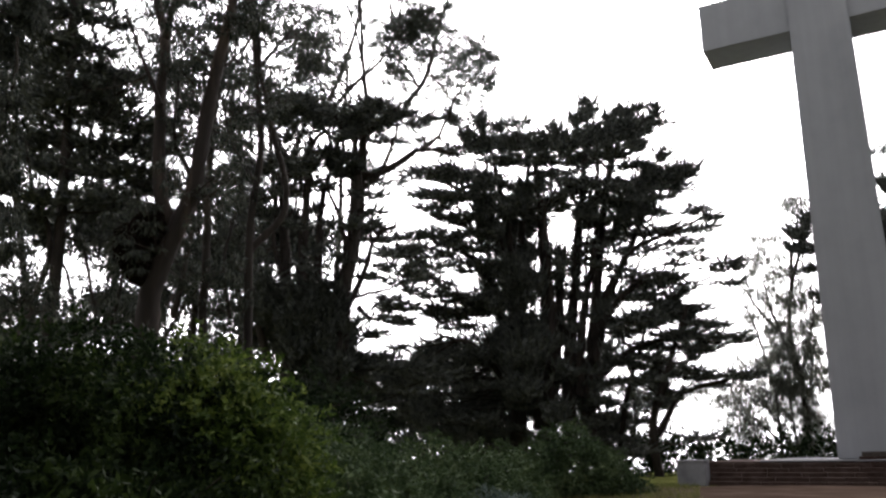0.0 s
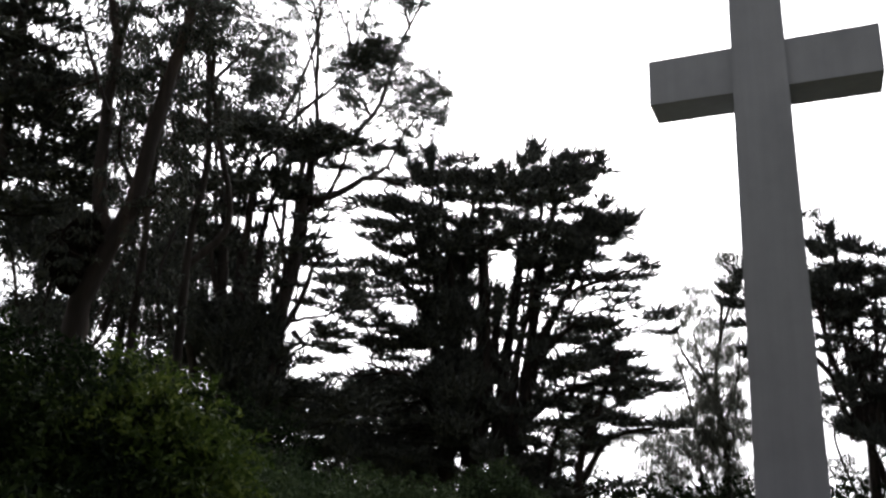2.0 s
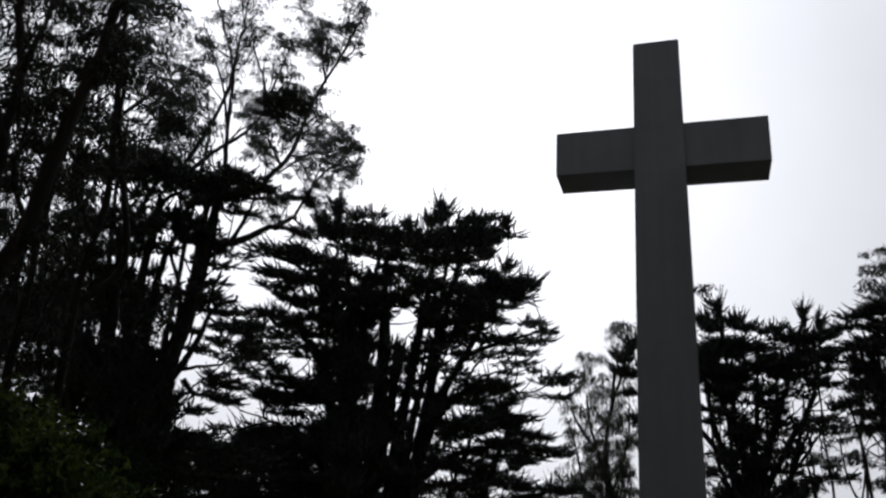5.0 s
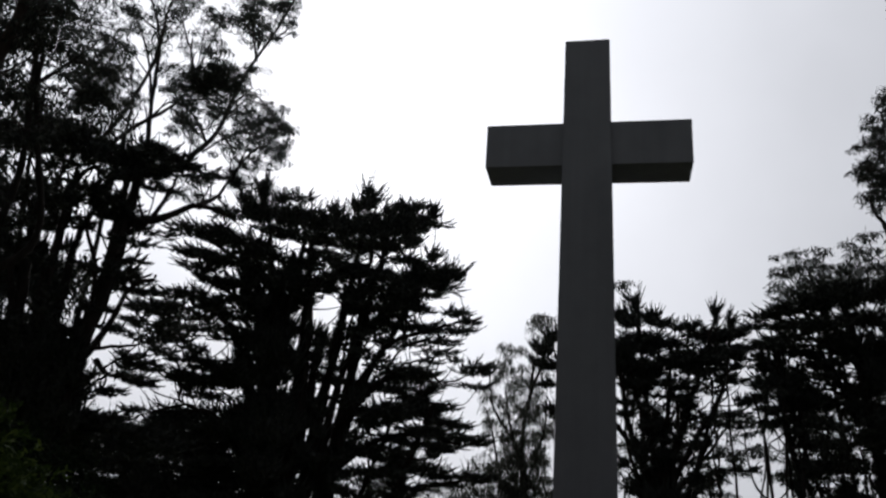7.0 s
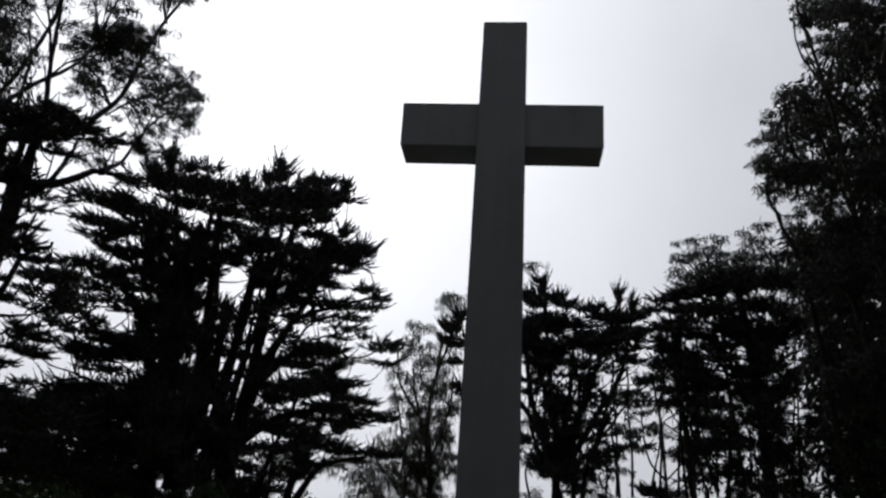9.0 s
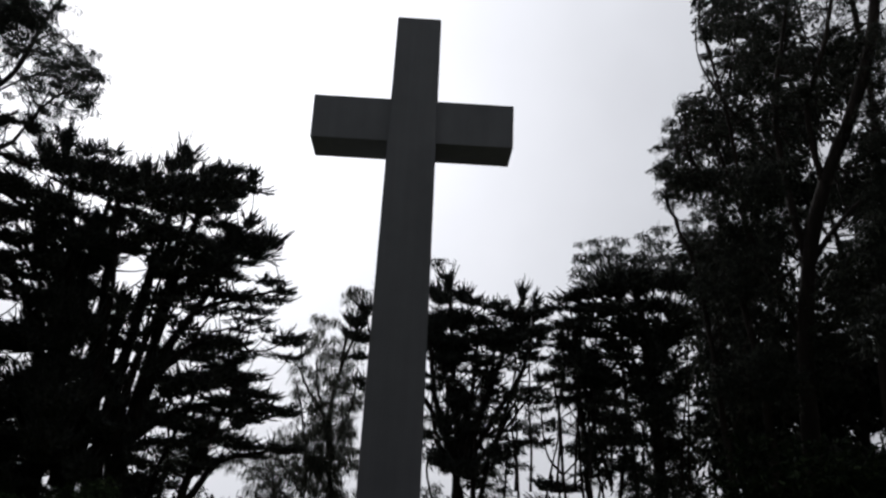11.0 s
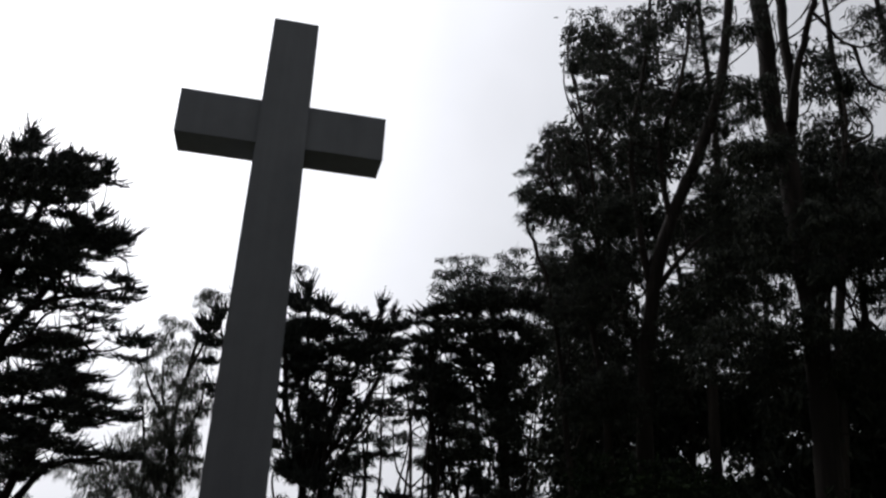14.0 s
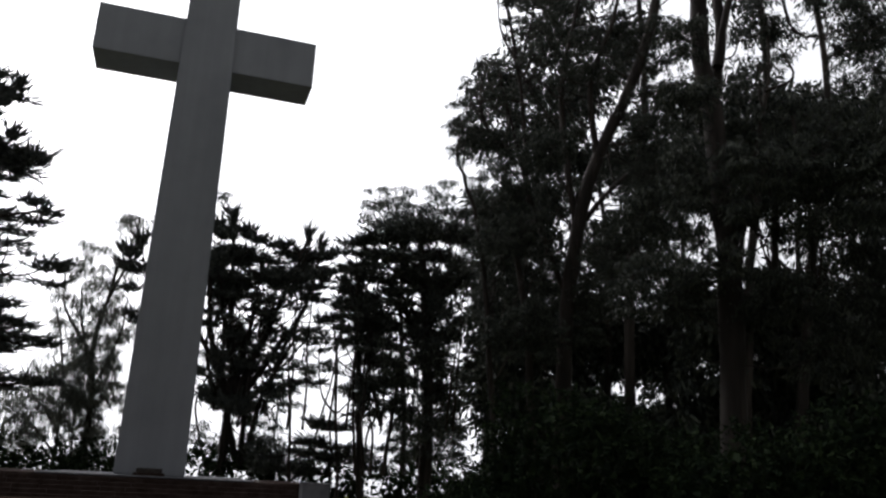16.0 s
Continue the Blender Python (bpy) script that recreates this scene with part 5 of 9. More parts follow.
limb(wood, 0.17, 0.06, (1.7, -0.6, 19.7), (2.8, 0.0, 20.7), (3.8, 0.6, 21.8))
limb(wood, 0.17, 0.06, (-2.2, 0.4, 17.4), (-2.8, 0.4, 19.4), (-3.7, 0.4, 20.7))
grow(wood)
wood = start_tree("eucalyptus_tree", "tall open eucalyptus with airy drooping leaf clusters", (-3.4, 51.9), 3.7, 'eucalyptus', "trees round the clearing", 0.75, fan=50)
limb(wood, 0.30, 0.20, (-4.5, 0.0, -0.3), (-4.5, 0.0, 4.6), (-3.7, 0.0, 9.5), (-2.6, 0.0, 15.8), (-2.5, 0.0, 20.5), (-2.2, 0.0, 24.7))
limb(wood, 0.18, 0.05, (-1.6, -0.0, 24.2), (-1.9, -0.2, 27.0), (-2.2, -0.4, 32.1), (-2.0, -0.6, 36.6), (-2.1, -0.8, 39.8))
limb(wood, 0.18, 0.05, (-4.6, 0.0, 24.1), (-3.4, 0.4, 27.5), (-2.3, 0.8, 32.4), (-3.4, 1.3, 36.7), (-4.6, 1.7, 40.1))
limb(wood, 0.18, 0.05, (-4.4, -0.0, 23.7), (-2.8, -0.0, 25.9), (-0.5, -0.0, 28.4), (0.3, -0.0, 31.0), (-1.2, -0.0, 34.8))
limb(wood, 0.20, 0.05, (0.9, -0.0, 24.6), (2.4, -0.1, 26.9), (3.4, -0.1, 31.0), (4.5, -0.2, 34.0), (6.1, -0.2, 38.6), (6.5, -0.3, 41.2))
limb(wood, 0.12, 0.05, (0.5, -0.0, 29.7), (0.7, -0.3, 32.2), (1.5, -0.6, 35.4))
limb(wood, 0.11, 0.04, (4.2, 0.0, 33.1), (3.6, 0.8, 36.4), (3.5, 1.7, 39.4))
limb(wood, 0.12, 0.05, (1.9, -0.0, 26.0), (0.7, -0.0, 27.9), (-0.5, -0.0, 28.6))
limb(wood, 0.12, 0.04, (3.2, -0.0, 22.4), (4.5, -0.4, 25.4), (6.2, -0.7, 27.2))
limb(wood, 0.07, 0.04, (2.3, -0.0, 28.0), (4.1, -0.0, 30.4), (6.1, -0.1, 29.3))
limb(wood, 0.07, 0.04, (2.9, -0.0, 29.8), (1.9, -0.7, 31.5), (0.0, -1.3, 30.4))
limb(wood, 0.07, 0.04, (-3.6, 0.0, 25.0), (-5.8, 0.2, 27.8), (-6.9, 0.4, 30.8))
limb(wood, 0.07, 0.04, (-1.9, -0.0, 26.9), (-0.9, -0.1, 28.3), (0.6, -0.2, 28.9))
limb(wood, 0.07, 0.04, (1.7, -0.0, 25.3), (3.8, -0.4, 27.1), (6.6, -0.7, 26.9))
limb(wood, 0.07, 0.04, (-2.6, 0.0, 33.5), (-3.8, 0.5, 34.5), (-4.9, 1.0, 36.5))
limb(wood, 0.11, 0.04, (-1.9, 0.0, 27.5), (-2.8, 0.6, 31.6), (-4.4, 1.1, 35.4))
limb(wood, 0.11, 0.04, (3.9, -0.0, 23.7), (4.3, -1.7, 25.2))
tier(wood, (4.9, 0.2, 27.4, 1.52, 1.10, 0.69), (6.1, -1.3, 27.5, 1.03, 1.07, 0.74), (3.6, 2.5, 29.9, 1.31, 0.69, 0.56), (2.1, 1.6, 31.3, 1.69, 1.06, 1.15), (0.0, -1.5, 30.1, 1.38, 0.48, 0.94), (2.3, -1.4, 30.6, 1.30, 0.76, 0.99), (1.0, -2.0, 27.4, 1.51, 0.68, 0.87), (4.8, 2.8, 26.0, 1.32, 0.87, 0.36))
tier(wood, (3.4, -1.2, 36.4, 1.30, 0.69, 1.15), (5.6, 0.6, 38.4, 0.87, 0.72, 0.99), (4.4, -0.1, 35.9, 1.09, 0.78, 0.73), (1.3, 0.8, 36.6, 1.20, 0.56, 0.99), (-1.0, 0.6, 36.7, 1.08, 0.72, 0.61), (-2.0, 1.4, 35.6, 1.46, 1.46, 0.30), (0.5, -2.2, 32.0, 1.50, 1.50, 0.35), (-4.4, 1.5, 35.2, 0.59, 0.33, 1.05))
tier(wood, (-4.5, -1.2, 29.9, 1.18, 1.39, 0.36), (-4.3, 0.2, 31.6, 0.86, 0.86, 0.53), (-3.3, -1.0, 35.7, 1.40, 1.40, 0.36), (-5.9, -1.2, 26.3, 0.56, 0.98, 1.31), (-3.5, 0.2, 28.2, 1.43, 1.43, 0.17), (0.0, -0.2, 27.3, 1.06, 0.50, 0.60), (7.0, -0.8, 26.6, 0.50, 0.65, 0.46), (1.7, 1.4, 39.8, 2.01, 0.80, 0.57))
tier(wood, (-5.9, 0.5, 28.4, 1.80, 1.80, 0.36), (-3.8, -2.7, 24.6, 1.49, 1.35, 0.30), (-5.7, -1.4, 31.2, 1.73, 1.39, 0.39), (0.1, -0.3, 29.7, 1.95, 1.33, 0.78), (4.3, 2.4, 30.8, 1.64, 1.43, 0.56), (6.2, 2.3, 29.6, 1.18, 1.14, 0.64), (2.0, 0.3, 31.6, 1.34, 1.02, 0.87), (-0.0, -2.8, 25.8, 1.35, 1.01, 0.53))
tier(wood, (6.5, 1.6, 26.7, 0.77, 1.13, 0.46), (4.3, -0.4, 25.5, 1.24, 0.98, 0.36), (-2.1, 0.4, 32.9, 1.08, 1.08, 0.36), (-3.9, 1.2, 34.9, 1.82, 1.09, 0.44), (3.8, 0.8, 35.9, 1.43, 1.19, 0.64), (0.7, -0.1, 23.1, 1.56, 1.56, 0.50), (5.1, 2.4, 24.6, 0.99, 0.86, 0.36), (-4.5, -0.7, 27.6, 1.06, 1.76, 0.39))
tier(wood, (-1.7, -0.6, 38.6, 2.11, 1.06, 0.44), (6.0, 2.0, 41.7, 1.22, 0.81, 0.87), (2.7, -1.8, 25.7, 1.89, 1.13, 0.35))
tier(wood, (2.3, -1.6, 29.7, 1.43, 0.83, 0.67), (4.4, 1.8, 29.4, 1.21, 0.56, 0.48), (6.0, -1.4, 27.8, 0.86, 0.69, 0.48), (5.8, 1.0, 27.1, 1.00, 0.50, 0.45), (3.5, 1.4, 27.2, 0.87, 0.50, 0.39), (0.5, 1.0, 30.7, 1.09, 0.55, 0.67), (-0.8, -0.8, 28.5, 0.81, 0.40, 0.36), (1.2, -0.6, 35.0, 1.41, 0.43, 0.53))
tier(wood, (3.6, 0.9, 36.7, 0.95, 0.90, 0.60), (5.6, 1.9, 39.5, 1.16, 0.77, 0.76), (-5.2, 0.7, 35.2, 0.60, 0.39, 0.46), (-1.2, 0.2, 36.0, 0.68, 0.50, 0.46), (-1.5, -0.4, 30.7, 0.65, 0.38, 0.36), (-3.0, -0.4, 27.3, 0.76, 0.60, 0.41), (-6.3, 0.9, 27.9, 0.47, 0.74, 0.55), (3.4, -0.3, 31.7, 1.25, 0.63, 0.60))
tier(wood, (1.6, 0.1, 28.3, 1.07, 0.54, 0.60), (7.3, 0.5, 28.6, 0.42, 0.55, 0.45), (6.3, 0.5, 37.4, 0.46, 0.66, 0.60))
grow(wood)
wood = start_tree("eucalyptus_tree", "tall leaning eucalyptus with peeling tan bark and a bulging burl", (-10.3, 28.2), 20.2, 'peeling', "trees round the clearing", 0.85)
limb(wood, 0.47, 0.14, (-0.0, -0.0, -0.3), (-0.0, -0.0, 5.9), (0.1, -0.1, 7.5), (0.7, -0.2, 9.4), (1.3, -0.2, 11.3), (1.5, -0.3, 13.5), (1.8, -0.4, 15.8), (2.2, -0.5, 18.4), (2.4, -0.5, 21.3), (2.7, -0.6, 25.0))
limb(wood, 0.29, 0.12, (0.7, 0.0, 9.5), (0.1, 0.2, 11.1), (-0.1, 0.4, 14.4), (-0.1, 0.6, 17.3), (-0.8, 0.8, 20.2), (-1.3, 1.0, 23.8))
limb(wood, 0.16, 0.05, (-0.1, -0.0, 17.0), (0.1, -0.7, 18.1), (0.5, -1.3, 20.7))
limb(wood, 0.14, 0.04, (2.2, 0.0, 18.6), (3.0, 0.5, 21.4), (4.3, 1.0, 24.4))
limb(wood, 0.10, 0.04, (-0.1, 0.0, 14.3), (-0.9, 0.3, 16.3), (-1.6, 0.6, 18.2))
limb(wood, 0.09, 0.03, (1.5, -0.0, 13.6), (1.9, -0.1, 15.7), (3.1, -0.2, 17.5))
limb(wood, 0.08, 0.03, (-1.0, -0.0, 19.7), (-2.1, -0.6, 21.2))
limb(wood, 0.19, 0.06, (-0.8, 0.0, 19.7), (-0.2, 0.4, 22.6), (-0.1, 0.8, 25.6))
limb(wood, 0.12, 0.04, (1.3, 0.0, 11.4), (0.5, 0.6, 13.3), (0.5, 1.2, 15.8))
tier(wood, (0.4, -1.8, 16.2, 0.92, 0.92, 0.39), (0.9, -0.1, 15.3, 0.85, 0.97, 0.39), (0.8, 0.2, 13.4, 0.79, 0.99, 0.31), (1.8, -0.0, 17.4, 0.78, 1.17, 0.51), (2.8, -0.8, 17.6, 0.95, 0.95, 0.51), (3.7, -1.7, 17.7, 0.81, 0.73, 0.44), (2.4, 0.4, 15.5, 0.71, 0.99, 0.28), (-0.7, 1.6, 18.7, 0.83, 0.83, 0.36))
tier(wood, (0.6, -2.2, 18.3, 1.27, 0.90, 0.59), (2.4, -1.3, 19.6, 1.30, 0.93, 0.59), (4.5, 1.6, 21.8, 1.23, 1.03, 0.44), (-1.3, 1.5, 21.0, 1.43, 1.03, 0.44), (0.9, 0.8, 22.9, 1.80, 1.21, 0.59), (3.2, -2.4, 21.5, 1.43, 0.90, 0.51), (-1.3, 1.1, 23.6, 1.62, 1.22, 0.51), (2.0, 2.4, 27.4, 2.32, 1.26, 0.51))
tier(wood, (-0.4, 4.0, 18.0, 1.33, 1.33, 0.51), (1.1, 2.5, 19.9, 1.27, 1.05, 0.51), (0.9, 3.8, 15.2, 1.10, 1.32, 0.39), (-0.3, 3.2, 12.3, 1.08, 1.08, 0.39), (3.2, 2.9, 20.2, 0.94, 1.07, 0.36), (2.6, 2.2, 17.3, 0.84, 1.04, 0.44), (2.4, 3.8, 14.1, 0.88, 1.32, 0.34), (-1.9, 2.6, 15.5, 1.27, 1.27, 0.34))
tier(wood, (1.7, 3.3, 11.4, 1.08, 1.08, 0.34), (3.8, 2.5, 15.5, 0.72, 1.05, 0.28), (0.6, 3.6, 9.4, 1.09, 0.87, 0.47), (-2.0, -1.8, 19.8, 0.92, 1.10, 0.29), (2.7, 0.6, 13.7, 0.60, 1.20, 0.28), (1.9, -0.4, 10.9, 0.77, 1.16, 0.22), (0.7, -1.7, 10.6, 0.47, 0.92, 0.20), (5.4, 0.6, 18.8, 0.67, 0.80, 0.29))
tier(wood, (2.3, -2.3, 11.0, 0.54, 0.72, 0.22))
burl(wood, ((-0.60, 0.05, 8.79, 0.72, 1.00), (-0.14, 0.05, 9.74, 0.55, 0.73), (-0.95, 0.05, 9.01, 0.40, 0.60), (-0.28, 0.05, 7.99, 0.50, 0.60), (0.10, 0.05, 9.04, 0.52, 0.89)))
tier(wood, (-0.9, -0.3, 8.8, 0.47, 0.66, 0.60), (-0.3, -0.6, 9.9, 0.47, 0.38, 0.50), (-0.5, -0.6, 8.2, 0.57, 0.47, 0.55), (-1.2, 0.2, 9.2, 0.33, 0.43, 0.50), (0.0, -0.6, 9.1, 0.38, 0.47, 0.40), (-0.7, 0.3, 10.3, 0.43, 0.33, 0.40))
grow(wood)
wood = start_tree("eucalyptus_tree", "slender dark eucalyptus with several upright stems", (-8.4, 35.0), 13.5, 'eucalyptus', "trees round the clearing")
limb(wood, 0.23, 0.10, (-0.0, -0.0, -0.3), (-0.0, -0.0, 5.9), (-0.1, -0.1, 9.4), (-0.1, -0.2, 11.9), (0.2, -0.3, 15.3), (-0.2, -0.4, 18.8), (-0.5, -0.5, 22.2), (-1.0, -0.5, 26.2))
limb(wood, 0.22, 0.09, (-1.7, -0.0, -0.3), (-1.9, -0.0, 6.9), (-1.9, -0.0, 10.0), (-2.0, -0.1, 13.3), (-1.9, -0.1, 16.5), (-1.5, -0.1, 20.5), (-1.4, -0.2, 24.0))
limb(wood, 0.19, 0.09, (-0.1, -0.0, 10.4), (1.4, -0.1, 12.5), (0.7, -0.3, 15.9), (0.0, -0.4, 18.8), (-0.2, -0.6, 21.5))
limb(wood, 0.15, 0.06, (-3.1, -0.0, 7.3), (-2.6, -0.3, 10.7), (-2.4, -0.6, 12.9))
limb(wood, 0.11, 0.04, (-0.2, 0.0, 19.0), (1.1, 0.1, 20.9), (2.1, 0.1, 22.5))
limb(wood, 0.10, 0.04, (-0.0, 0.0, 13.5), (-1.2, 0.2, 15.6), (-1.6, 0.3, 17.6))
limb(wood, 0.11, 0.05, (-0.8, 0.0, 7.4), (-1.2, 0.3, 9.9), (-0.8, 0.5, 12.0))
tier(wood, (0.4, -0.8, 18.1, 1.02, 0.82, 0.25), (-0.2, -0.2, 21.2, 1.25, 1.05, 0.33), (1.6, -0.4, 19.3, 0.91, 1.04, 0.28), (0.4, 0.2, 24.2, 1.48, 1.05, 0.39), (2.7, -0.0, 21.0, 1.05, 1.05, 0.25), (-1.0, 1.0, 11.6, 0.86, 0.86, 0.28), (-0.1, -0.3, 12.9, 0.83, 0.62, 0.22), (-1.3, -1.0, 9.1, 0.82, 0.82, 0.28))
tier(wood, (-2.6, 0.5, 9.4, 0.85, 1.06, 0.22), (-0.4, -0.8, 8.2, 0.82, 0.61, 0.33), (-0.5, 0.3, 26.9, 1.90, 1.05, 0.39), (-1.7, 0.0, 15.5, 0.63, 1.05, 0.25), (1.2, 0.9, 17.8, 0.65, 0.65, 0.19), (2.7, 0.1, 19.1, 0.63, 0.84, 0.22))
grow(wood)
wood = start_tree("conifer_tree", "tall dark conifer with short level branches", (-14.8, 30.6), 25.8, 'cypress', "trees round the clearing")
limb(wood, 0.30, 0.14, (-0.1, 0.0, -0.3), (-0.1, 0.0, 6.3), (-0.0, 0.0, 9.4), (-0.1, 0.1, 13.5), (-0.3, 0.1, 18.4), (-0.6, 0.2, 24.2))
limb(wood, 0.14, 0.05, (-0.8, -0.0, 6.7), (-0.3, -0.1, 9.5), (-1.1, -0.2, 11.7), (-1.5, -0.3, 13.6))
limb(wood, 0.09, 0.03, (-0.3, 0.0, 17.4), (-1.1, 0.0, 17.9), (-1.6, 0.1, 18.6))
limb(wood, 0.08, 0.03, (-0.2, -0.0, 16.4), (1.1, -0.3, 16.7))
limb(wood, 0.08, 0.03, (-0.1, 0.0, 14.9), (1.6, 0.3, 15.6))
limb(wood, 0.08, 0.03, (-0.1, 0.0, 13.5), (1.5, 0.0, 14.2))
limb(wood, 0.08, 0.03, (-0.1, -0.0, 12.6), (1.8, -0.5, 12.7))
limb(wood, 0.07, 0.02, (-0.2, -0.0, 17.5), (1.0, -0.3, 18.0))
limb(wood, 0.07, 0.02, (-0.1, -0.0, 11.9), (-1.0, -0.2, 12.4))
tier(wood, (-0.4, 0.5, 19.6, 0.95, 0.24, 1.1), (-0.9, -0.7, 17.9, 0.91, 0.21, 0.99), (0.5, 0.5, 18.2, 1.04, 0.19, 0.88), (-1.0, 0.3, 17.4, 1.04, 0.19, 0.99), (1.1, -0.9, 16.5, 1.00, 0.32, 1.21), (-0.1, 0.4, 16.3, 1.41, 0.21, 0.99), (-0.9, -0.9, 15.0, 0.91, 0.23, 1.1), (1.3, -0.8, 15.3, 1.27, 0.23, 1.1))
tier(wood, (-0.2, 0.2, 14.9, 1.41, 0.23, 1.1), (2.0, -0.6, 14.6, 1.15, 0.28, 1.21), (-1.0, 0.8, 14.1, 1.19, 0.29, 1.1), (1.1, -0.0, 13.9, 1.40, 0.28, 1.1), (2.6, -0.4, 13.7, 1.15, 0.32, 1.1), (-0.4, 0.6, 12.7, 1.19, 0.24, 0.99), (1.6, -1.0, 12.5, 1.36, 0.27, 1.1), (2.9, 0.5, 12.5, 1.09, 0.38, 1.1))
tier(wood, (-0.9, -1.0, 11.1, 1.04, 0.32, 0.99), (0.9, -0.7, 11.3, 1.37, 0.27, 0.77), (-0.5, 1.0, 20.9, 1.34, 0.29, 1.1), (0.5, 0.4, 21.6, 1.18, 0.28, 1.1), (-1.4, -0.6, 21.1, 1.14, 0.27, 1.1), (-0.5, -0.8, 22.2, 1.14, 0.32, 1.1), (-0.7, 1.0, 24.7, 0.86, 0.48, 1.1), (-0.8, 0.4, 10.3, 0.94, 0.47, 0.77))
tier(wood, (1.5, 0.7, 10.1, 1.19, 0.71, 0.385), (1.0, -0.8, 19.0, 0.91, 0.23, 0.55), (-2.1, 0.3, 19.1, 0.70, 0.47, 1.32))
grow(wood)
wood = start_tree("eucalyptus_tree", "dense dark broadleaf tree at the edge of the bank", (-13.0, 22.5), 29.9, 'eucalyptus', "trees round the clearing")
limb(wood, 0.27, 0.11, (-0.1, -0.0, -0.3), (-0.1, -0.0, 4.8), (-0.3, -0.1, 8.0), (-0.4, -0.2, 11.3), (-0.6, -0.3, 14.8), (-0.9, -0.3, 18.6))
limb(wood, 0.11, 0.04, (-0.3, -0.0, 9.7), (0.2, -0.3, 11.7), (0.2, -0.6, 13.8))
limb(wood, 0.11, 0.04, (-0.4, -0.0, 11.4), (-1.6, -0.2, 13.5), (-2.4, -0.4, 15.7))
tier(wood, (-0.1, 0.5, 14.2, 0.73, 1.27, 1.8), (0.1, -0.6, 11.2, 0.70, 1.22, 1.6), (0.4, -0.5, 9.1, 0.63, 1.05, 1.1), (0.7, -1.5, 7.0, 0.67, 0.84, 0.8), (1.3, 1.3, 6.1, 0.94, 0.75, 0.8), (-1.0, 0.6, 13.3, 1.09, 1.64, 1.3), (-0.8, 1.2, 10.0, 1.12, 1.68, 1.3), (-1.3, -0.3, 16.1, 1.41, 1.41, 1.2))
tier(wood, (-2.5, 1.4, 13.3, 1.31, 1.88, 1), (-2.7, 0.1, 15.9, 1.43, 1.43, 1), (0.2, 0.4, 16.6, 0.90, 1.08, 1), (-0.3, 0.3, 6.7, 1.08, 1.26, 1), (-2.1, 1.0, 9.3, 1.29, 2.03, 1), (-0.2, -0.4, 18.4, 1.23, 1.05, 0.9), (-1.6, -1.6, 18.2, 1.34, 1.17, 0.9))
grow(wood)
wood = start_tree("sapling", "thin leafy saplings among the trunks on the bank", (-15.6, 36.8), 23.0, 'eucalyptus', "trees round the clearing")
limb(wood, 0.12, 0.05, (-0.1, -0.0, -0.3), (-0.1, -0.0, 6.7), (-0.5, -0.4, 9.2), (-1.2, -0.8, 11.7), (-1.6, -1.1, 13.1))
limb(wood, 0.11, 0.04, (0.4, -0.0, 6.8), (0.8, -0.4, 9.8), (0.2, -0.7, 11.8))
limb(wood, 0.10, 0.04, (-0.8, -0.0, 6.7), (-1.5, -0.6, 9.6), (-2.8, -1.1, 11.4))
limb(wood, 0.10, 0.04, (1.8, 0.0, 6.8), (3.4, 0.5, 9.7), (3.1, 0.9, 11.4))
limb(wood, 0.10, 0.04, (2.8, -0.0, 6.9), (3.9, -0.0, 9.0), (5.6, -0.0, 10.8))
limb(wood, 0.08, 0.03, (0.7, 0.0, 9.9), (1.5, 0.6, 11.7))
limb(wood, 0.08, 0.03, (-2.9, -0.0, -0.3), (-3.2, -0.0, 6.6), (-3.3, -0.6, 9.5), (-3.8, -1.2, 10.8))
tier(wood, (-0.6, -0.1, 10.6, 1.48, 0.98, 0.26), (-2.9, 1.6, 11.0, 1.28, 1.03, 0.33), (1.3, 0.5, 10.1, 1.25, 1.00, 0.33), (3.3, -0.3, 10.3, 1.22, 0.98, 0.29), (-0.2, -0.1, 8.5, 1.72, 0.74, 0.39), (2.1, -1.6, 8.1, 1.42, 0.71, 0.45), (5.1, -1.4, 8.3, 1.43, 0.95, 0.45), (-2.9, -1.4, 8.4, 1.43, 0.95, 0.39))
tier(wood, (6.1, -0.5, 10.8, 1.22, 0.97, 0.26), (-1.5, -0.5, 12.3, 1.22, 0.73, 0.26))
grow(wood)
wood = start_tree("eucalyptus_tree", "wispy eucalyptus behind the monument, haze and backlight put into its pale leaf colour", (25.7, 60.8), -22.9, 'wispy', "trees round the clearing", 0.7)
limb(wood, 0.23, 0.11, (0.4, 0.0, -0.3), (0.4, 0.0, 6.3), (-0.0, 0.3, 10.2), (0.5, 0.5, 13.8), (0.8, 0.8, 16.7))
limb(wood, 0.16, 0.07, (0.4, -0.0, 6.3), (-0.9, -0.4, 10.9), (-1.5, -0.7, 13.9))
limb(wood, 0.14, 0.05, (-1.4, -0.0, -0.3), (-1.5, -0.0, 5.8), (-2.2, -0.3, 9.9), (-3.0, -0.5, 12.5))
limb(wood, 0.14, 0.05, (0.5, -0.0, 13.7), (1.7, -0.2, 17.4), (1.8, -0.5, 20.2))
limb(wood, 0.14, 0.05, (-0.7, -0.0, 10.1), (-2.4, -0.4, 12.6), (-2.7, -0.7, 15.2))
limb(wood, 0.14, 0.05, (0.4, -0.0, 6.7), (1.7, -0.2, 11.1), (1.8, -0.4, 13.7))
limb(wood, 0.11, 0.05, (-0.7, -0.0, 1.4), (-1.9, -0.3, 4.2), (-3.7, -0.6, 6.3))
limb(wood, 0.11, 0.05, (-0.9, -0.0, 1.4), (-3.1, -0.0, 3.9), (-5.4, -0.0, 5.6))
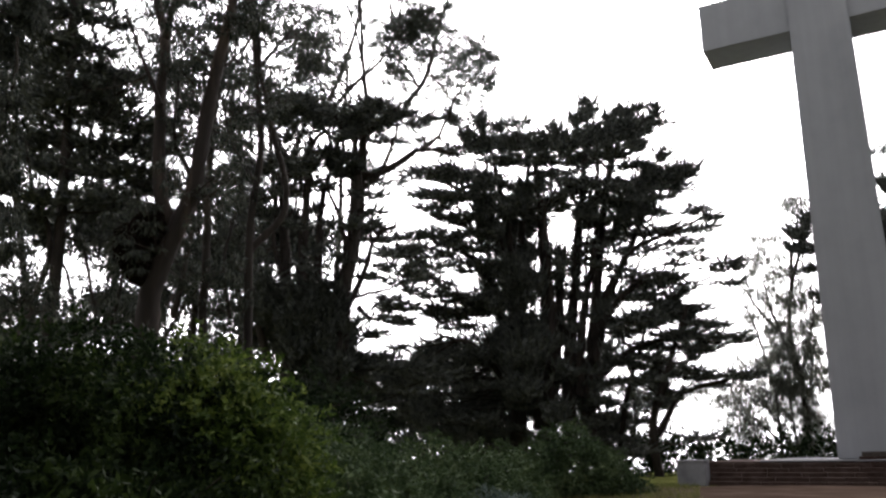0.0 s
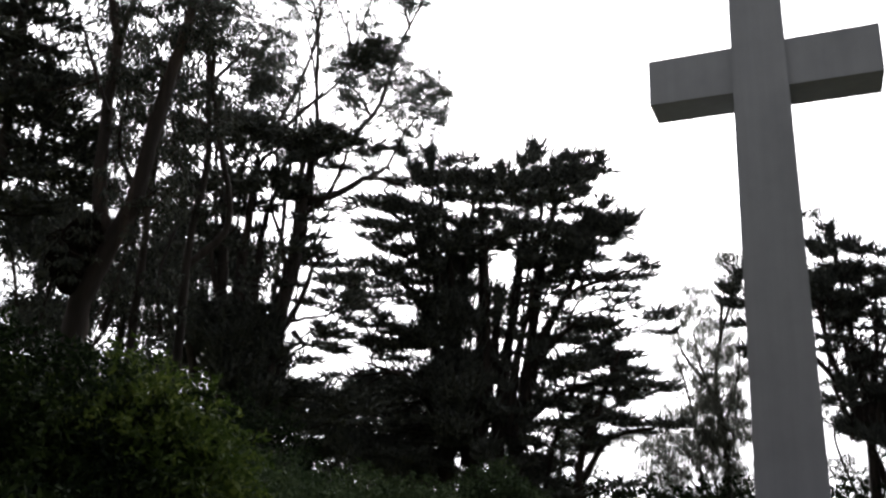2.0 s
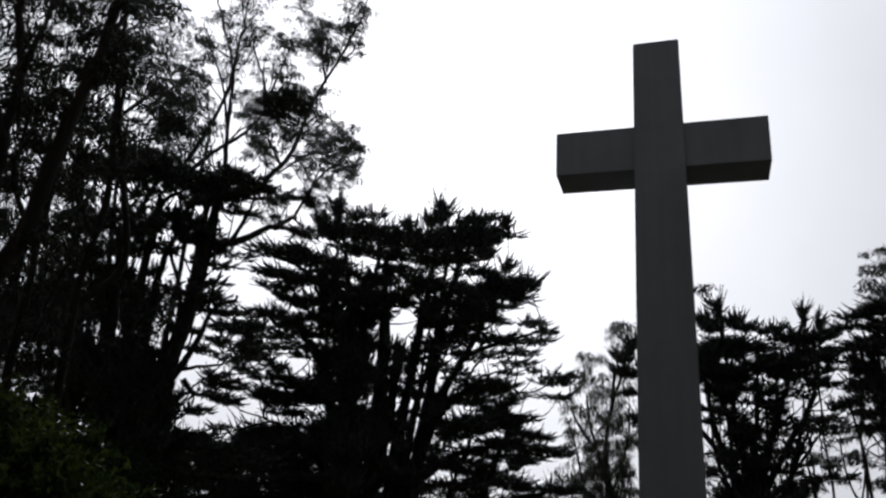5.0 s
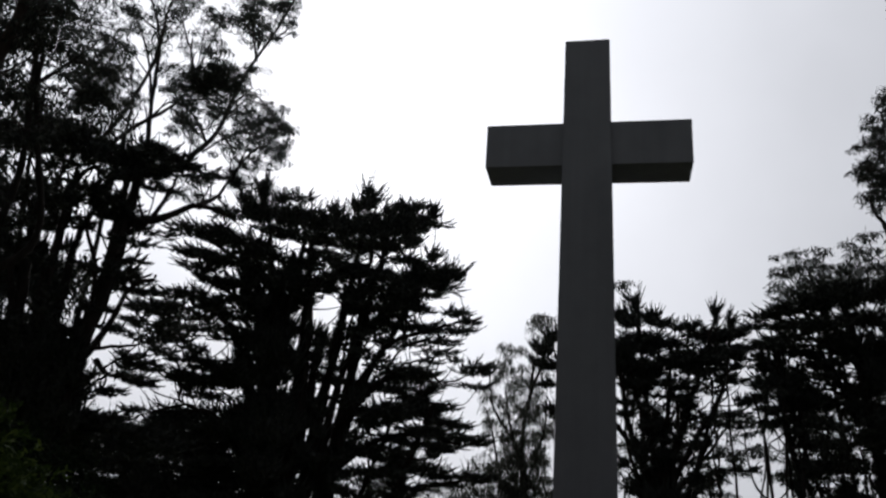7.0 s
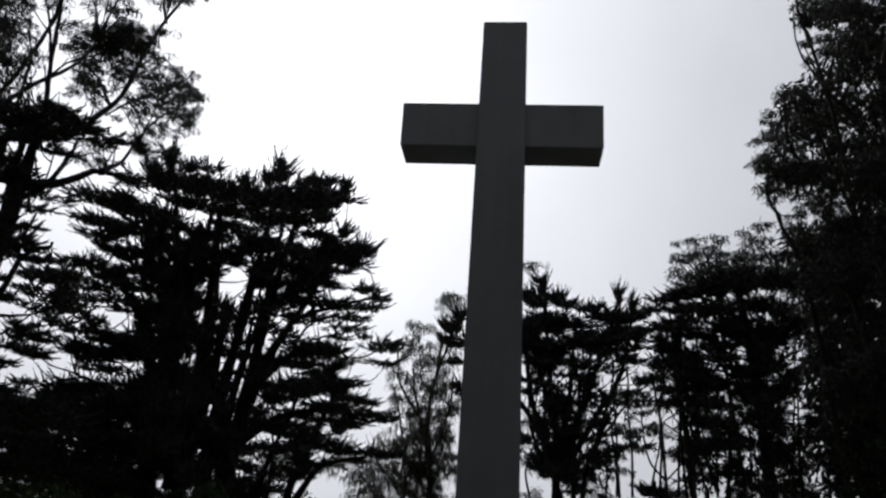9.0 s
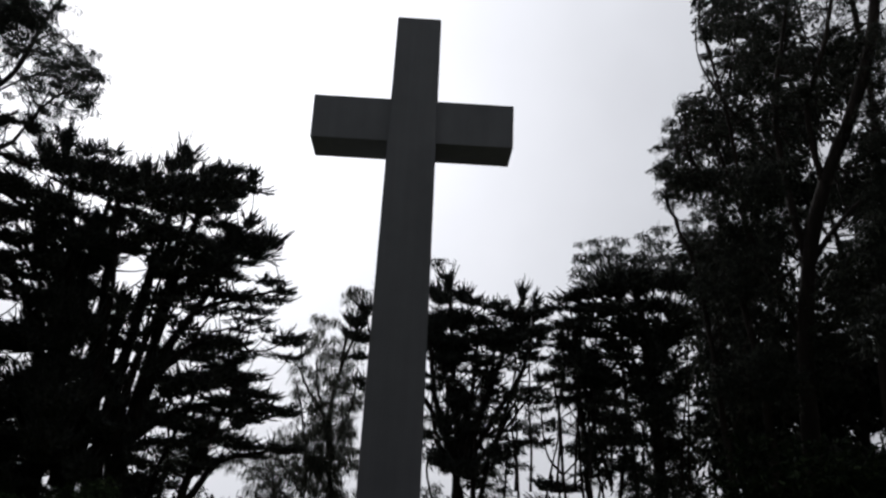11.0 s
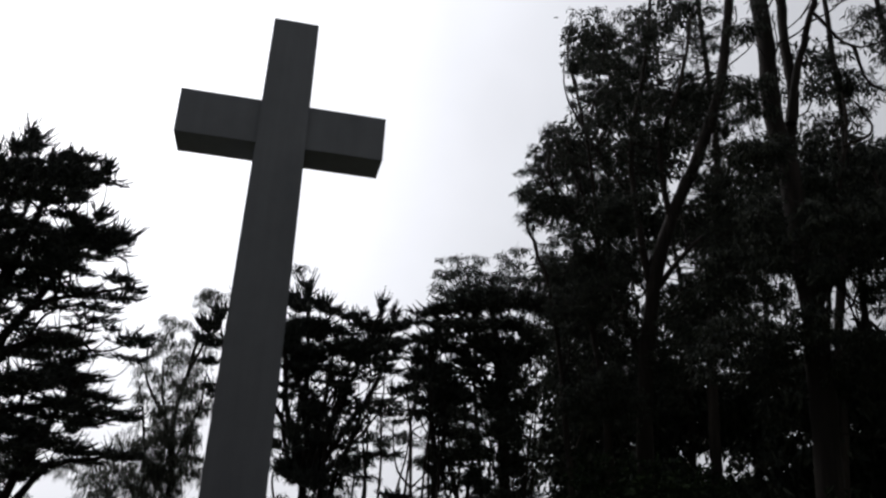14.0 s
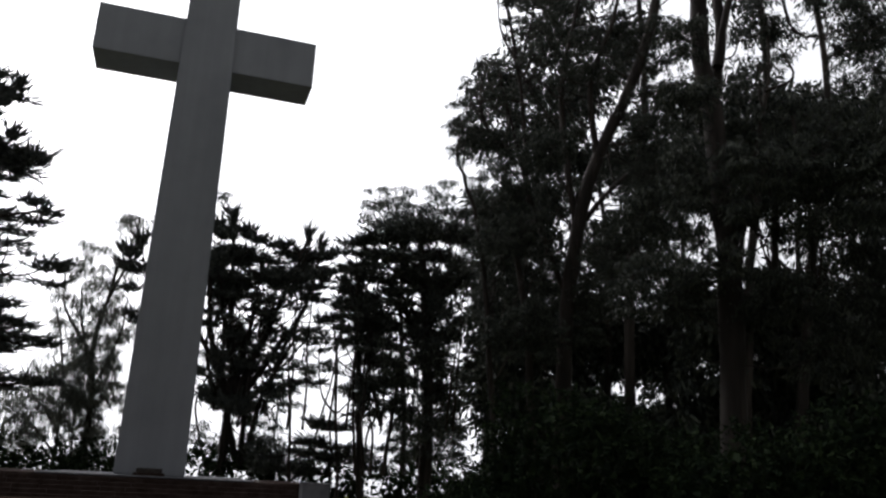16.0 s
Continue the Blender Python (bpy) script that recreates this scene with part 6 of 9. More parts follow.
limb(wood, 0.11, 0.05, (0.0, -0.0, 1.4), (0.8, -0.5, 5.4), (1.6, -1.0, 9.3))
limb(wood, 0.11, 0.05, (-0.3, 0.0, 1.4), (-0.5, 0.4, 5.5), (0.1, 0.9, 9.6))
tier(wood, (-0.6, -0.5, 17.2, 1.53, 0.36, 0.8), (1.6, 1.5, 20.7, 1.20, 0.28, 1), (1.2, 0.7, 19.3, 1.10, 0.91, 0.3), (-2.1, 0.6, 16.0, 1.37, 0.41, 0.6), (-0.9, -0.1, 15.2, 1.81, 0.90, 0.45), (0.4, 1.6, 15.9, 1.39, 1.11, 0.5), (-1.5, -1.3, 13.1, 1.60, 0.97, 0.6), (0.3, 0.6, 13.8, 1.55, 1.19, 0.8))
tier(wood, (-1.0, -0.7, 11.3, 1.79, 1.07, 0.8), (1.0, 0.6, 11.8, 1.64, 1.37, 1.1), (-1.5, 0.8, 9.2, 1.65, 1.37, 0.7), (0.7, -1.2, 9.2, 1.95, 1.33, 1), (-2.0, -1.0, 6.9, 1.96, 1.34, 0.6), (0.6, -1.7, 6.6, 2.20, 1.15, 1), (-2.7, -0.9, 11.6, 0.71, 1.34, 0.25), (-4.1, -1.5, 6.3, 2.21, 1.15, 0.4))
tier(wood, (-6.3, -0.3, 5.8, 2.70, 0.90, 0.5), (1.5, 1.7, 18.8, 0.93, 0.93, 0.4), (-0.2, -0.5, 9.5, 1.17, 1.80, 0.55), (1.1, -0.7, 7.8, 1.07, 2.24, 0.7), (-0.9, -0.1, 7.1, 1.17, 1.81, 0.55), (0.7, -0.8, 4.6, 1.16, 2.24, 0.7), (-2.3, 0.8, 4.7, 1.19, 1.56, 0.35), (-4.1, 0.8, 2.7, 1.19, 1.56, 0.35))
tier(wood, (-3.7, -1.2, 3.4, 2.22, 1.60, 0.8), (-1.4, -0.9, 5.1, 1.78, 1.78, 0.9), (0.6, 0.6, 3.7, 2.01, 1.83, 1.2), (-2.8, 1.5, 1.9, 2.31, 1.11, 0.9), (-4.8, 0.5, 5.3, 1.37, 0.91, 0.5), (1.4, -0.2, 1.4, 2.25, 0.90, 1.6))
grow(wood)
wood = start_tree("cypress_tree", "spiky-topped dark cypress with many fanning stems behind the monument", (31.8, 50.9), -32.0, 'cypress', "trees round the clearing", fill=False, fan=110)
limb(wood, 0.37, 0.12, (-0.3, 0.0, -0.3), (-0.3, 0.0, 5.4), (-0.4, 0.5, 8.4), (-0.8, 0.9, 12.4), (-1.1, 1.4, 15.8), (-1.4, 1.8, 20.2))
limb(wood, 0.29, 0.08, (-0.5, -0.0, 6.8), (-2.0, -0.6, 10.5), (-2.6, -1.3, 14.3), (-3.6, -1.9, 17.0))
limb(wood, 0.31, 0.10, (0.1, -0.0, 6.5), (1.6, -0.6, 10.7), (2.8, -1.1, 14.1), (3.8, -1.7, 17.8))
limb(wood, 0.27, 0.08, (-0.1, 0.0, 6.9), (0.6, 0.5, 11.6), (1.0, 1.1, 16.6))
limb(wood, 0.25, 0.08, (0.3, -0.0, 6.1), (2.7, -0.1, 10.4), (4.4, -0.2, 13.5), (5.0, -0.3, 17.1))
limb(wood, 0.21, 0.06, (-0.3, -0.0, 8.4), (-1.3, -0.9, 12.0), (-2.1, -1.7, 15.0))
limb(wood, 0.25, 0.08, (-0.7, 0.0, 7.2), (-2.8, 0.1, 10.6), (-4.9, 0.1, 12.9), (-7.4, 0.2, 15.8))
limb(wood, 0.23, 0.06, (0.4, 0.0, 6.9), (1.9, 0.9, 12.5), (2.2, 1.9, 16.0))
limb(wood, 0.21, 0.06, (-0.9, 0.0, 5.7), (-2.1, 0.0, 9.0), (-2.5, 0.1, 12.2))
limb(wood, 0.27, 0.10, (0.8, -0.0, 1.6), (-0.8, -0.3, 6.8), (-2.3, -0.6, 11.7))
limb(wood, 0.27, 0.08, (0.9, -0.0, 1.6), (0.9, -0.8, 6.9), (1.3, -1.6, 12.3))
limb(wood, 0.25, 0.08, (1.1, -0.0, 1.6), (2.0, -0.8, 6.9), (3.8, -1.6, 10.9))
limb(wood, 0.19, 0.06, (0.6, 0.0, 5.8), (3.2, 0.8, 9.0), (5.3, 1.5, 12.3))
limb(wood, 0.21, 0.08, (2.1, -0.0, 5.5), (2.8, -0.0, 9.3), (4.0, -0.0, 12.4))
limb(wood, 0.19, 0.06, (-1.3, 0.0, 5.7), (-1.1, 0.8, 10.0), (-1.6, 1.7, 13.3))
tier(wood, (-1.5, -0.3, 19.3, 0.34, 0.98, 1.20), (-1.9, -1.6, 17.9, 1.00, 0.50, 1.30), (-0.4, -0.5, 18.4, 0.63, 0.55, 1.20), (-2.6, -0.9, 18.5, 0.46, 0.46, 1.00), (0.4, -1.6, 17.7, 0.78, 0.33, 1.10), (-1.0, 0.2, 16.9, 1.86, 0.64, 1.40), (-2.6, -1.6, 15.5, 1.23, 0.90, 1.40), (-2.3, 1.1, 14.9, 1.62, 0.55, 1.30))
tier(wood, (1.5, 0.8, 18.1, 0.64, 0.26, 0.90), (2.2, -1.8, 17.4, 0.61, 0.29, 0.90), (3.2, 0.6, 17.5, 1.19, 0.42, 1.30), (4.1, -0.8, 18.4, 0.25, 0.71, 1.20), (5.1, -0.3, 18.1, 0.21, 0.54, 1.10), (4.2, 0.5, 17.3, 1.43, 0.59, 1.40), (5.7, 1.3, 17.8, 0.85, 0.43, 1.20), (4.9, 1.9, 16.6, 1.46, 0.43, 1.20))
tier(wood, (2.8, 1.2, 16.3, 1.44, 0.25, 0.80), (1.0, -1.4, 15.3, 1.55, 0.20, 0.70), (-0.2, 0.2, 15.0, 1.59, 0.33, 0.90), (3.4, -0.8, 14.6, 1.55, 0.16, 0.60), (1.8, -2.4, 13.4, 1.51, 0.20, 0.70), (0.2, 0.3, 13.9, 1.41, 0.25, 0.70), (-1.4, -0.1, 13.4, 1.41, 0.33, 0.80), (3.2, 1.8, 13.7, 1.61, 0.17, 0.50))
tier(wood, (3.9, -0.9, 15.3, 0.73, 0.41, 0.90), (-0.1, 1.7, 10.8, 1.25, 0.92, 1.10), (0.3, 0.1, 8.6, 0.97, 0.71, 0.94), (-1.3, -2.0, 8.7, 0.69, 0.82, 0.77), (1.5, 1.1, 12.0, 1.50, 0.17, 0.40), (2.6, -1.1, 9.3, 0.63, 0.50, 0.51), (-1.7, 0.2, 6.6, 1.02, 0.70, 0.68), (0.3, -2.1, 5.7, 1.28, 0.67, 0.85))
tier(wood, (2.5, -2.4, 6.5, 0.79, 0.49, 0.59), (5.2, 2.1, 8.2, 1.12, 0.13, 0.77), (-7.9, -2.3, 15.6, 0.82, 0.49, 1.10), (-7.4, -1.8, 16.6, 0.54, 0.54, 1.10), (-8.4, -1.7, 14.9, 0.58, 0.33, 0.80), (-7.5, -2.0, 14.5, 0.98, 0.33, 1.00), (-8.1, 1.6, 13.9, 0.78, 0.35, 0.90), (-7.6, 2.5, 11.9, 0.69, 0.56, 0.70))
tier(wood, (-5.3, 0.7, 17.6, 1.64, 0.78, 1.00), (-5.1, -0.5, 14.4, 1.58, 0.92, 1.00), (-5.2, 1.9, 11.5, 1.62, 1.11, 0.80), (1.0, 0.0, 16.7, 1.68, 0.34, 1.00), (2.4, -1.8, 15.0, 1.61, 0.20, 0.70), (5.2, 1.0, 14.2, 0.83, 0.17, 0.60))
tier(wood, (-1.3, 2.2, 8.9, 0.63, 0.17, 0.42), (5.9, 1.2, 11.4, 0.97, 0.15, 0.90), (-0.8, -0.2, 16.1, 0.64, 0.22, 0.50), (-1.4, -2.0, 7.7, 0.71, 0.18, 0.59), (-2.6, 2.3, 12.8, 0.73, 0.15, 0.70), (-2.5, 1.0, 8.1, 0.37, 0.21, 0.42), (1.1, -1.5, 10.0, 0.46, 0.16, 0.42), (2.9, -0.8, 11.0, 0.86, 0.13, 0.50))
tier(wood, (-0.9, 0.7, 5.8, 0.72, 0.19, 0.77), (5.9, 0.9, 15.8, 0.75, 0.22, 0.70), (-0.9, -1.2, 6.1, 0.70, 0.14, 0.59), (5.7, 2.3, 11.2, 0.60, 0.21, 0.70), (-2.6, -0.9, 14.9, 0.83, 0.29, 0.70), (-2.8, -1.2, 15.0, 0.76, 0.21, 0.90), (2.6, 1.7, 10.4, 0.62, 0.12, 0.42), (2.6, -1.7, 7.1, 0.46, 0.18, 0.59))
tier(wood, (-0.7, 0.9, 14.5, 0.97, 0.16, 0.70), (0.5, -1.5, 8.6, 0.61, 0.21, 0.42), (0.8, 0.5, 5.6, 0.74, 0.17, 0.59), (1.5, -1.1, 11.9, 0.54, 0.26, 0.50), (2.1, -0.6, 11.3, 0.63, 0.24, 0.50), (4.7, 2.2, 16.3, 0.58, 0.18, 0.70), (-0.6, -0.2, 11.8, 0.91, 0.23, 0.50), (1.4, -0.3, 13.4, 0.96, 0.21, 0.90))
tier(wood, (1.4, 0.6, 6.1, 0.72, 0.14, 0.42), (0.9, -1.1, 9.7, 0.70, 0.14, 0.77), (2.3, -1.6, 14.3, 0.81, 0.18, 0.50), (5.5, -0.6, 16.0, 0.75, 0.23, 0.90), (0.9, -1.1, 8.6, 0.65, 0.20, 0.42), (-1.7, -1.6, 14.7, 0.46, 0.13, 0.70), (4.3, 2.3, 16.0, 0.50, 0.18, 0.70), (1.8, -2.3, 12.2, 0.67, 0.15, 0.50))
tier(wood, (-1.1, 1.6, 7.0, 0.42, 0.20, 0.42), (2.6, 2.2, 11.0, 0.86, 0.14, 0.50), (0.7, 1.0, 7.0, 0.50, 0.17, 0.77), (-0.6, -2.4, 5.6, 0.56, 0.18, 0.42), (0.6, 0.0, 12.8, 0.93, 0.17, 0.90), (4.0, -2.3, 10.6, 0.70, 0.20, 0.50), (1.7, 0.5, 8.3, 0.76, 0.14, 0.77), (2.7, 1.0, 8.2, 0.41, 0.18, 0.59))
tier(wood, (5.5, -1.3, 12.2, 0.57, 0.28, 0.50), (2.5, -2.5, 7.3, 0.72, 0.15, 0.42), (3.1, 0.2, 8.7, 0.54, 0.16, 0.59), (-2.2, -2.0, 15.4, 0.78, 0.13, 0.70), (3.4, -1.0, 11.1, 0.53, 0.18, 0.70), (-0.7, -0.2, 6.3, 0.61, 0.10, 0.42), (1.6, 2.0, 8.7, 0.74, 0.20, 0.77), (2.7, -0.6, 9.4, 0.64, 0.18, 0.77))
tier(wood, (-0.5, -1.8, 10.6, 0.67, 0.17, 0.70), (6.0, 1.5, 16.6, 0.61, 0.18, 0.70), (3.6, 1.6, 15.6, 0.53, 0.22, 0.90))
tier(wood, (-0.9, -2.2, 14.6, 0.90, 0.26, 0.90), (5.2, -1.2, 15.7, 0.99, 0.32, 0.90), (1.7, 2.5, 16.5, 0.86, 0.24, 0.90), (4.2, -1.9, 13.7, 0.71, 0.28, 0.90), (-0.4, 0.7, 14.6, 0.70, 0.21, 0.90), (-1.9, 1.8, 15.6, 0.91, 0.34, 0.90), (-0.7, -0.2, 14.4, 0.89, 0.24, 0.90), (3.2, -2.0, 15.2, 0.71, 0.29, 0.90))
tier(wood, (-1.6, -0.5, 13.7, 0.61, 0.24, 0.90), (3.7, 1.6, 16.4, 0.65, 0.34, 0.90), (-1.3, -0.4, 13.8, 1.14, 0.27, 0.90), (4.8, 1.6, 15.3, 1.12, 0.31, 0.90), (3.1, -1.7, 14.2, 0.60, 0.30, 0.90), (-0.3, -0.5, 16.0, 0.77, 0.22, 0.90), (0.8, -0.8, 15.0, 1.10, 0.30, 0.90), (-0.9, -1.9, 13.4, 0.88, 0.27, 0.90))
tier(wood, (4.7, 1.3, 14.6, 0.65, 0.27, 0.90), (-1.6, -0.6, 13.4, 0.81, 0.24, 0.90), (-1.3, 2.2, 13.3, 0.81, 0.28, 0.90), (-2.3, -2.3, 11.1, 0.57, 0.25, 0.90), (1.9, -0.0, 12.1, 0.59, 0.20, 0.90), (-1.8, -2.3, 11.8, 0.77, 0.18, 0.90), (-0.9, -0.7, 15.0, 0.61, 0.23, 0.90), (1.4, 2.4, 13.1, 0.56, 0.28, 0.90))
tier(wood, (5.9, -1.9, 12.3, 0.88, 0.26, 0.90), (-1.8, 2.4, 14.0, 0.57, 0.27, 0.90), (2.3, 2.0, 15.6, 0.78, 0.27, 0.90), (2.4, 0.9, 15.3, 1.06, 0.18, 0.90), (4.7, -2.2, 11.3, 0.88, 0.27, 0.90), (2.1, -0.1, 14.7, 0.77, 0.26, 0.90))
grow(wood)
wood = start_tree("cypress_tree", "dark spreading cypress with a level crown", (38.3, 38.1), -45.2, 'cypress', "trees round the clearing", fill=False, fan=110)
limb(wood, 0.48, 0.22, (0.0, -0.0, -0.3), (0.0, -0.0, 4.6), (-0.2, -0.2, 8.4), (-0.5, -0.5, 12.0), (-0.8, -0.7, 15.0), (-1.3, -0.9, 18.0))
limb(wood, 0.19, 0.06, (-0.6, 0.0, 13.6), (-2.6, 0.0, 15.0), (-4.3, 0.1, 16.5))
limb(wood, 0.19, 0.06, (-0.5, -0.0, 12.8), (0.8, -0.4, 14.4), (1.7, -0.8, 15.8))
limb(wood, 0.15, 0.06, (-0.4, 0.0, 10.6), (-2.1, 0.2, 12.1), (-3.6, 0.5, 12.4))
limb(wood, 0.15, 0.06, (-0.4, -0.0, 11.7), (1.2, -0.1, 12.9), (2.3, -0.1, 13.4))
limb(wood, 0.17, 0.06, (-0.8, 0.0, 15.1), (-3.2, 0.5, 17.1), (-6.0, 1.0, 17.3))
limb(wood, 0.13, 0.06, (-0.5, 0.0, 11.4), (-2.2, 0.3, 13.6), (-3.4, 0.7, 14.2))
limb(wood, 0.26, 0.11, (-4.0, -0.0, -0.3), (-4.4, -0.0, 4.4), (-4.7, -0.3, 8.2), (-5.1, -0.6, 11.3), (-5.2, -0.9, 14.7))
limb(wood, 0.17, 0.07, (-3.0, -0.0, 4.8), (-4.1, -0.2, 8.9), (-4.1, -0.4, 11.8))
tier(wood, (-5.7, -0.7, 16.8, 1.04, 0.22, 1.20), (-6.3, -1.2, 16.0, 0.66, 0.18, 0.90), (-4.3, -0.9, 17.1, 1.25, 0.44, 1.40), (-2.7, -0.6, 17.5, 1.39, 0.66, 1.50), (-1.0, -1.6, 17.5, 1.57, 0.78, 1.50), (1.1, 0.6, 18.2, 1.39, 0.80, 1.50), (2.5, 1.8, 18.3, 1.04, 0.81, 1.30), (-0.0, 0.4, 16.5, 1.60, 0.51, 1.40))
tier(wood, (-2.4, -2.5, 15.5, 1.54, 0.49, 1.40), (-4.6, 0.9, 16.5, 1.28, 0.45, 1.30), (-5.1, -2.4, 14.5, 1.20, 0.28, 1.20), (-3.9, -0.1, 14.6, 1.39, 0.44, 1.30), (-5.9, 1.8, 14.0, 1.07, 0.38, 1.20), (-6.2, 0.9, 12.7, 1.04, 0.37, 1.20), (-4.9, 2.0, 13.3, 1.43, 0.68, 1.30), (-4.1, 1.3, 12.0, 1.40, 0.59, 1.20))
tier(wood, (-5.4, -1.1, 10.8, 0.94, 0.27, 0.94), (-1.5, -1.8, 14.5, 1.12, 0.21, 0.80), (-2.6, -0.2, 13.7, 1.01, 0.18, 0.70), (-1.6, 0.9, 12.6, 1.01, 0.22, 0.60), (0.1, -1.3, 13.2, 0.55, 0.90, 0.90), (1.5, -0.8, 15.4, 0.98, 0.45, 1.10), (-3.8, 1.2, 10.5, 1.25, 0.43, 1.10), (-2.1, -0.8, 9.8, 1.03, 0.27, 0.85))
tier(wood, (-3.5, 0.5, 9.0, 1.33, 0.47, 1.10), (-1.1, 0.2, 10.7, 0.44, 0.49, 0.68), (1.3, 2.1, 11.4, 0.90, 0.44, 0.85), (-2.8, -2.4, 7.3, 1.09, 0.44, 1.02), (-1.9, -1.6, 5.8, 1.08, 0.44, 0.85), (0.2, 1.4, 9.5, 0.61, 0.61, 0.77), (0.3, 0.8, 7.4, 0.86, 0.70, 0.85), (-4.4, -2.0, 6.3, 0.42, 0.68, 0.68))
tier(wood, (-1.3, 1.1, 15.3, 0.46, 0.22, 0.90), (-4.1, -2.4, 9.3, 0.57, 0.19, 0.59), (2.1, 0.4, 15.3, 0.65, 0.16, 0.90), (2.7, 2.1, 9.2, 0.34, 0.18, 0.77), (-0.9, -1.4, 9.0, 0.44, 0.21, 0.59), (-5.3, 2.4, 14.6, 0.54, 0.28, 0.50), (2.2, 1.3, 15.0, 0.39, 0.24, 0.90), (1.3, -1.3, 11.5, 0.51, 0.16, 0.90))
tier(wood, (-1.9, -1.9, 8.4, 0.50, 0.12, 0.42), (-4.2, -2.4, 11.4, 0.37, 0.13, 0.42), (0.3, -1.4, 9.9, 0.29, 0.21, 0.42), (-1.9, -0.6, 8.1, 0.49, 0.20, 0.77), (-1.7, -1.6, 13.5, 0.76, 0.28, 0.70), (0.0, 0.8, 13.4, 0.75, 0.31, 0.90), (-0.6, 0.8, 14.5, 0.52, 0.18, 0.70), (1.9, -1.4, 7.4, 0.26, 0.15, 0.77))
tier(wood, (-3.8, -1.7, 14.9, 0.54, 0.28, 0.50), (2.8, 2.0, 10.2, 0.57, 0.21, 0.59), (-0.8, -0.6, 11.8, 0.68, 0.29, 0.90), (-5.4, 2.1, 15.9, 0.61, 0.27, 0.50), (2.5, 1.3, 8.3, 0.55, 0.13, 0.77), (-1.8, 0.1, 6.6, 0.46, 0.12, 0.42), (-0.4, -2.3, 9.0, 0.43, 0.16, 0.42), (-0.3, 1.1, 13.1, 0.58, 0.21, 0.70))
tier(wood, (-1.8, 1.3, 15.4, 0.82, 0.19, 0.70), (-1.2, -1.7, 7.3, 0.53, 0.20, 0.42), (-2.9, -1.9, 11.1, 0.27, 0.20, 0.77), (-3.9, -0.1, 7.1, 0.44, 0.17, 0.77), (-1.4, -2.1, 7.6, 0.50, 0.11, 0.42), (-1.8, -0.9, 10.6, 0.42, 0.20, 0.77), (0.5, -1.6, 14.3, 0.47, 0.16, 0.90), (-4.4, 0.4, 7.6, 0.58, 0.24, 0.42))
tier(wood, (-0.8, 0.8, 12.2, 0.78, 0.28, 0.50), (-0.3, 1.9, 14.4, 0.80, 0.20, 0.90), (-0.8, -1.0, 8.8, 0.45, 0.12, 0.77), (-1.6, 1.3, 15.5, 0.84, 0.32, 0.90), (-3.0, 2.3, 14.0, 0.45, 0.16, 0.90), (1.5, 0.3, 14.9, 0.73, 0.25, 0.90), (-0.9, -1.1, 10.8, 0.45, 0.23, 0.59), (-2.1, -2.5, 14.7, 0.81, 0.16, 0.70))
tier(wood, (0.5, -0.5, 9.0, 0.44, 0.17, 0.42), (-2.3, 1.5, 13.4, 0.81, 0.31, 0.50), (0.5, 1.9, 6.7, 0.56, 0.16, 0.42), (-3.4, -0.2, 12.1, 0.47, 0.15, 0.50), (-4.7, 2.0, 16.0, 0.47, 0.18, 0.90), (-5.8, 1.9, 10.3, 0.34, 0.17, 0.42), (-1.2, -1.2, 14.3, 0.47, 0.25, 0.50), (-4.2, -0.8, 10.9, 0.58, 0.24, 0.77))
tier(wood, (0.0, 0.1, 15.4, 0.51, 0.20, 0.90), (-3.4, 0.8, 7.6, 0.29, 0.18, 0.59), (0.7, 0.7, 9.7, 0.34, 0.23, 0.42), (0.9, -1.5, 12.5, 0.57, 0.18, 0.50), (-3.7, -1.7, 11.4, 0.46, 0.15, 0.59), (-5.9, -2.0, 12.2, 0.40, 0.20, 0.50), (0.8, 1.5, 14.2, 0.52, 0.17, 0.90), (-0.4, -1.7, 6.3, 0.27, 0.20, 0.59))
tier(wood, (-1.5, 2.3, 15.0, 0.89, 0.19, 0.70), (0.5, -2.3, 14.4, 0.64, 0.24, 0.70), (-2.4, 1.4, 13.8, 0.39, 0.19, 0.70), (1.1, 1.0, 6.1, 0.36, 0.16, 0.59), (-2.9, 0.0, 14.1, 0.55, 0.31, 0.90), (0.5, -2.3, 8.4, 0.60, 0.21, 0.42), (0.3, -2.4, 11.9, 0.60, 0.27, 0.50))
tier(wood, (-0.7, 1.4, 14.8, 0.69, 0.23, 0.90), (0.2, -2.3, 10.0, 0.75, 0.23, 0.77), (-1.8, 2.1, 15.2, 0.81, 0.34, 0.90), (-0.2, 0.4, 14.9, 0.51, 0.23, 0.90), (1.2, 0.3, 14.4, 0.72, 0.28, 0.90), (0.9, 0.9, 14.4, 0.65, 0.33, 0.90), (-5.8, -2.2, 13.7, 0.51, 0.35, 0.90), (-4.6, -2.4, 12.0, 0.70, 0.34, 0.90))
tier(wood, (-0.7, 1.1, 12.1, 0.78, 0.25, 0.90), (0.5, 0.4, 14.5, 0.86, 0.26, 0.90), (-4.4, 0.7, 12.8, 0.63, 0.31, 0.90), (-6.3, 1.6, 15.4, 0.62, 0.24, 0.90), (0.6, -1.1, 12.1, 0.85, 0.31, 0.90), (-5.3, -1.7, 9.9, 0.55, 0.21, 0.77), (-2.7, 2.3, 11.9, 0.98, 0.25, 0.90), (0.3, -2.2, 12.3, 0.61, 0.32, 0.90))
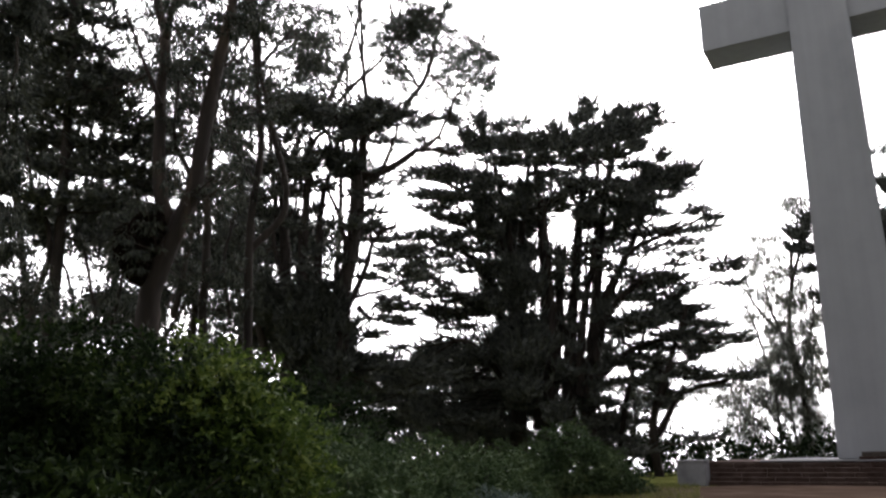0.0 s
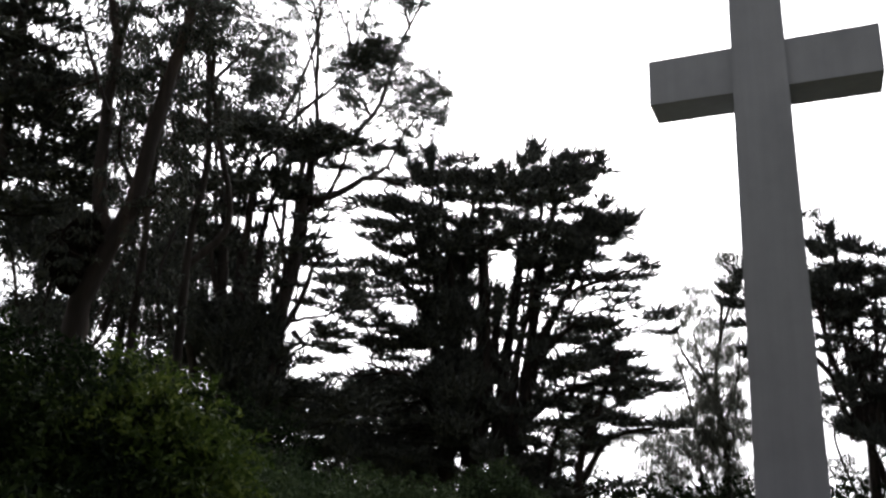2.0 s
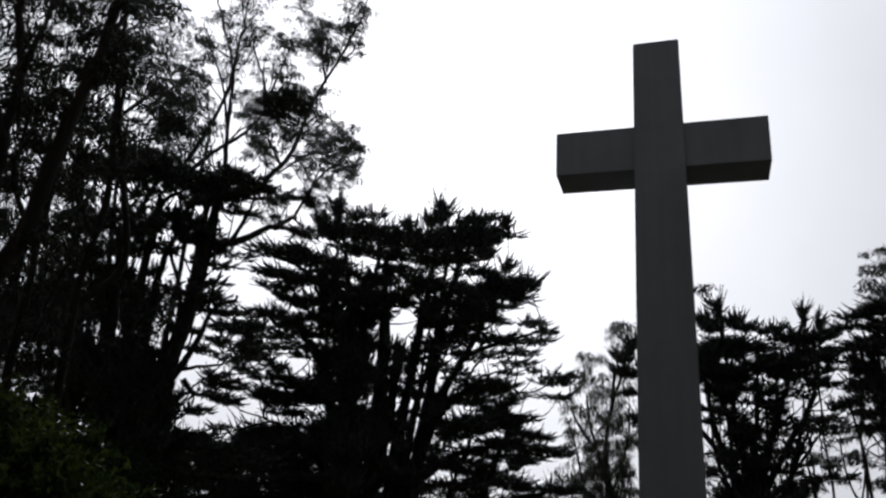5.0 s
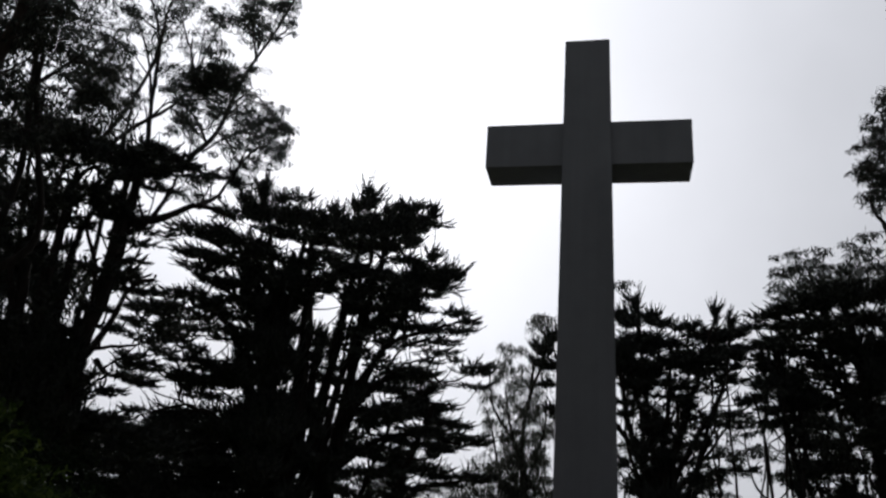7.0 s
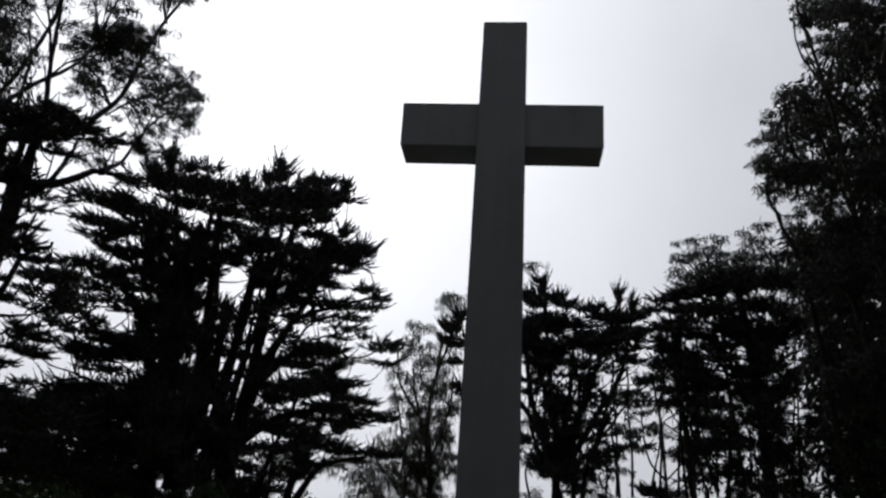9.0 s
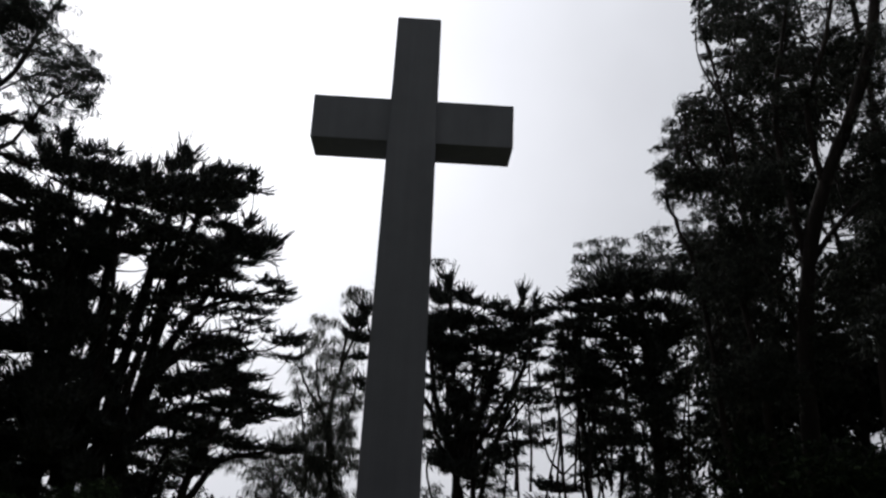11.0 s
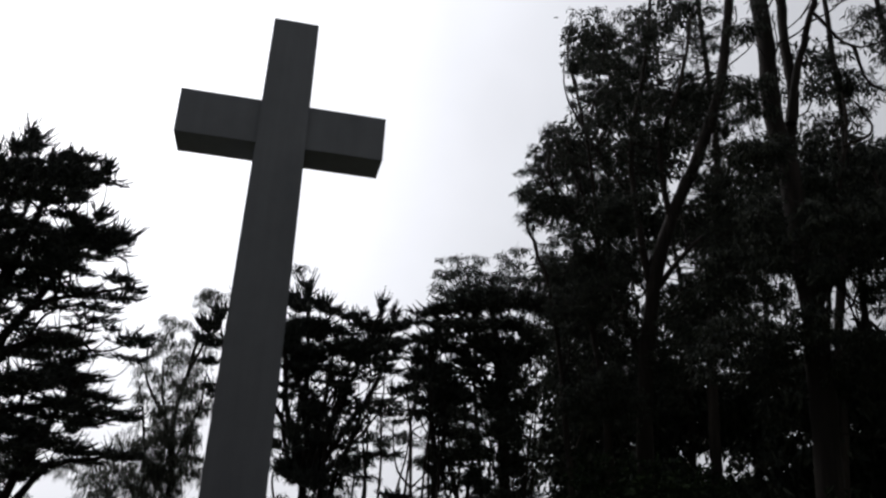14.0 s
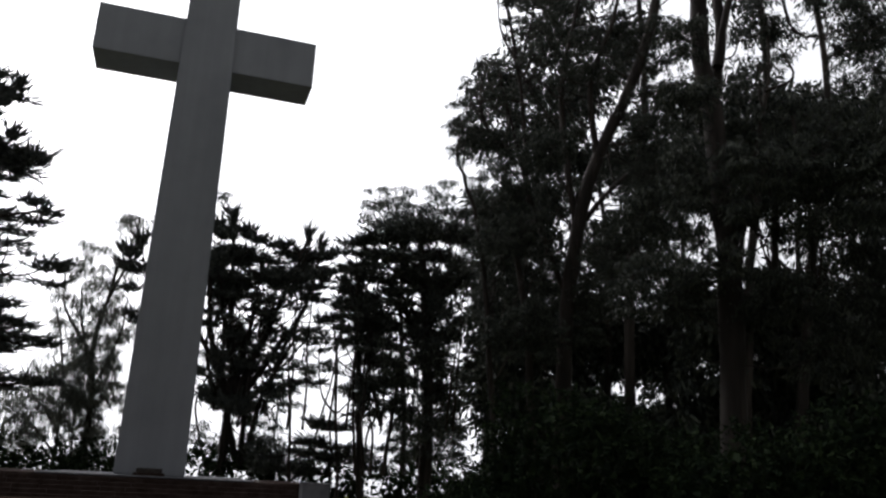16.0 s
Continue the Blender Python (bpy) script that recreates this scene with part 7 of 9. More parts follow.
tier(wood, (0.5, 0.1, 10.7, 0.52, 0.27, 0.77), (-0.3, 0.6, 10.2, 0.72, 0.27, 0.77), (-2.8, 2.3, 11.6, 0.98, 0.30, 0.90), (-2.3, -2.1, 12.5, 0.96, 0.26, 0.90), (-0.4, 1.0, 12.3, 0.91, 0.26, 0.90), (-5.9, -2.1, 11.2, 0.44, 0.20, 0.77))
grow(wood)
wood = start_tree("eucalyptus_tree", "small eucalyptus with a feathery top above the cypresses", (42.7, 45.0), -43.5, 'eucalyptus', "trees round the clearing")
limb(wood, 0.21, 0.11, (0.2, -0.0, -0.3), (0.2, -0.0, 5.4), (-0.5, -0.3, 12.6), (-0.9, -0.6, 18.7), (-1.5, -0.8, 22.2))
limb(wood, 0.11, 0.04, (-0.9, 0.0, 18.8), (0.7, 0.4, 22.3), (2.0, 0.9, 24.2))
limb(wood, 0.11, 0.04, (-0.9, 0.0, 19.7), (-3.4, 1.7, 23.0))
limb(wood, 0.11, 0.04, (-14.9, 0.0, 11.8), (-15.0, 0.3, 18.0), (-15.2, 0.6, 22.3))
tier(wood, (-3.3, 2.4, 23.9, 1.06, 0.79, 0.7), (-1.5, -1.0, 22.4, 1.42, 0.67, 0.7), (0.6, -3.8, 21.6, 1.43, 0.64, 0.7), (2.2, 0.1, 24.0, 1.11, 0.77, 0.7), (-4.0, 0.7, 21.4, 0.60, 0.86, 0.4), (-0.2, -2.5, 21.1, 1.63, 0.49, 0.8), (-15.1, -0.9, 22.1, 0.75, 0.34, 0.5), (2.4, -1.4, 21.8, 1.66, 0.83, 0.8))
tier(wood, (-1.4, -3.7, 20.4, 1.60, 0.48, 0.8))
grow(wood)
wood = start_tree("sapling", "thin bare stems of young trees against the sky", (33.5, 39.8), -40.1, 'eucalyptus', "trees round the clearing")
limb(wood, 0.12, 0.07, (-0.8, -0.0, -0.3), (-0.8, -0.0, 1.6), (-1.2, -0.2, 5.2), (-1.4, -0.5, 8.6), (-1.9, -0.7, 11.4))
limb(wood, 0.11, 0.05, (0.3, -0.0, 1.6), (-0.1, -0.1, 5.3), (-0.3, -0.3, 9.4), (-0.2, -0.4, 12.3))
limb(wood, 0.09, 0.04, (-1.2, -0.0, 5.2), (-2.2, -0.0, 6.5), (-2.6, -0.1, 9.3))
limb(wood, 0.11, 0.05, (0.8, 0.0, 1.7), (0.4, 0.2, 5.3), (0.4, 0.5, 8.9), (0.6, 0.7, 11.9))
limb(wood, 0.16, 0.07, (2.0, -0.0, 1.7), (2.2, -0.1, 4.4), (2.5, -0.2, 7.2), (2.8, -0.4, 9.7))
limb(wood, 0.11, 0.05, (1.2, 0.0, 1.7), (1.2, 0.9, 4.1), (0.6, 1.7, 6.9))
limb(wood, 0.12, 0.05, (3.3, 0.0, 1.8), (3.2, 0.6, 4.9), (3.1, 1.1, 7.7))
limb(wood, 0.12, 0.05, (-3.5, 0.0, -0.3), (-3.8, 0.0, 2.1), (-4.0, 0.5, 5.1), (-4.4, 1.0, 7.9), (-4.0, 1.5, 10.2))
limb(wood, 0.09, 0.04, (4.1, 0.0, 2.2), (4.0, 0.3, 5.6), (3.5, 0.7, 9.1))
limb(wood, 0.07, 0.04, (2.2, 0.0, 4.1), (3.1, 0.6, 6.2))
limb(wood, 0.07, 0.04, (-1.2, 0.0, 5.2), (0.2, 0.1, 6.7))
tier(wood, (-2.3, 1.8, 8.5, 1.47, 0.88, 0.35), (-3.4, -0.8, 8.4, 1.26, 1.05, 0.4), (-5.1, 0.6, 4.0, 0.86, 1.80, 0.5), (-4.7, 1.1, 6.5, 1.09, 1.09, 0.5), (1.3, 0.1, 7.1, 1.07, 1.79, 0.4), (3.0, -1.3, 6.8, 1.25, 2.08, 0.5), (1.7, -2.5, 8.6, 1.36, 1.02, 0.5), (3.9, -2.5, 4.4, 1.02, 1.36, 0.5))
tier(wood, (-1.4, -0.9, 10.0, 1.40, 1.05, 0.5), (2.7, 0.5, 2.8, 1.44, 0.72, 0.4), (-3.2, 1.6, 7.3, 1.10, 0.29, 1), (0.7, 1.3, 10.5, 1.10, 1.10, 0.6), (4.9, -1.2, 9.0, 1.18, 1.74, 0.6), (5.9, 2.6, 5.9, 1.27, 1.87, 0.7))
limb(wood, 0.09, 0.04, (-3.1, -1.3, 4.1), (-3.1, -1.2, 7.0), (-3.3, -1.1, 9.4), (-3.2, -1.0, 13.6))
limb(wood, 0.09, 0.04, (-1.6, -0.5, 4.2), (-1.4, -0.1, 7.2), (-1.5, 0.3, 9.6), (-1.3, 0.7, 10.7))
limb(wood, 0.09, 0.04, (-0.5, -0.0, 4.3), (-0.4, -0.1, 7.2), (-0.2, -0.2, 9.6), (-0.3, -0.3, 12.3))
limb(wood, 0.09, 0.04, (-4.2, 1.6, 4.2), (-4.1, 0.9, 7.2), (-4.2, 0.2, 9.6), (-4.2, -0.5, 12.3))
limb(wood, 0.09, 0.04, (0.4, -1.4, 4.3), (0.5, -0.7, 7.2), (0.7, -0.0, 9.6), (0.7, 0.6, 11.8))
limb(wood, 0.09, 0.04, (2.4, 1.8, 4.5), (2.6, 1.2, 7.5), (2.7, 0.7, 9.8), (3.0, 0.1, 11.0))
limb(wood, 0.09, 0.04, (5.7, -0.4, 4.6), (5.9, -0.6, 7.4), (6.1, -0.7, 9.6), (6.5, -0.9, 13.6))
limb(wood, 0.09, 0.04, (6.5, 2.0, 4.7), (6.5, 1.4, 7.6), (6.5, 0.7, 9.8), (6.6, 0.1, 12.4))
limb(wood, 0.09, 0.04, (1.7, 0.4, 4.4), (1.8, 0.9, 7.4), (2.0, 1.4, 9.9), (1.8, 1.9, 10.6))
limb(wood, 0.09, 0.04, (3.7, 1.7, 4.6), (3.7, 0.7, 7.4), (3.8, -0.3, 9.6), (4.0, -1.4, 10.5))
grow(wood)
wood = start_tree("cypress_tree", "small distant cypress with level sprays", (36.2, 45.3), -38.6, 'cypress', "trees round the clearing")
limb(wood, 0.14, 0.06, (0.2, -0.0, -0.3), (0.2, -0.0, 1.2), (0.1, -0.1, 3.4), (-0.2, -0.2, 5.2))
limb(wood, 0.08, 0.04, (0.1, 0.0, 3.4), (-1.6, 0.2, 3.7))
limb(wood, 0.08, 0.04, (-0.0, -0.0, 4.5), (1.9, -0.4, 5.0))
tier(wood, (-0.8, 0.4, 5.0, 1.04, 0.24, 1), (0.4, 0.3, 4.7, 1.44, 0.24, 1), (1.9, 0.7, 5.7, 0.97, 0.12, 0.8), (-1.0, 0.6, 3.7, 1.29, 0.20, 1), (0.5, 0.3, 3.4, 1.76, 0.24, 0.8), (-1.5, 0.5, 2.9, 1.60, 0.32, 1), (1.4, 0.4, 2.7, 1.76, 0.40, 1), (-4.3, 0.2, 2.0, 1.36, 0.72, 1.2))
tier(wood, (-2.0, -0.5, 1.8, 1.58, 0.55, 1.2))
grow(wood)
wood = start_tree("eucalyptus_tree", "massive dark eucalyptus with a billowing dense crown", (35.8, 25.6), -54.4, 'eucalyptus', "trees round the clearing", 0.7, fan=90)
limb(wood, 0.51, 0.24, (-0.1, 0.0, -0.3), (-0.1, 0.0, 4.8), (-0.0, 0.0, 9.9), (0.6, 0.0, 15.5), (1.7, 0.0, 19.8), (3.5, 0.0, 24.0), (4.9, 0.1, 28.4), (5.8, 0.1, 34.3), (6.3, 0.1, 38.5))
limb(wood, 0.24, 0.08, (0.6, 0.0, 15.5), (-0.0, 0.5, 19.6), (-0.3, 1.0, 25.3), (0.7, 1.4, 31.5), (1.2, 1.9, 36.9))
limb(wood, 0.21, 0.08, (1.7, -0.0, 19.8), (1.3, -0.4, 24.2), (2.6, -0.8, 28.3), (3.4, -1.3, 32.7))
limb(wood, 0.21, 0.08, (0.6, 0.0, 15.5), (2.4, 1.1, 18.2), (4.1, 2.3, 20.3))
limb(wood, 0.18, 0.06, (-0.0, 0.0, 11.7), (-1.9, 0.1, 16.8), (-3.2, 0.1, 21.7), (-4.3, 0.2, 26.2))
limb(wood, 0.14, 0.05, (-2.2, -0.0, 17.1), (-2.5, -0.1, 21.6), (-2.9, -0.2, 25.2), (-3.5, -0.3, 28.6), (-4.0, -0.4, 31.0), (-3.8, -0.5, 33.0))
limb(wood, 0.14, 0.05, (-2.9, -0.0, 19.5), (-4.8, -1.2, 21.8), (-5.0, -2.4, 24.1))
limb(wood, 0.30, 0.15, (-1.7, -0.0, -0.3), (-1.8, -0.0, 4.7), (-2.1, -0.3, 9.8), (-2.8, -0.5, 14.0))
limb(wood, 0.21, 0.09, (-3.4, -0.0, -0.3), (-3.8, -0.0, 4.6), (-4.2, -0.4, 9.1), (-4.5, -0.8, 12.7), (-5.2, -1.2, 16.4), (-6.2, -1.5, 19.3))
tier(wood, (-3.9, 1.2, 33.8, 0.39, 0.33, 0.32), (-3.5, 3.2, 33.8, 0.76, 0.70, 0.28), (-3.3, 3.3, 31.7, 0.59, 0.87, 0.16), (-2.1, 0.9, 33.0, 1.00, 0.83, 0.32), (0.1, -0.9, 32.4, 1.17, 0.90, 0.50), (-0.9, -3.1, 28.2, 1.11, 0.85, 0.55), (-2.4, 1.5, 29.7, 1.01, 0.85, 0.36), (-2.6, 0.4, 26.7, 1.10, 0.82, 0.40))
tier(wood, (-4.9, 1.7, 26.7, 0.57, 0.45, 0.36), (-4.9, -1.0, 23.7, 0.79, 0.64, 0.32), (-4.9, 3.1, 24.6, 1.16, 0.81, 0.36), (-5.8, -2.3, 20.7, 0.97, 0.69, 0.48), (-5.3, -1.6, 19.3, 1.16, 0.76, 0.48), (-4.0, -1.9, 19.8, 1.27, 0.98, 0.75), (-5.0, 1.0, 18.2, 1.05, 0.62, 0.48), (-4.6, 3.2, 18.6, 1.62, 1.10, 0.75))
tier(wood, (-0.9, -2.7, 25.6, 1.28, 1.02, 0.66), (-1.3, 1.1, 24.7, 1.39, 1.12, 0.72), (-2.7, 2.1, 22.9, 1.42, 1.13, 0.49), (-2.7, -2.2, 17.9, 1.60, 1.15, 0.96), (-0.9, -3.5, 19.0, 1.39, 1.22, 1.24), (1.0, 0.5, 27.7, 1.38, 1.38, 0.50), (3.2, 2.6, 32.1, 1.73, 1.44, 0.44), (2.6, 3.0, 35.5, 1.74, 1.16, 0.44))
tier(wood, (3.4, 1.8, 26.8, 1.41, 1.41, 0.55), (4.3, -0.7, 22.5, 1.60, 1.33, 0.66), (5.4, -0.6, 26.1, 1.34, 1.60, 0.55), (1.3, 0.2, 23.0, 1.09, 1.09, 0.39), (5.7, 3.2, 33.2, 1.46, 1.75, 0.39), (-3.8, -1.6, 14.3, 1.74, 1.28, 0.89), (-2.1, -1.8, 15.2, 1.74, 1.27, 0.96), (-0.7, 0.8, 17.7, 1.23, 1.23, 1.14))
tier(wood, (3.6, 3.7, 20.2, 1.64, 1.31, 0.76), (4.8, -2.5, 18.4, 1.71, 1.71, 1.43), (4.3, -3.8, 14.9, 1.93, 1.38, 1.52), (2.1, -3.1, 13.3, 1.68, 1.12, 1.14), (-1.3, 0.5, 13.0, 1.83, 1.52, 1.24), (-4.1, 0.8, 11.8, 1.54, 1.54, 0.95), (-2.6, -2.5, 9.3, 1.42, 1.42, 1.04), (-0.9, -2.5, 8.8, 1.14, 1.42, 0.85))
tier(wood, (3.5, 0.8, 16.8, 1.53, 1.10, 1.24), (5.8, 1.2, 15.7, 1.73, 1.24, 1.33), (7.1, 1.5, 18.4, 1.56, 1.25, 1.14), (3.3, 1.8, 13.4, 1.88, 1.44, 1.24), (5.7, -3.5, 11.8, 1.39, 1.00, 1.14), (1.1, -0.1, 11.7, 1.50, 1.50, 1.14), (4.9, 2.7, 22.3, 1.60, 1.28, 0.95), (1.9, 3.7, 19.8, 1.31, 0.98, 0.85))
limb(wood, 0.10, 0.03, (-2.4, 0.0, 24.7), (-3.5, 0.0, 26.9), (-4.2, 0.0, 28.8), (-4.3, 0.0, 31.9))
limb(wood, 0.08, 0.03, (-2.4, 0.0, 23.3), (-4.2, 0.0, 24.0), (-5.4, 0.0, 25.2))
limb(wood, 0.07, 0.03, (-2.9, 0.3, 25.9), (-2.2, 0.4, 29.3), (-1.7, 0.6, 33.1))
tier(wood, (-4.1, -1.2, 32.1, 0.38, 0.41, 0.20), (-3.8, -1.3, 30.0, 0.43, 0.41, 0.20), (-3.9, -1.2, 28.1, 0.31, 0.40, 0.16), (-3.6, 1.4, 28.4, 0.39, 0.35, 0.20), (-1.5, -1.2, 32.1, 0.41, 0.41, 0.33), (-0.8, 0.4, 34.4, 0.39, 0.42, 0.33), (-5.5, 1.4, 26.5, 0.32, 0.23, 0.24), (-4.1, -1.4, 24.9, 0.36, 0.27, 0.28))
tier(wood, (-5.9, -0.3, 24.8, 0.31, 0.33, 0.20), (-6.5, -0.1, 23.1, 0.37, 0.33, 0.20), (-7.0, 1.3, 22.2, 0.35, 0.31, 0.36), (-6.2, -0.9, 21.6, 0.49, 0.43, 0.43), (-5.5, -0.7, 23.5, 0.51, 0.45, 0.28), (-4.5, -0.8, 23.4, 0.57, 0.45, 0.32), (-6.3, -1.4, 19.6, 0.39, 0.35, 0.36), (-5.6, 0.5, 21.5, 0.64, 0.51, 0.58))
tier(wood, (-2.9, 1.0, 29.7, 0.51, 0.45, 0.24), (-2.1, -0.2, 30.5, 0.44, 0.38, 0.24), (-3.1, -1.4, 25.2, 0.41, 0.36, 0.24))
tier(wood, (0.4, 1.3, 32.6, 0.52, 0.47, 1.10), (4.4, -0.9, 33.0, 0.35, 0.40, 0.70), (6.8, -0.0, 31.9, 0.31, 0.32, 0.90), (-0.6, -1.4, 27.9, 0.34, 0.30, 0.90), (-3.6, 1.2, 24.0, 0.34, 0.52, 0.50), (-2.1, -0.4, 34.0, 0.34, 0.56, 0.79), (6.2, 2.1, 25.3, 0.28, 0.41, 0.90), (1.5, 1.0, 28.7, 0.29, 0.32, 0.70))
tier(wood, (-2.6, -0.0, 28.9, 0.35, 0.51, 0.50), (5.4, -2.3, 30.7, 0.38, 0.36, 0.90), (3.3, 0.4, 22.4, 0.34, 0.27, 0.90), (3.6, 0.6, 27.1, 0.41, 0.43, 0.70), (-0.4, -1.7, 24.8, 0.38, 0.41, 0.90), (0.6, 1.0, 34.3, 0.36, 0.41, 0.70), (5.7, 0.4, 24.0, 0.27, 0.34, 0.70), (1.4, -0.5, 25.2, 0.44, 0.34, 1.10))
tier(wood, (-3.5, -1.2, 29.8, 0.28, 0.43, 0.50), (5.5, -1.7, 23.6, 0.30, 0.25, 0.90), (5.6, 0.5, 26.1, 0.28, 0.52, 1.10), (1.4, -1.0, 25.0, 0.43, 0.46, 0.90), (-0.9, -2.2, 25.3, 0.32, 0.49, 0.90), (1.5, -1.8, 26.0, 0.36, 0.33, 0.70), (-3.6, -1.3, 29.5, 0.32, 0.38, 0.79), (4.1, -0.5, 27.6, 0.44, 0.42, 1.10))
tier(wood, (0.0, -1.0, 25.1, 0.41, 0.34, 0.90), (5.9, -1.6, 21.2, 0.33, 0.34, 0.90), (3.6, 2.1, 30.1, 0.48, 0.38, 0.90), (-2.4, 0.8, 32.4, 0.50, 0.49, 0.65), (-0.7, 1.7, 23.2, 0.45, 0.48, 0.90), (-2.0, 2.0, 25.2, 0.31, 0.33, 0.50), (5.0, 2.2, 26.5, 0.37, 0.36, 0.90), (1.0, -0.7, 31.9, 0.43, 0.33, 0.70))
tier(wood, (3.6, 1.5, 32.8, 0.37, 0.49, 0.70), (-2.8, -1.4, 31.3, 0.50, 0.37, 0.79), (2.8, 2.3, 30.2, 0.52, 0.56, 0.70), (4.9, -2.4, 27.4, 0.35, 0.26, 1.10), (-1.3, 0.6, 33.0, 0.31, 0.30, 0.70), (4.7, 0.7, 24.6, 0.34, 0.32, 0.90), (0.4, 0.7, 25.3, 0.44, 0.39, 0.90), (-2.9, 2.4, 34.6, 0.38, 0.51, 0.79))
tier(wood, (-1.4, -0.8, 30.0, 0.47, 0.52, 0.90), (4.7, -1.6, 21.2, 0.27, 0.34, 1.10), (1.0, -1.9, 30.1, 0.34, 0.35, 0.90), (3.1, -2.5, 25.9, 0.39, 0.35, 0.90), (-1.5, 0.5, 29.1, 0.51, 0.29, 1.10), (-0.8, -0.8, 30.0, 0.40, 0.55, 0.70), (-3.8, 1.9, 22.0, 0.35, 0.40, 0.65), (-2.5, -2.4, 20.2, 0.37, 0.45, 0.65))
tier(wood, (-6.3, -0.4, 22.1, 0.35, 0.42, 0.50), (-3.5, -2.2, 19.0, 0.31, 0.30, 0.65), (-6.2, 0.1, 20.8, 0.30, 0.42, 0.65), (-3.4, -1.6, 17.5, 0.44, 0.44, 0.50), (-3.8, 0.8, 19.4, 0.32, 0.49, 0.50), (-6.0, -2.1, 20.4, 0.44, 0.37, 0.50), (-4.1, 0.3, 24.7, 0.36, 0.39, 0.65), (-2.8, 0.4, 22.3, 0.29, 0.32, 0.50))
tier(wood, (-5.8, 0.5, 23.7, 0.39, 0.51, 0.65), (-5.4, -0.7, 21.1, 0.47, 0.30, 0.65), (-3.1, 1.5, 24.8, 0.52, 0.52, 0.50), (-6.3, 2.3, 24.8, 0.42, 0.53, 0.50), (-3.4, -1.6, 23.1, 0.45, 0.38, 0.65), (-3.1, -2.4, 19.0, 0.25, 0.32, 0.65), (-4.5, 0.2, 21.2, 0.41, 0.46, 0.65), (-4.5, -1.7, 22.6, 0.26, 0.39, 0.65))
grow(wood)
wood = start_tree("eucalyptus_tree", "old forked eucalyptus with a pale smooth trunk", (30.8, 14.4), -64.9, 'eucalyptus', "trees round the clearing", fan=50)
limb(wood, 0.56, 0.33, (0.2, -0.0, -0.3), (0.2, -0.0, 4.3), (0.3, -0.1, 10.3), (0.1, -0.2, 14.0), (-0.1, -0.3, 17.5), (-0.5, -0.4, 20.2), (-0.5, -0.5, 23.6), (-0.7, -0.6, 27.3), (-0.8, -0.7, 30.4))
limb(wood, 0.30, 0.19, (-0.1, 0.0, 16.9), (-0.0, 0.3, 18.6), (0.4, 0.5, 21.7), (0.3, 0.8, 24.9), (0.4, 1.0, 28.8), (0.8, 1.3, 32.4))
limb(wood, 0.23, 0.10, (0.2, 0.0, 19.9), (0.4, 0.1, 21.2), (0.9, 0.3, 23.5), (1.7, 0.4, 26.2), (2.4, 0.5, 29.9))
limb(wood, 0.12, 0.05, (0.5, 0.0, 11.2), (1.8, 0.5, 16.9), (2.5, 1.0, 20.8), (2.2, 1.5, 25.0))
limb(wood, 0.10, 0.03, (2.1, -0.0, 18.5), (3.2, -0.5, 18.8), (2.7, -1.0, 20.0))
limb(wood, 0.09, 0.03, (1.6, 0.0, 25.3), (3.0, 0.4, 23.5), (5.1, 0.7, 23.9))
limb(wood, 0.09, 0.03, (3.0, 0.0, 23.3), (3.5, 0.6, 21.6), (4.8, 1.2, 21.4))
limb(wood, 0.19, 0.09, (2.0, -0.0, 9.4), (2.1, -0.0, 11.6), (2.1, -0.1, 13.0))
limb(wood, 0.14, 0.06, (3.5, -0.0, 9.3), (3.4, -0.7, 12.7), (3.0, -1.4, 16.6))
tier(wood, (-0.8, -1.8, 24.2, 0.66, 1.10, 0.50), (-1.0, -2.1, 20.2, 0.88, 1.09, 1.10), (-1.3, -2.4, 17.2, 1.08, 0.95, 1.30), (-1.3, -2.1, 14.6, 1.09, 1.09, 1.30), (-2.9, 0.7, 13.5, 1.43, 1.19, 1.20), (-2.9, -2.4, 9.8, 1.30, 1.08, 1.00), (2.3, 1.5, 22.6, 1.07, 0.88, 0.90), (3.4, 1.4, 22.1, 0.97, 0.97, 0.50))
tier(wood, (1.9, 1.9, 20.6, 1.23, 0.74, 0.70), (4.9, 1.8, 25.9, 1.23, 0.49, 0.80), (5.0, 1.3, 23.1, 0.97, 0.48, 0.70), (6.2, 2.5, 24.9, 1.50, 1.25, 0.80), (3.6, 2.7, 26.2, 1.01, 0.35, 0.50), (1.8, 0.8, 17.0, 1.43, 0.95, 1.10), (3.8, 2.8, 18.3, 1.51, 0.91, 0.90), (4.3, -2.4, 15.3, 1.30, 1.08, 0.80))
tier(wood, (2.5, -2.4, 13.9, 1.52, 0.87, 0.90), (0.7, -2.6, 14.0, 1.08, 1.08, 1.10), (3.8, -1.8, 13.4, 1.33, 1.10, 1.40), (1.4, -0.8, 12.8, 1.37, 0.91, 1.20), (-0.8, -0.2, 13.1, 1.39, 0.93, 0.90), (3.1, 1.1, 12.3, 1.44, 0.72, 0.80), (4.7, 1.5, 12.4, 1.46, 1.21, 1.20), (0.1, -2.5, 10.5, 1.08, 0.86, 1.10))
tier(wood, (-1.2, -0.6, 10.2, 1.15, 1.15, 1.20), (1.1, 0.3, 9.0, 1.64, 0.94, 1.20), (3.0, -0.7, 9.2, 1.60, 0.91, 0.90), (0.5, -2.3, 26.2, 1.96, 1.09, 0.80), (3.6, 0.6, 27.7, 1.90, 1.18, 0.70), (6.0, -0.8, 26.1, 1.82, 1.37, 0.70), (-0.7, 1.1, 16.6, 1.44, 1.20, 1.20), (-2.1, -0.0, 9.2, 1.40, 1.40, 0.90))
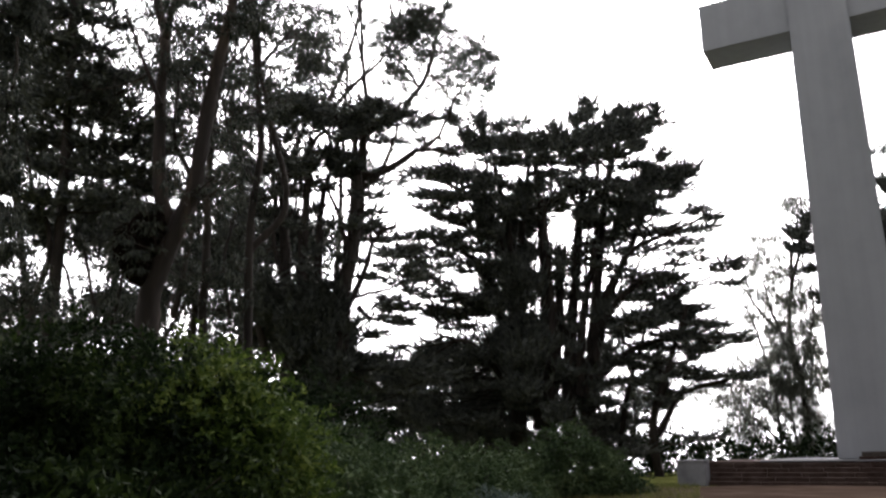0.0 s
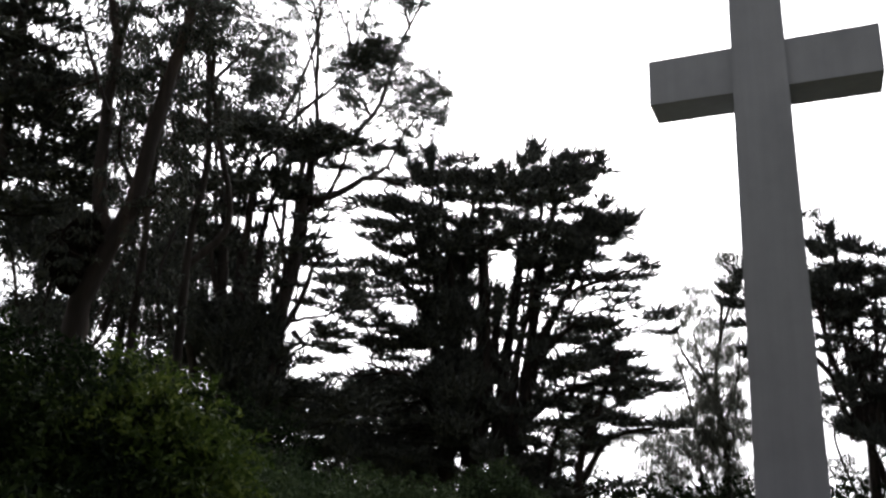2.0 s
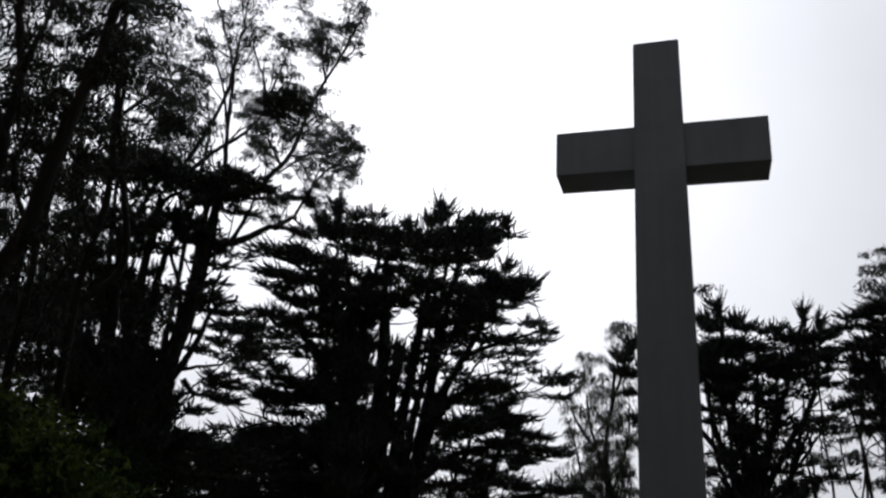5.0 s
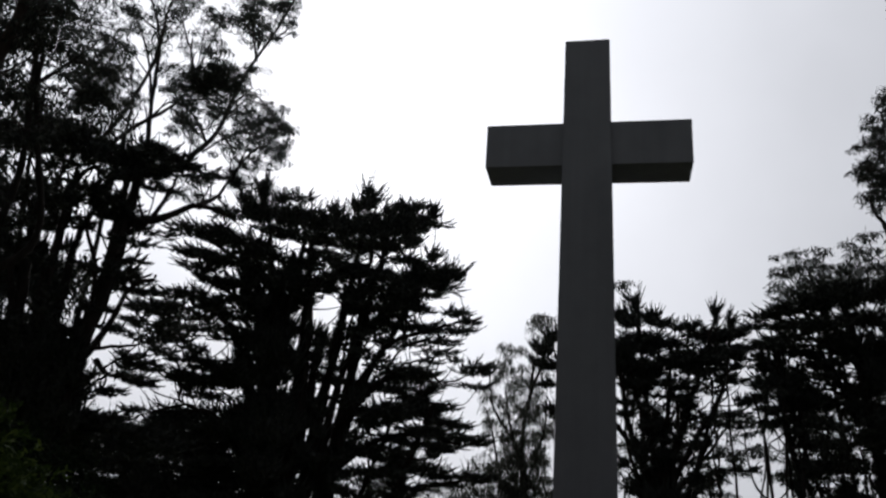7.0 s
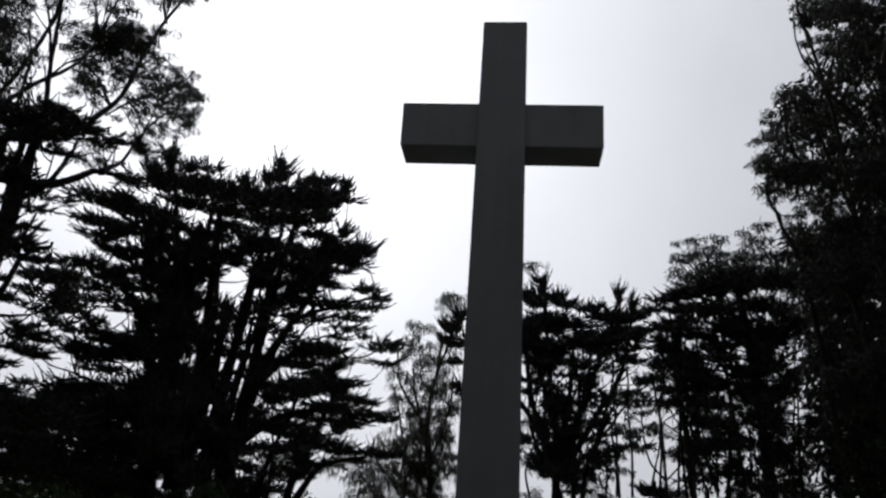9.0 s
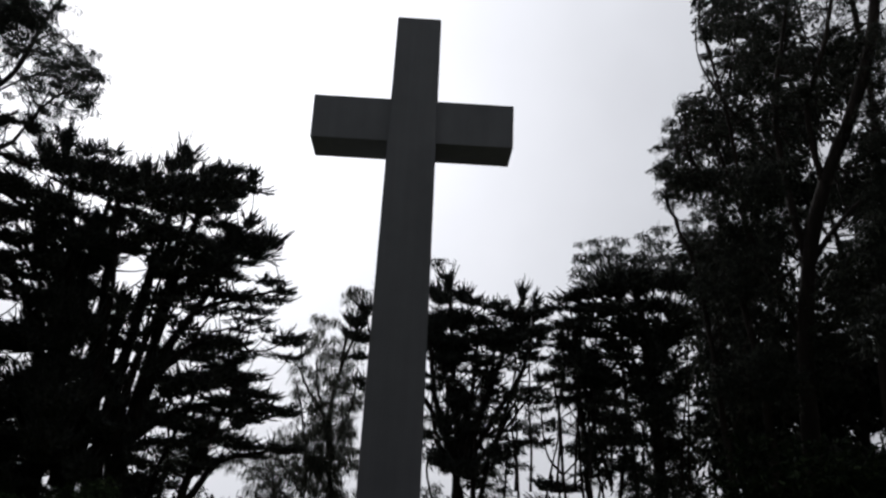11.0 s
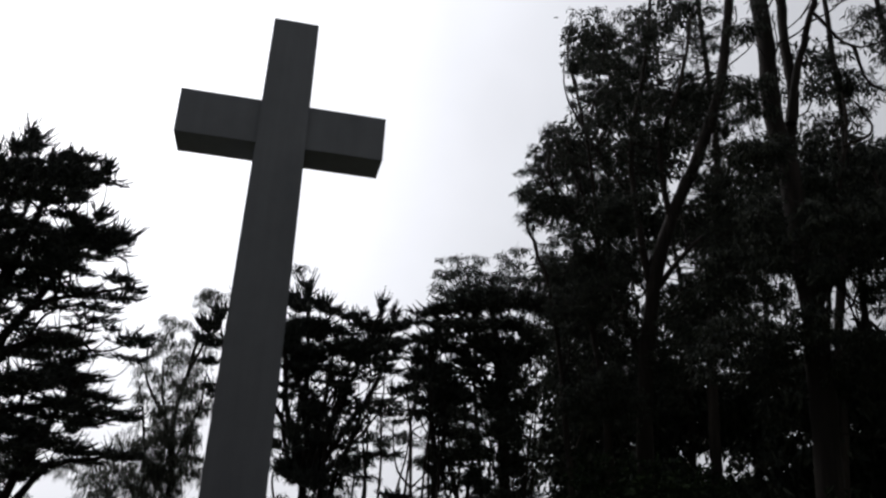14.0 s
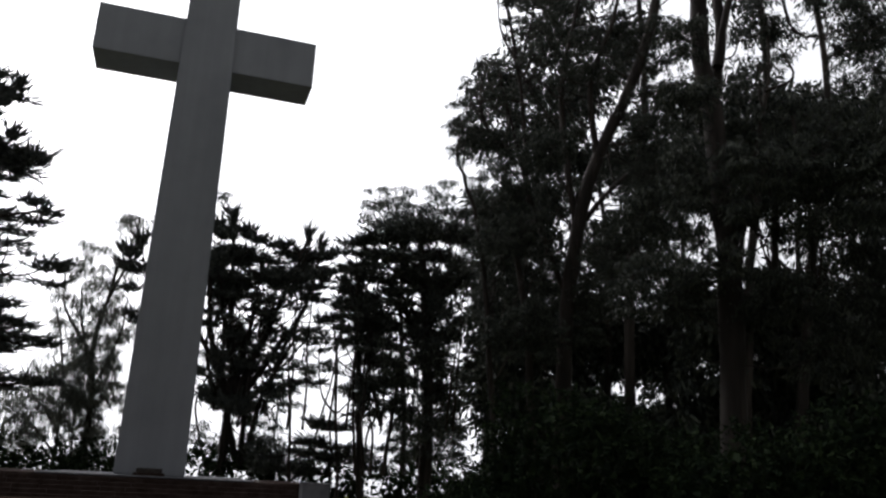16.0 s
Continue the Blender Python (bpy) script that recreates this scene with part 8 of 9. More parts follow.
tier(wood, (6.7, 2.8, 20.9, 1.51, 2.02, 1.00), (8.2, 2.7, 23.4, 2.01, 2.26, 1.00), (5.8, -2.6, 13.6, 1.72, 2.37, 1.30), (6.7, 1.6, 10.1, 1.95, 2.68, 1.30), (4.1, 1.3, 7.5, 2.18, 1.45, 0.90))
grow(wood)
wood = start_tree("far_wood", "dense dark trees deeper in the wood behind the trunks", (-21.4, 53.9), 21.7, 'eucalyptus', "trees round the clearing", 1.5)
limb(wood, 0.32, 0.11, (-5.3, -0.0, -0.3), (-5.3, -0.0, 8.2), (-6.2, -0.3, 14.1), (-7.3, -0.7, 20.2), (-7.5, -1.0, 26.7))
limb(wood, 0.32, 0.11, (-0.6, -0.0, -0.3), (-0.1, -0.0, 8.3), (-0.9, -0.6, 14.5), (-2.0, -1.2, 20.7), (-1.9, -1.8, 27.3))
limb(wood, 0.32, 0.11, (3.6, -0.0, -0.3), (4.5, -0.0, 8.5), (4.6, -0.0, 15.0), (4.4, -0.1, 21.9), (4.3, -0.1, 29.2))
limb(wood, 0.32, 0.11, (6.6, -0.0, -0.3), (7.9, -0.0, 8.6), (7.2, -0.2, 15.2), (7.3, -0.5, 22.1), (5.9, -0.7, 29.2))
limb(wood, 0.32, 0.11, (9.4, 0.0, -0.3), (11.0, 0.0, 8.7), (10.4, 0.4, 15.6), (9.6, 0.8, 22.8), (9.2, 1.1, 30.6))
limb(wood, 0.32, 0.11, (12.3, 0.0, -0.3), (14.2, 0.0, 8.8), (14.8, 0.7, 16.0), (15.1, 1.3, 23.7), (15.6, 2.0, 32.1))
tagged(wood["top"], category="woodland", kind="stuff")
tier(wood, (-10.6, -0.9, 26.6, 1.48, 1.24, 0.439098), (-7.3, -1.7, 26.3, 2.06, 1.32, 0.371375), (-5.7, -0.0, 28.4, 1.38, 0.92, 0.357474), (-2.6, 1.6, 28.9, 2.19, 1.44, 0.50695), (1.4, 2.3, 29.3, 1.41, 1.34, 0.499791), (2.1, 0.6, 28.5, 2.00, 0.95, 0.281931), (5.3, -1.6, 29.1, 1.94, 0.87, 0.40382), (8.1, -1.3, 28.1, 1.81, 1.35, 0.463166))
tier(wood, (12.6, 2.8, 32.8, 1.45, 1.35, 0.394039), (-10.4, 0.2, 24.3, 1.91, 0.97, 0.416609), (-7.8, -3.6, 24.3, 2.10, 1.01, 0.277666), (-4.2, -0.6, 26.2, 1.49, 1.00, 0.42593), (-2.0, -2.1, 25.7, 1.31, 1.36, 0.26846), (0.1, 1.3, 27.8, 1.91, 1.03, 0.250127), (4.0, -3.4, 25.3, 1.35, 0.95, 0.437338), (5.9, -1.8, 25.0, 1.44, 1.45, 0.383503))
tier(wood, (8.0, -3.2, 26.0, 2.04, 0.93, 0.514246), (12.5, -0.2, 27.3, 1.94, 1.23, 0.383042), (-10.0, 3.9, 22.8, 1.79, 1.54, 0.443296), (-6.2, 0.3, 22.0, 2.13, 1.31, 0.289808), (-5.2, -0.9, 23.0, 1.71, 0.99, 0.343259), (1.4, 3.5, 26.0, 1.55, 1.32, 0.519613), (2.7, -3.3, 23.2, 1.74, 1.29, 0.296553), (6.7, -1.2, 24.1, 1.46, 1.14, 0.42068))
tier(wood, (-10.1, 2.5, 20.9, 2.12, 1.46, 0.460766), (-6.8, -4.0, 19.8, 1.84, 0.95, 0.280953), (-5.0, 2.1, 21.5, 1.67, 1.09, 0.363436), (-3.1, -1.1, 20.7, 1.94, 1.27, 0.484727), (3.9, -3.9, 19.4, 1.73, 0.89, 0.255034), (7.2, -2.0, 21.6, 1.48, 1.39, 0.514426), (-8.8, -0.3, 41.3, 1.58, 1.26, 0.356511), (-5.2, -0.9, 44.4, 1.91, 1.69, 0.254389))
tier(wood, (-3.8, 0.1, 42.9, 1.71, 1.55, 0.289438), (1.0, -3.6, 41.4, 1.65, 1.42, 0.190266), (6.2, -2.3, 46.7, 2.05, 1.62, 0.341117), (7.6, 3.8, 48.9, 2.66, 1.38, 0.31627), (-9.4, -0.5, 40.1, 1.73, 1.28, 0.329945), (-5.3, -0.2, 38.7, 2.54, 1.21, 0.25295), (-3.3, -3.3, 38.4, 2.11, 1.41, 0.185366), (1.6, -1.8, 42.3, 2.42, 1.36, 0.187461))
tier(wood, (7.3, 3.6, 44.6, 2.05, 1.87, 0.223865), (9.1, 1.5, 45.0, 2.50, 1.14, 0.175278), (-9.3, 0.1, 36.6, 2.45, 1.61, 0.189146), (-4.2, -3.6, 36.1, 1.48, 1.33, 0.34633), (-0.5, -0.9, 38.0, 2.41, 1.19, 0.199282), (3.4, 2.2, 40.1, 1.82, 1.36, 0.319469), (3.5, -0.5, 40.0, 2.43, 1.22, 0.250159), (8.8, 0.7, 41.1, 1.93, 1.26, 0.324989))
tier(wood, (-7.4, 3.2, 34.0, 1.69, 1.24, 0.335114), (-5.4, 1.2, 33.7, 1.93, 1.38, 0.299299), (-1.9, 1.1, 35.3, 1.63, 1.73, 0.289305), (0.9, -3.7, 33.3, 2.12, 1.65, 0.172299), (6.5, -3.8, 34.1, 1.50, 1.25, 0.310031), (7.9, 2.2, 37.8, 2.26, 1.55, 0.17322), (-8.8, -0.7, 28.5, 1.72, 1.18, 0.279553), (-6.3, 3.0, 31.6, 2.53, 1.38, 0.285983))
tier(wood, (-1.4, 2.6, 32.4, 1.83, 1.13, 0.186532), (3.8, 3.3, 32.8, 1.96, 1.70, 0.213296), (5.8, -1.0, 33.0, 2.15, 1.72, 0.33928), (11.7, 4.0, 35.2, 2.23, 1.29, 0.330417), (-9.9, 2.0, 17.3, 2.14, 1.30, 0.500567), (-4.8, 3.1, 18.9, 1.87, 0.91, 0.563883), (-1.2, -2.8, 17.0, 1.55, 1.23, 0.334219), (-0.8, 2.2, 18.8, 1.73, 1.25, 0.573444))
tier(wood, (1.8, -0.6, 16.6, 1.85, 1.36, 0.527676), (4.4, 3.8, 18.7, 1.55, 0.89, 0.394588), (-9.2, 4.0, 15.4, 2.35, 0.97, 0.444495), (-2.0, -2.3, 15.2, 1.82, 1.10, 0.37813), (1.0, -0.6, 15.7, 1.78, 1.27, 0.526353), (3.4, -1.8, 15.1, 1.53, 1.30, 0.556428), (5.6, -0.2, 15.4, 1.82, 1.12, 0.453546), (6.5, -1.7, 15.3, 2.09, 0.91, 0.507471))
tier(wood, (11.0, 1.3, 17.6, 1.42, 1.22, 0.339031), (11.8, -3.0, 15.5, 1.85, 1.21, 0.448987), (-8.4, -2.6, 13.2, 1.38, 0.91, 0.435464), (5.6, -0.3, 14.5, 2.09, 1.35, 0.284837), (6.5, -3.4, 13.7, 1.34, 0.86, 0.472052), (9.1, -1.0, 14.8, 2.20, 1.06, 0.440267), (13.6, 3.2, 15.4, 1.87, 1.00, 0.452617), (-9.2, 3.1, 12.1, 1.62, 1.14, 0.563061))
tier(wood, (-5.6, -2.4, 9.8, 1.65, 0.95, 0.493862), (-4.2, -3.9, 9.6, 1.59, 0.93, 0.355451), (-2.2, 2.6, 10.8, 2.39, 1.22, 0.343073), (6.0, 3.7, 11.6, 2.25, 1.11, 0.482253), (7.8, 0.8, 11.5, 1.53, 1.44, 0.277194), (10.1, -2.9, 11.8, 1.99, 0.87, 0.550638), (11.3, -2.1, 11.2, 1.93, 1.10, 0.324964), (-8.7, 3.4, 9.6, 1.63, 0.98, 0.535371))
tier(wood, (-6.2, 3.5, 10.1, 2.05, 1.29, 0.31286), (-3.4, -3.8, 8.6, 1.35, 0.95, 0.541906), (-1.4, -2.5, 9.6, 1.64, 1.06, 0.493104), (1.4, -0.6, 10.2, 1.37, 1.09, 0.276296), (2.1, -1.9, 10.0, 1.37, 1.17, 0.300073), (5.8, 2.0, 9.0, 1.52, 1.33, 0.454024), (7.0, -1.0, 8.7, 2.00, 1.04, 0.549846), (9.8, 2.2, 9.4, 2.22, 0.94, 0.55834))
tier(wood, (13.2, -2.8, 8.8, 1.53, 1.21, 0.515604))
tier(wood, (8.2, -0.1, 16.2, 1.14, 0.71, 0.8), (6.2, -2.7, 17.5, 1.01, 0.63, 0.8), (12.7, -0.7, 17.0, 1.43, 0.90, 1.0), (6.8, 2.0, 19.6, 1.43, 0.76, 0.6), (-2.3, 0.3, 18.8, 0.67, 0.81, 0.6), (0.4, -2.5, 11.4, 1.04, 0.47, 1.0), (1.7, 2.3, 16.9, 0.86, 0.53, 0.8), (-0.4, 0.6, 17.9, 1.10, 0.95, 0.6))
tier(wood, (2.3, -1.7, 11.5, 0.78, 0.51, 1.0), (9.1, 0.7, 15.7, 0.93, 0.98, 0.6), (10.9, 0.3, 22.6, 0.99, 0.83, 0.8), (11.5, 0.4, 16.4, 0.91, 0.85, 0.8), (1.0, -2.7, 14.7, 0.96, 0.51, 0.8), (10.5, -0.1, 17.4, 1.41, 0.80, 0.6), (0.6, 2.0, 17.4, 1.02, 0.69, 0.8), (11.8, 0.1, 17.9, 1.30, 0.78, 1.0))
tier(wood, (9.0, 3.0, 17.9, 1.06, 0.70, 1.0), (0.6, -1.7, 10.7, 0.81, 0.48, 1.0), (-1.4, -2.5, 16.7, 0.64, 0.89, 0.8), (0.2, -0.7, 11.9, 1.01, 0.81, 1.0), (-1.8, 0.9, 17.4, 1.25, 0.99, 1.0), (11.4, 1.6, 17.9, 0.93, 0.79, 0.8), (4.4, -2.2, 12.8, 0.93, 0.88, 1.0), (5.0, -2.4, 19.5, 1.32, 0.76, 0.6))
tier(wood, (11.7, 2.3, 16.8, 0.99, 0.78, 0.8), (0.5, -1.3, 15.3, 1.04, 0.80, 0.8), (4.8, 1.8, 12.7, 1.06, 0.55, 0.6), (7.6, 2.6, 16.3, 0.96, 0.93, 0.8), (0.3, -0.9, 13.6, 0.92, 0.94, 0.6), (5.7, 0.7, 16.3, 0.92, 0.88, 0.6))
grow(wood)
wood = start_tree("far_wood", "dense dark trees low behind the big cypress", (0.8, 74.0), -0.6, 'cypress', "trees round the clearing")
limb(wood, 0.25, 0.09, (-7.9, 0.0, -0.3), (-7.9, 0.0, 2.2), (-7.5, 0.0, 5.3), (-8.9, 0.0, 8.5), (-9.0, 0.1, 11.7))
limb(wood, 0.25, 0.09, (-4.3, 0.0, -0.3), (-3.9, 0.0, 2.2), (-3.8, 0.6, 5.3), (-3.3, 1.1, 8.5), (-2.2, 1.7, 11.8))
limb(wood, 0.25, 0.09, (-0.8, 0.0, -0.3), (0.0, 0.0, 2.2), (0.6, 0.2, 5.2), (-1.2, 0.5, 8.4), (0.7, 0.7, 11.7))
limb(wood, 0.25, 0.09, (1.9, -0.0, -0.3), (3.0, -0.0, 2.1), (3.3, -0.5, 5.2), (3.1, -1.0, 8.2), (1.5, -1.5, 11.3))
limb(wood, 0.25, 0.09, (10.7, -0.0, -0.3), (12.8, -0.0, 2.0), (12.8, -0.5, 5.1), (11.8, -0.9, 8.1), (15.2, -1.4, 11.2))
limb(wood, 0.25, 0.09, (12.9, 0.0, -0.3), (15.3, 0.0, 2.0), (16.0, 0.2, 5.1), (15.9, 0.3, 8.2), (14.9, 0.5, 11.5))
tagged(wood["top"], category="woodland", kind="stuff")
tier(wood, (-7.4, -0.8, 8.8, 2.06, 1.05, 0.460131), (0.1, -0.8, 9.0, 2.16, 1.07, 0.664025), (0.5, -0.1, 10.1, 2.36, 1.20, 0.550378), (4.2, 0.5, 9.3, 2.37, 1.16, 0.422378), (-10.1, 2.8, 6.6, 2.22, 0.94, 0.386629), (-1.6, -1.6, 8.0, 2.08, 0.76, 0.529474), (0.2, 0.4, 8.0, 2.69, 0.89, 0.686835), (4.4, -1.4, 6.9, 2.28, 1.06, 0.689591))
tier(wood, (-11.3, 0.3, 5.2, 2.01, 0.79, 0.508973), (-8.5, 1.4, 4.5, 2.62, 1.10, 0.538571), (-1.9, -2.2, 4.8, 2.05, 0.70, 0.745854), (2.7, -0.1, 3.8, 2.26, 1.03, 0.578712), (3.9, 1.2, 4.4, 1.80, 0.82, 0.560817), (-8.6, -3.0, 2.7, 1.86, 1.10, 0.558134), (-8.6, 1.6, 2.9, 2.46, 1.22, 0.751747), (-5.0, -0.5, 2.3, 2.76, 1.06, 0.432328))
tier(wood, (-1.9, 0.0, 3.2, 2.89, 1.15, 0.517264), (0.8, 0.7, 1.9, 2.58, 1.21, 0.660224), (4.0, 1.8, 2.3, 2.09, 1.00, 0.405759), (12.6, -2.7, 9.0, 1.42, 0.72, 0.314708), (15.0, 0.0, 9.8, 2.03, 0.92, 0.283688), (18.1, -2.8, 8.6, 1.39, 0.93, 0.363905), (11.9, -0.7, 7.2, 1.36, 0.82, 0.478613), (15.3, -0.9, 6.9, 1.93, 0.68, 0.409753))
tier(wood, (16.7, -2.9, 6.3, 2.18, 0.92, 0.540781), (12.2, -1.2, 3.9, 2.17, 0.76, 0.31147), (15.4, -0.3, 4.3, 1.45, 0.73, 0.39136), (17.2, 0.9, 5.4, 2.04, 0.64, 0.383325), (12.3, 2.5, 3.3, 1.89, 0.89, 0.271665), (13.4, -0.8, 3.5, 1.88, 0.93, 0.382188), (17.0, 0.2, 2.0, 1.50, 0.66, 0.384462), (12.1, 1.3, 1.1, 1.57, 0.88, 0.314105))
tier(wood, (13.6, 2.6, 1.4, 2.19, 0.74, 0.377553), (18.4, 2.7, 1.3, 1.65, 0.99, 0.344107))
tier(wood, (-9.3, 0.9, 7.9, 2.55, 0.92, 1.2), (-6.8, 1.6, 9.2, 2.27, 0.78, 1.3), (-4.6, 0.5, 8.9, 2.75, 0.87, 1.4), (-2.1, -1.1, 8.8, 1.89, 0.65, 1.3), (-7.2, 0.7, 6.6, 2.43, 0.61, 1.0), (-4.2, 1.8, 6.8, 2.47, 0.51, 0.9), (-1.6, 1.2, 6.5, 1.94, 0.51, 0.9), (-5.1, -0.2, 5.0, 3.28, 0.50, 0.9))
tier(wood, (-1.1, -0.4, 4.7, 1.88, 0.50, 0.9), (-11.0, -1.6, 9.2, 1.98, 1.19, 1.2), (-2.6, 1.1, 5.0, 1.29, 0.31, 0.9), (2.1, -1.4, 5.3, 1.05, 0.44, 0.9), (3.0, -1.1, 6.4, 1.17, 0.34, 0.7), (3.0, -1.9, 4.8, 0.89, 0.30, 0.7), (2.3, -1.3, 4.3, 1.27, 0.38, 0.7), (2.8, -0.5, 5.3, 1.17, 0.27, 0.5))
tier(wood, (-6.3, -0.1, 3.7, 1.39, 0.44, 0.5), (0.2, -1.3, 7.5, 0.92, 0.30, 0.7), (-6.3, -0.3, 6.4, 1.16, 0.36, 0.7), (-8.5, 1.0, 7.8, 0.74, 0.43, 0.9), (-0.9, -1.6, 3.8, 0.72, 0.26, 0.7), (-10.9, -1.5, 6.1, 0.93, 0.42, 0.9), (-1.3, 0.1, 5.8, 1.03, 0.32, 0.9), (-4.4, 1.6, 3.9, 1.06, 0.26, 0.7))
tier(wood, (-5.5, 1.7, 4.3, 0.79, 0.43, 0.5), (2.9, 0.3, 4.9, 1.21, 0.43, 0.9), (1.8, -1.6, 3.4, 1.18, 0.34, 0.9), (-10.0, 1.5, 5.3, 1.23, 0.35, 0.7), (3.2, 2.0, 6.2, 1.06, 0.39, 0.7), (-5.4, 1.6, 4.4, 0.94, 0.45, 0.5), (-9.6, 0.1, 7.4, 1.21, 0.38, 0.7), (2.5, -0.5, 7.2, 1.21, 0.32, 0.7))
tier(wood, (-4.6, 0.3, 4.1, 1.35, 0.42, 0.9), (-1.3, 1.2, 8.1, 1.25, 0.44, 0.5), (-7.9, 2.0, 8.0, 0.92, 0.38, 0.9), (-9.3, -0.0, 3.9, 0.83, 0.37, 0.5), (2.8, 0.0, 4.2, 1.10, 0.45, 0.9), (-5.5, -0.8, 3.8, 0.80, 0.25, 0.5), (1.1, 0.2, 7.5, 0.73, 0.26, 0.5), (0.8, 0.2, 7.0, 0.78, 0.33, 0.9))
tier(wood, (-3.6, -0.9, 6.6, 0.72, 0.38, 0.5), (1.0, -0.2, 5.6, 0.90, 0.32, 0.9), (-9.4, 1.7, 6.7, 0.96, 0.36, 0.7), (-6.9, -1.1, 3.8, 1.05, 0.41, 0.7), (-9.5, -1.0, 6.1, 0.78, 0.41, 0.9), (-4.1, -0.8, 6.5, 1.21, 0.25, 0.5), (-10.1, 1.4, 6.7, 0.97, 0.31, 0.7), (-1.9, -0.8, 4.0, 1.03, 0.36, 0.9))
tier(wood, (-7.0, 1.3, 4.6, 0.87, 0.26, 0.5), (-5.3, 1.7, 8.3, 0.78, 0.43, 0.5), (-1.5, 1.5, 3.3, 0.94, 0.42, 0.5), (1.7, 1.2, 4.7, 0.80, 0.29, 0.7), (-1.8, -1.2, 4.3, 1.27, 0.34, 0.5), (2.0, -0.2, 3.9, 1.29, 0.39, 0.7))
grow(wood)
wood = start_tree("far_wood", "dense dark wood closing the far side of the clearing", (53.6, 31.1), -59.9, 'eucalyptus', "trees round the clearing", 1.9)
limb(wood, 0.38, 0.13, (-11.4, 0.0, -0.3), (-11.4, 0.0, 5.8), (-11.2, 1.0, 12.9), (-11.9, 2.0, 20.7), (-10.6, 2.9, 29.3))
limb(wood, 0.38, 0.13, (-8.1, -0.0, -0.3), (-7.7, -0.0, 6.0), (-7.3, -0.4, 12.7), (-7.6, -0.8, 19.8), (-8.0, -1.2, 27.5))
limb(wood, 0.38, 0.13, (-3.5, -0.0, -0.3), (-2.6, -0.0, 6.2), (-2.3, -0.7, 12.7), (-2.4, -1.3, 19.5), (-3.4, -2.0, 26.8))
limb(wood, 0.38, 0.13, (0.5, 0.0, -0.3), (1.8, 0.0, 6.4), (2.0, 0.9, 13.0), (3.4, 1.7, 20.3), (1.1, 2.6, 28.5))
limb(wood, 0.38, 0.13, (4.4, -0.0, -0.3), (6.1, -0.0, 6.6), (6.1, -0.8, 12.8), (7.3, -1.7, 19.2), (6.6, -2.5, 26.0))
limb(wood, 0.38, 0.13, (8.1, -0.0, -0.3), (10.3, -0.0, 6.8), (10.9, -0.1, 13.0), (11.5, -0.2, 19.6), (11.7, -0.3, 26.7))
limb(wood, 0.38, 0.13, (11.7, 0.0, -0.3), (14.2, 0.0, 7.0), (15.6, 0.5, 13.1), (15.4, 0.9, 19.8), (16.7, 1.4, 27.1))
tagged(wood["top"], category="woodland", kind="stuff")
tier(wood, (-10.8, 0.3, 34.6, 2.85, 1.79, 0.93), (-5.5, -1.1, 31.1, 2.24, 1.58, 0.65), (-5.3, 4.2, 35.6, 3.01, 1.73, 1.27), (2.8, -2.0, 30.7, 2.19, 1.41, 0.90), (7.1, 0.5, 32.6, 2.62, 2.10, 0.65), (10.0, 3.3, 32.3, 2.60, 2.31, 1.14), (11.5, -3.6, 28.5, 3.00, 1.74, 1.15), (16.2, -1.5, 28.8, 2.40, 2.02, 1.25))
tier(wood, (21.2, -0.1, 30.4, 3.04, 1.99, 0.86), (-10.7, 0.7, 30.2, 3.73, 1.50, 0.76), (-6.0, -2.9, 26.3, 2.33, 1.75, 0.83), (-5.3, -0.5, 26.4, 3.12, 2.03, 0.82), (0.9, -4.4, 25.2, 2.89, 1.70, 1.07), (4.9, -4.1, 24.4, 3.23, 1.40, 0.73), (8.6, -1.6, 25.4, 2.72, 1.85, 0.81), (11.4, -3.6, 27.0, 3.18, 1.81, 1.01))
tier(wood, (16.3, 4.7, 30.2, 3.35, 1.56, 0.97), (17.1, -2.4, 26.2, 2.63, 1.47, 0.74), (-10.8, -2.2, 22.6, 2.53, 1.36, 0.94), (-0.1, 2.8, 26.9, 2.94, 1.51, 1.15), (4.2, 2.4, 25.9, 3.88, 1.52, 1.27), (8.9, -2.4, 23.8, 2.29, 1.39, 0.68), (12.4, 3.3, 25.9, 3.47, 1.98, 0.90), (15.4, 1.3, 23.7, 3.05, 1.67, 0.69))
tier(wood, (19.3, -1.1, 22.3, 3.10, 1.59, 0.83), (-10.6, 1.3, 20.7, 3.05, 2.26, 1.11), (-8.9, -2.5, 20.7, 3.10, 2.15, 0.83), (17.3, -2.4, 20.8, 2.44, 1.56, 0.80), (-11.3, 3.8, 17.4, 3.19, 1.74, 0.68), (-9.5, -0.6, 18.0, 2.52, 1.70, 0.94), (-3.8, 4.0, 20.0, 2.29, 2.50, 0.82), (-0.9, -3.2, 17.1, 2.49, 1.78, 0.94))
tier(wood, (16.0, -3.6, 16.8, 2.33, 1.85, 0.87), (-9.4, -4.5, 13.6, 2.75, 1.88, 1.05), (-3.6, 2.4, 14.6, 3.64, 2.65, 1.05), (4.5, 0.6, 14.5, 3.00, 1.98, 0.69), (5.3, -4.9, 13.0, 2.28, 1.77, 1.20), (8.8, -4.6, 14.4, 2.85, 2.32, 0.78), (12.3, 3.2, 16.4, 2.46, 2.12, 0.71), (15.2, -0.1, 13.8, 2.37, 2.54, 0.84))
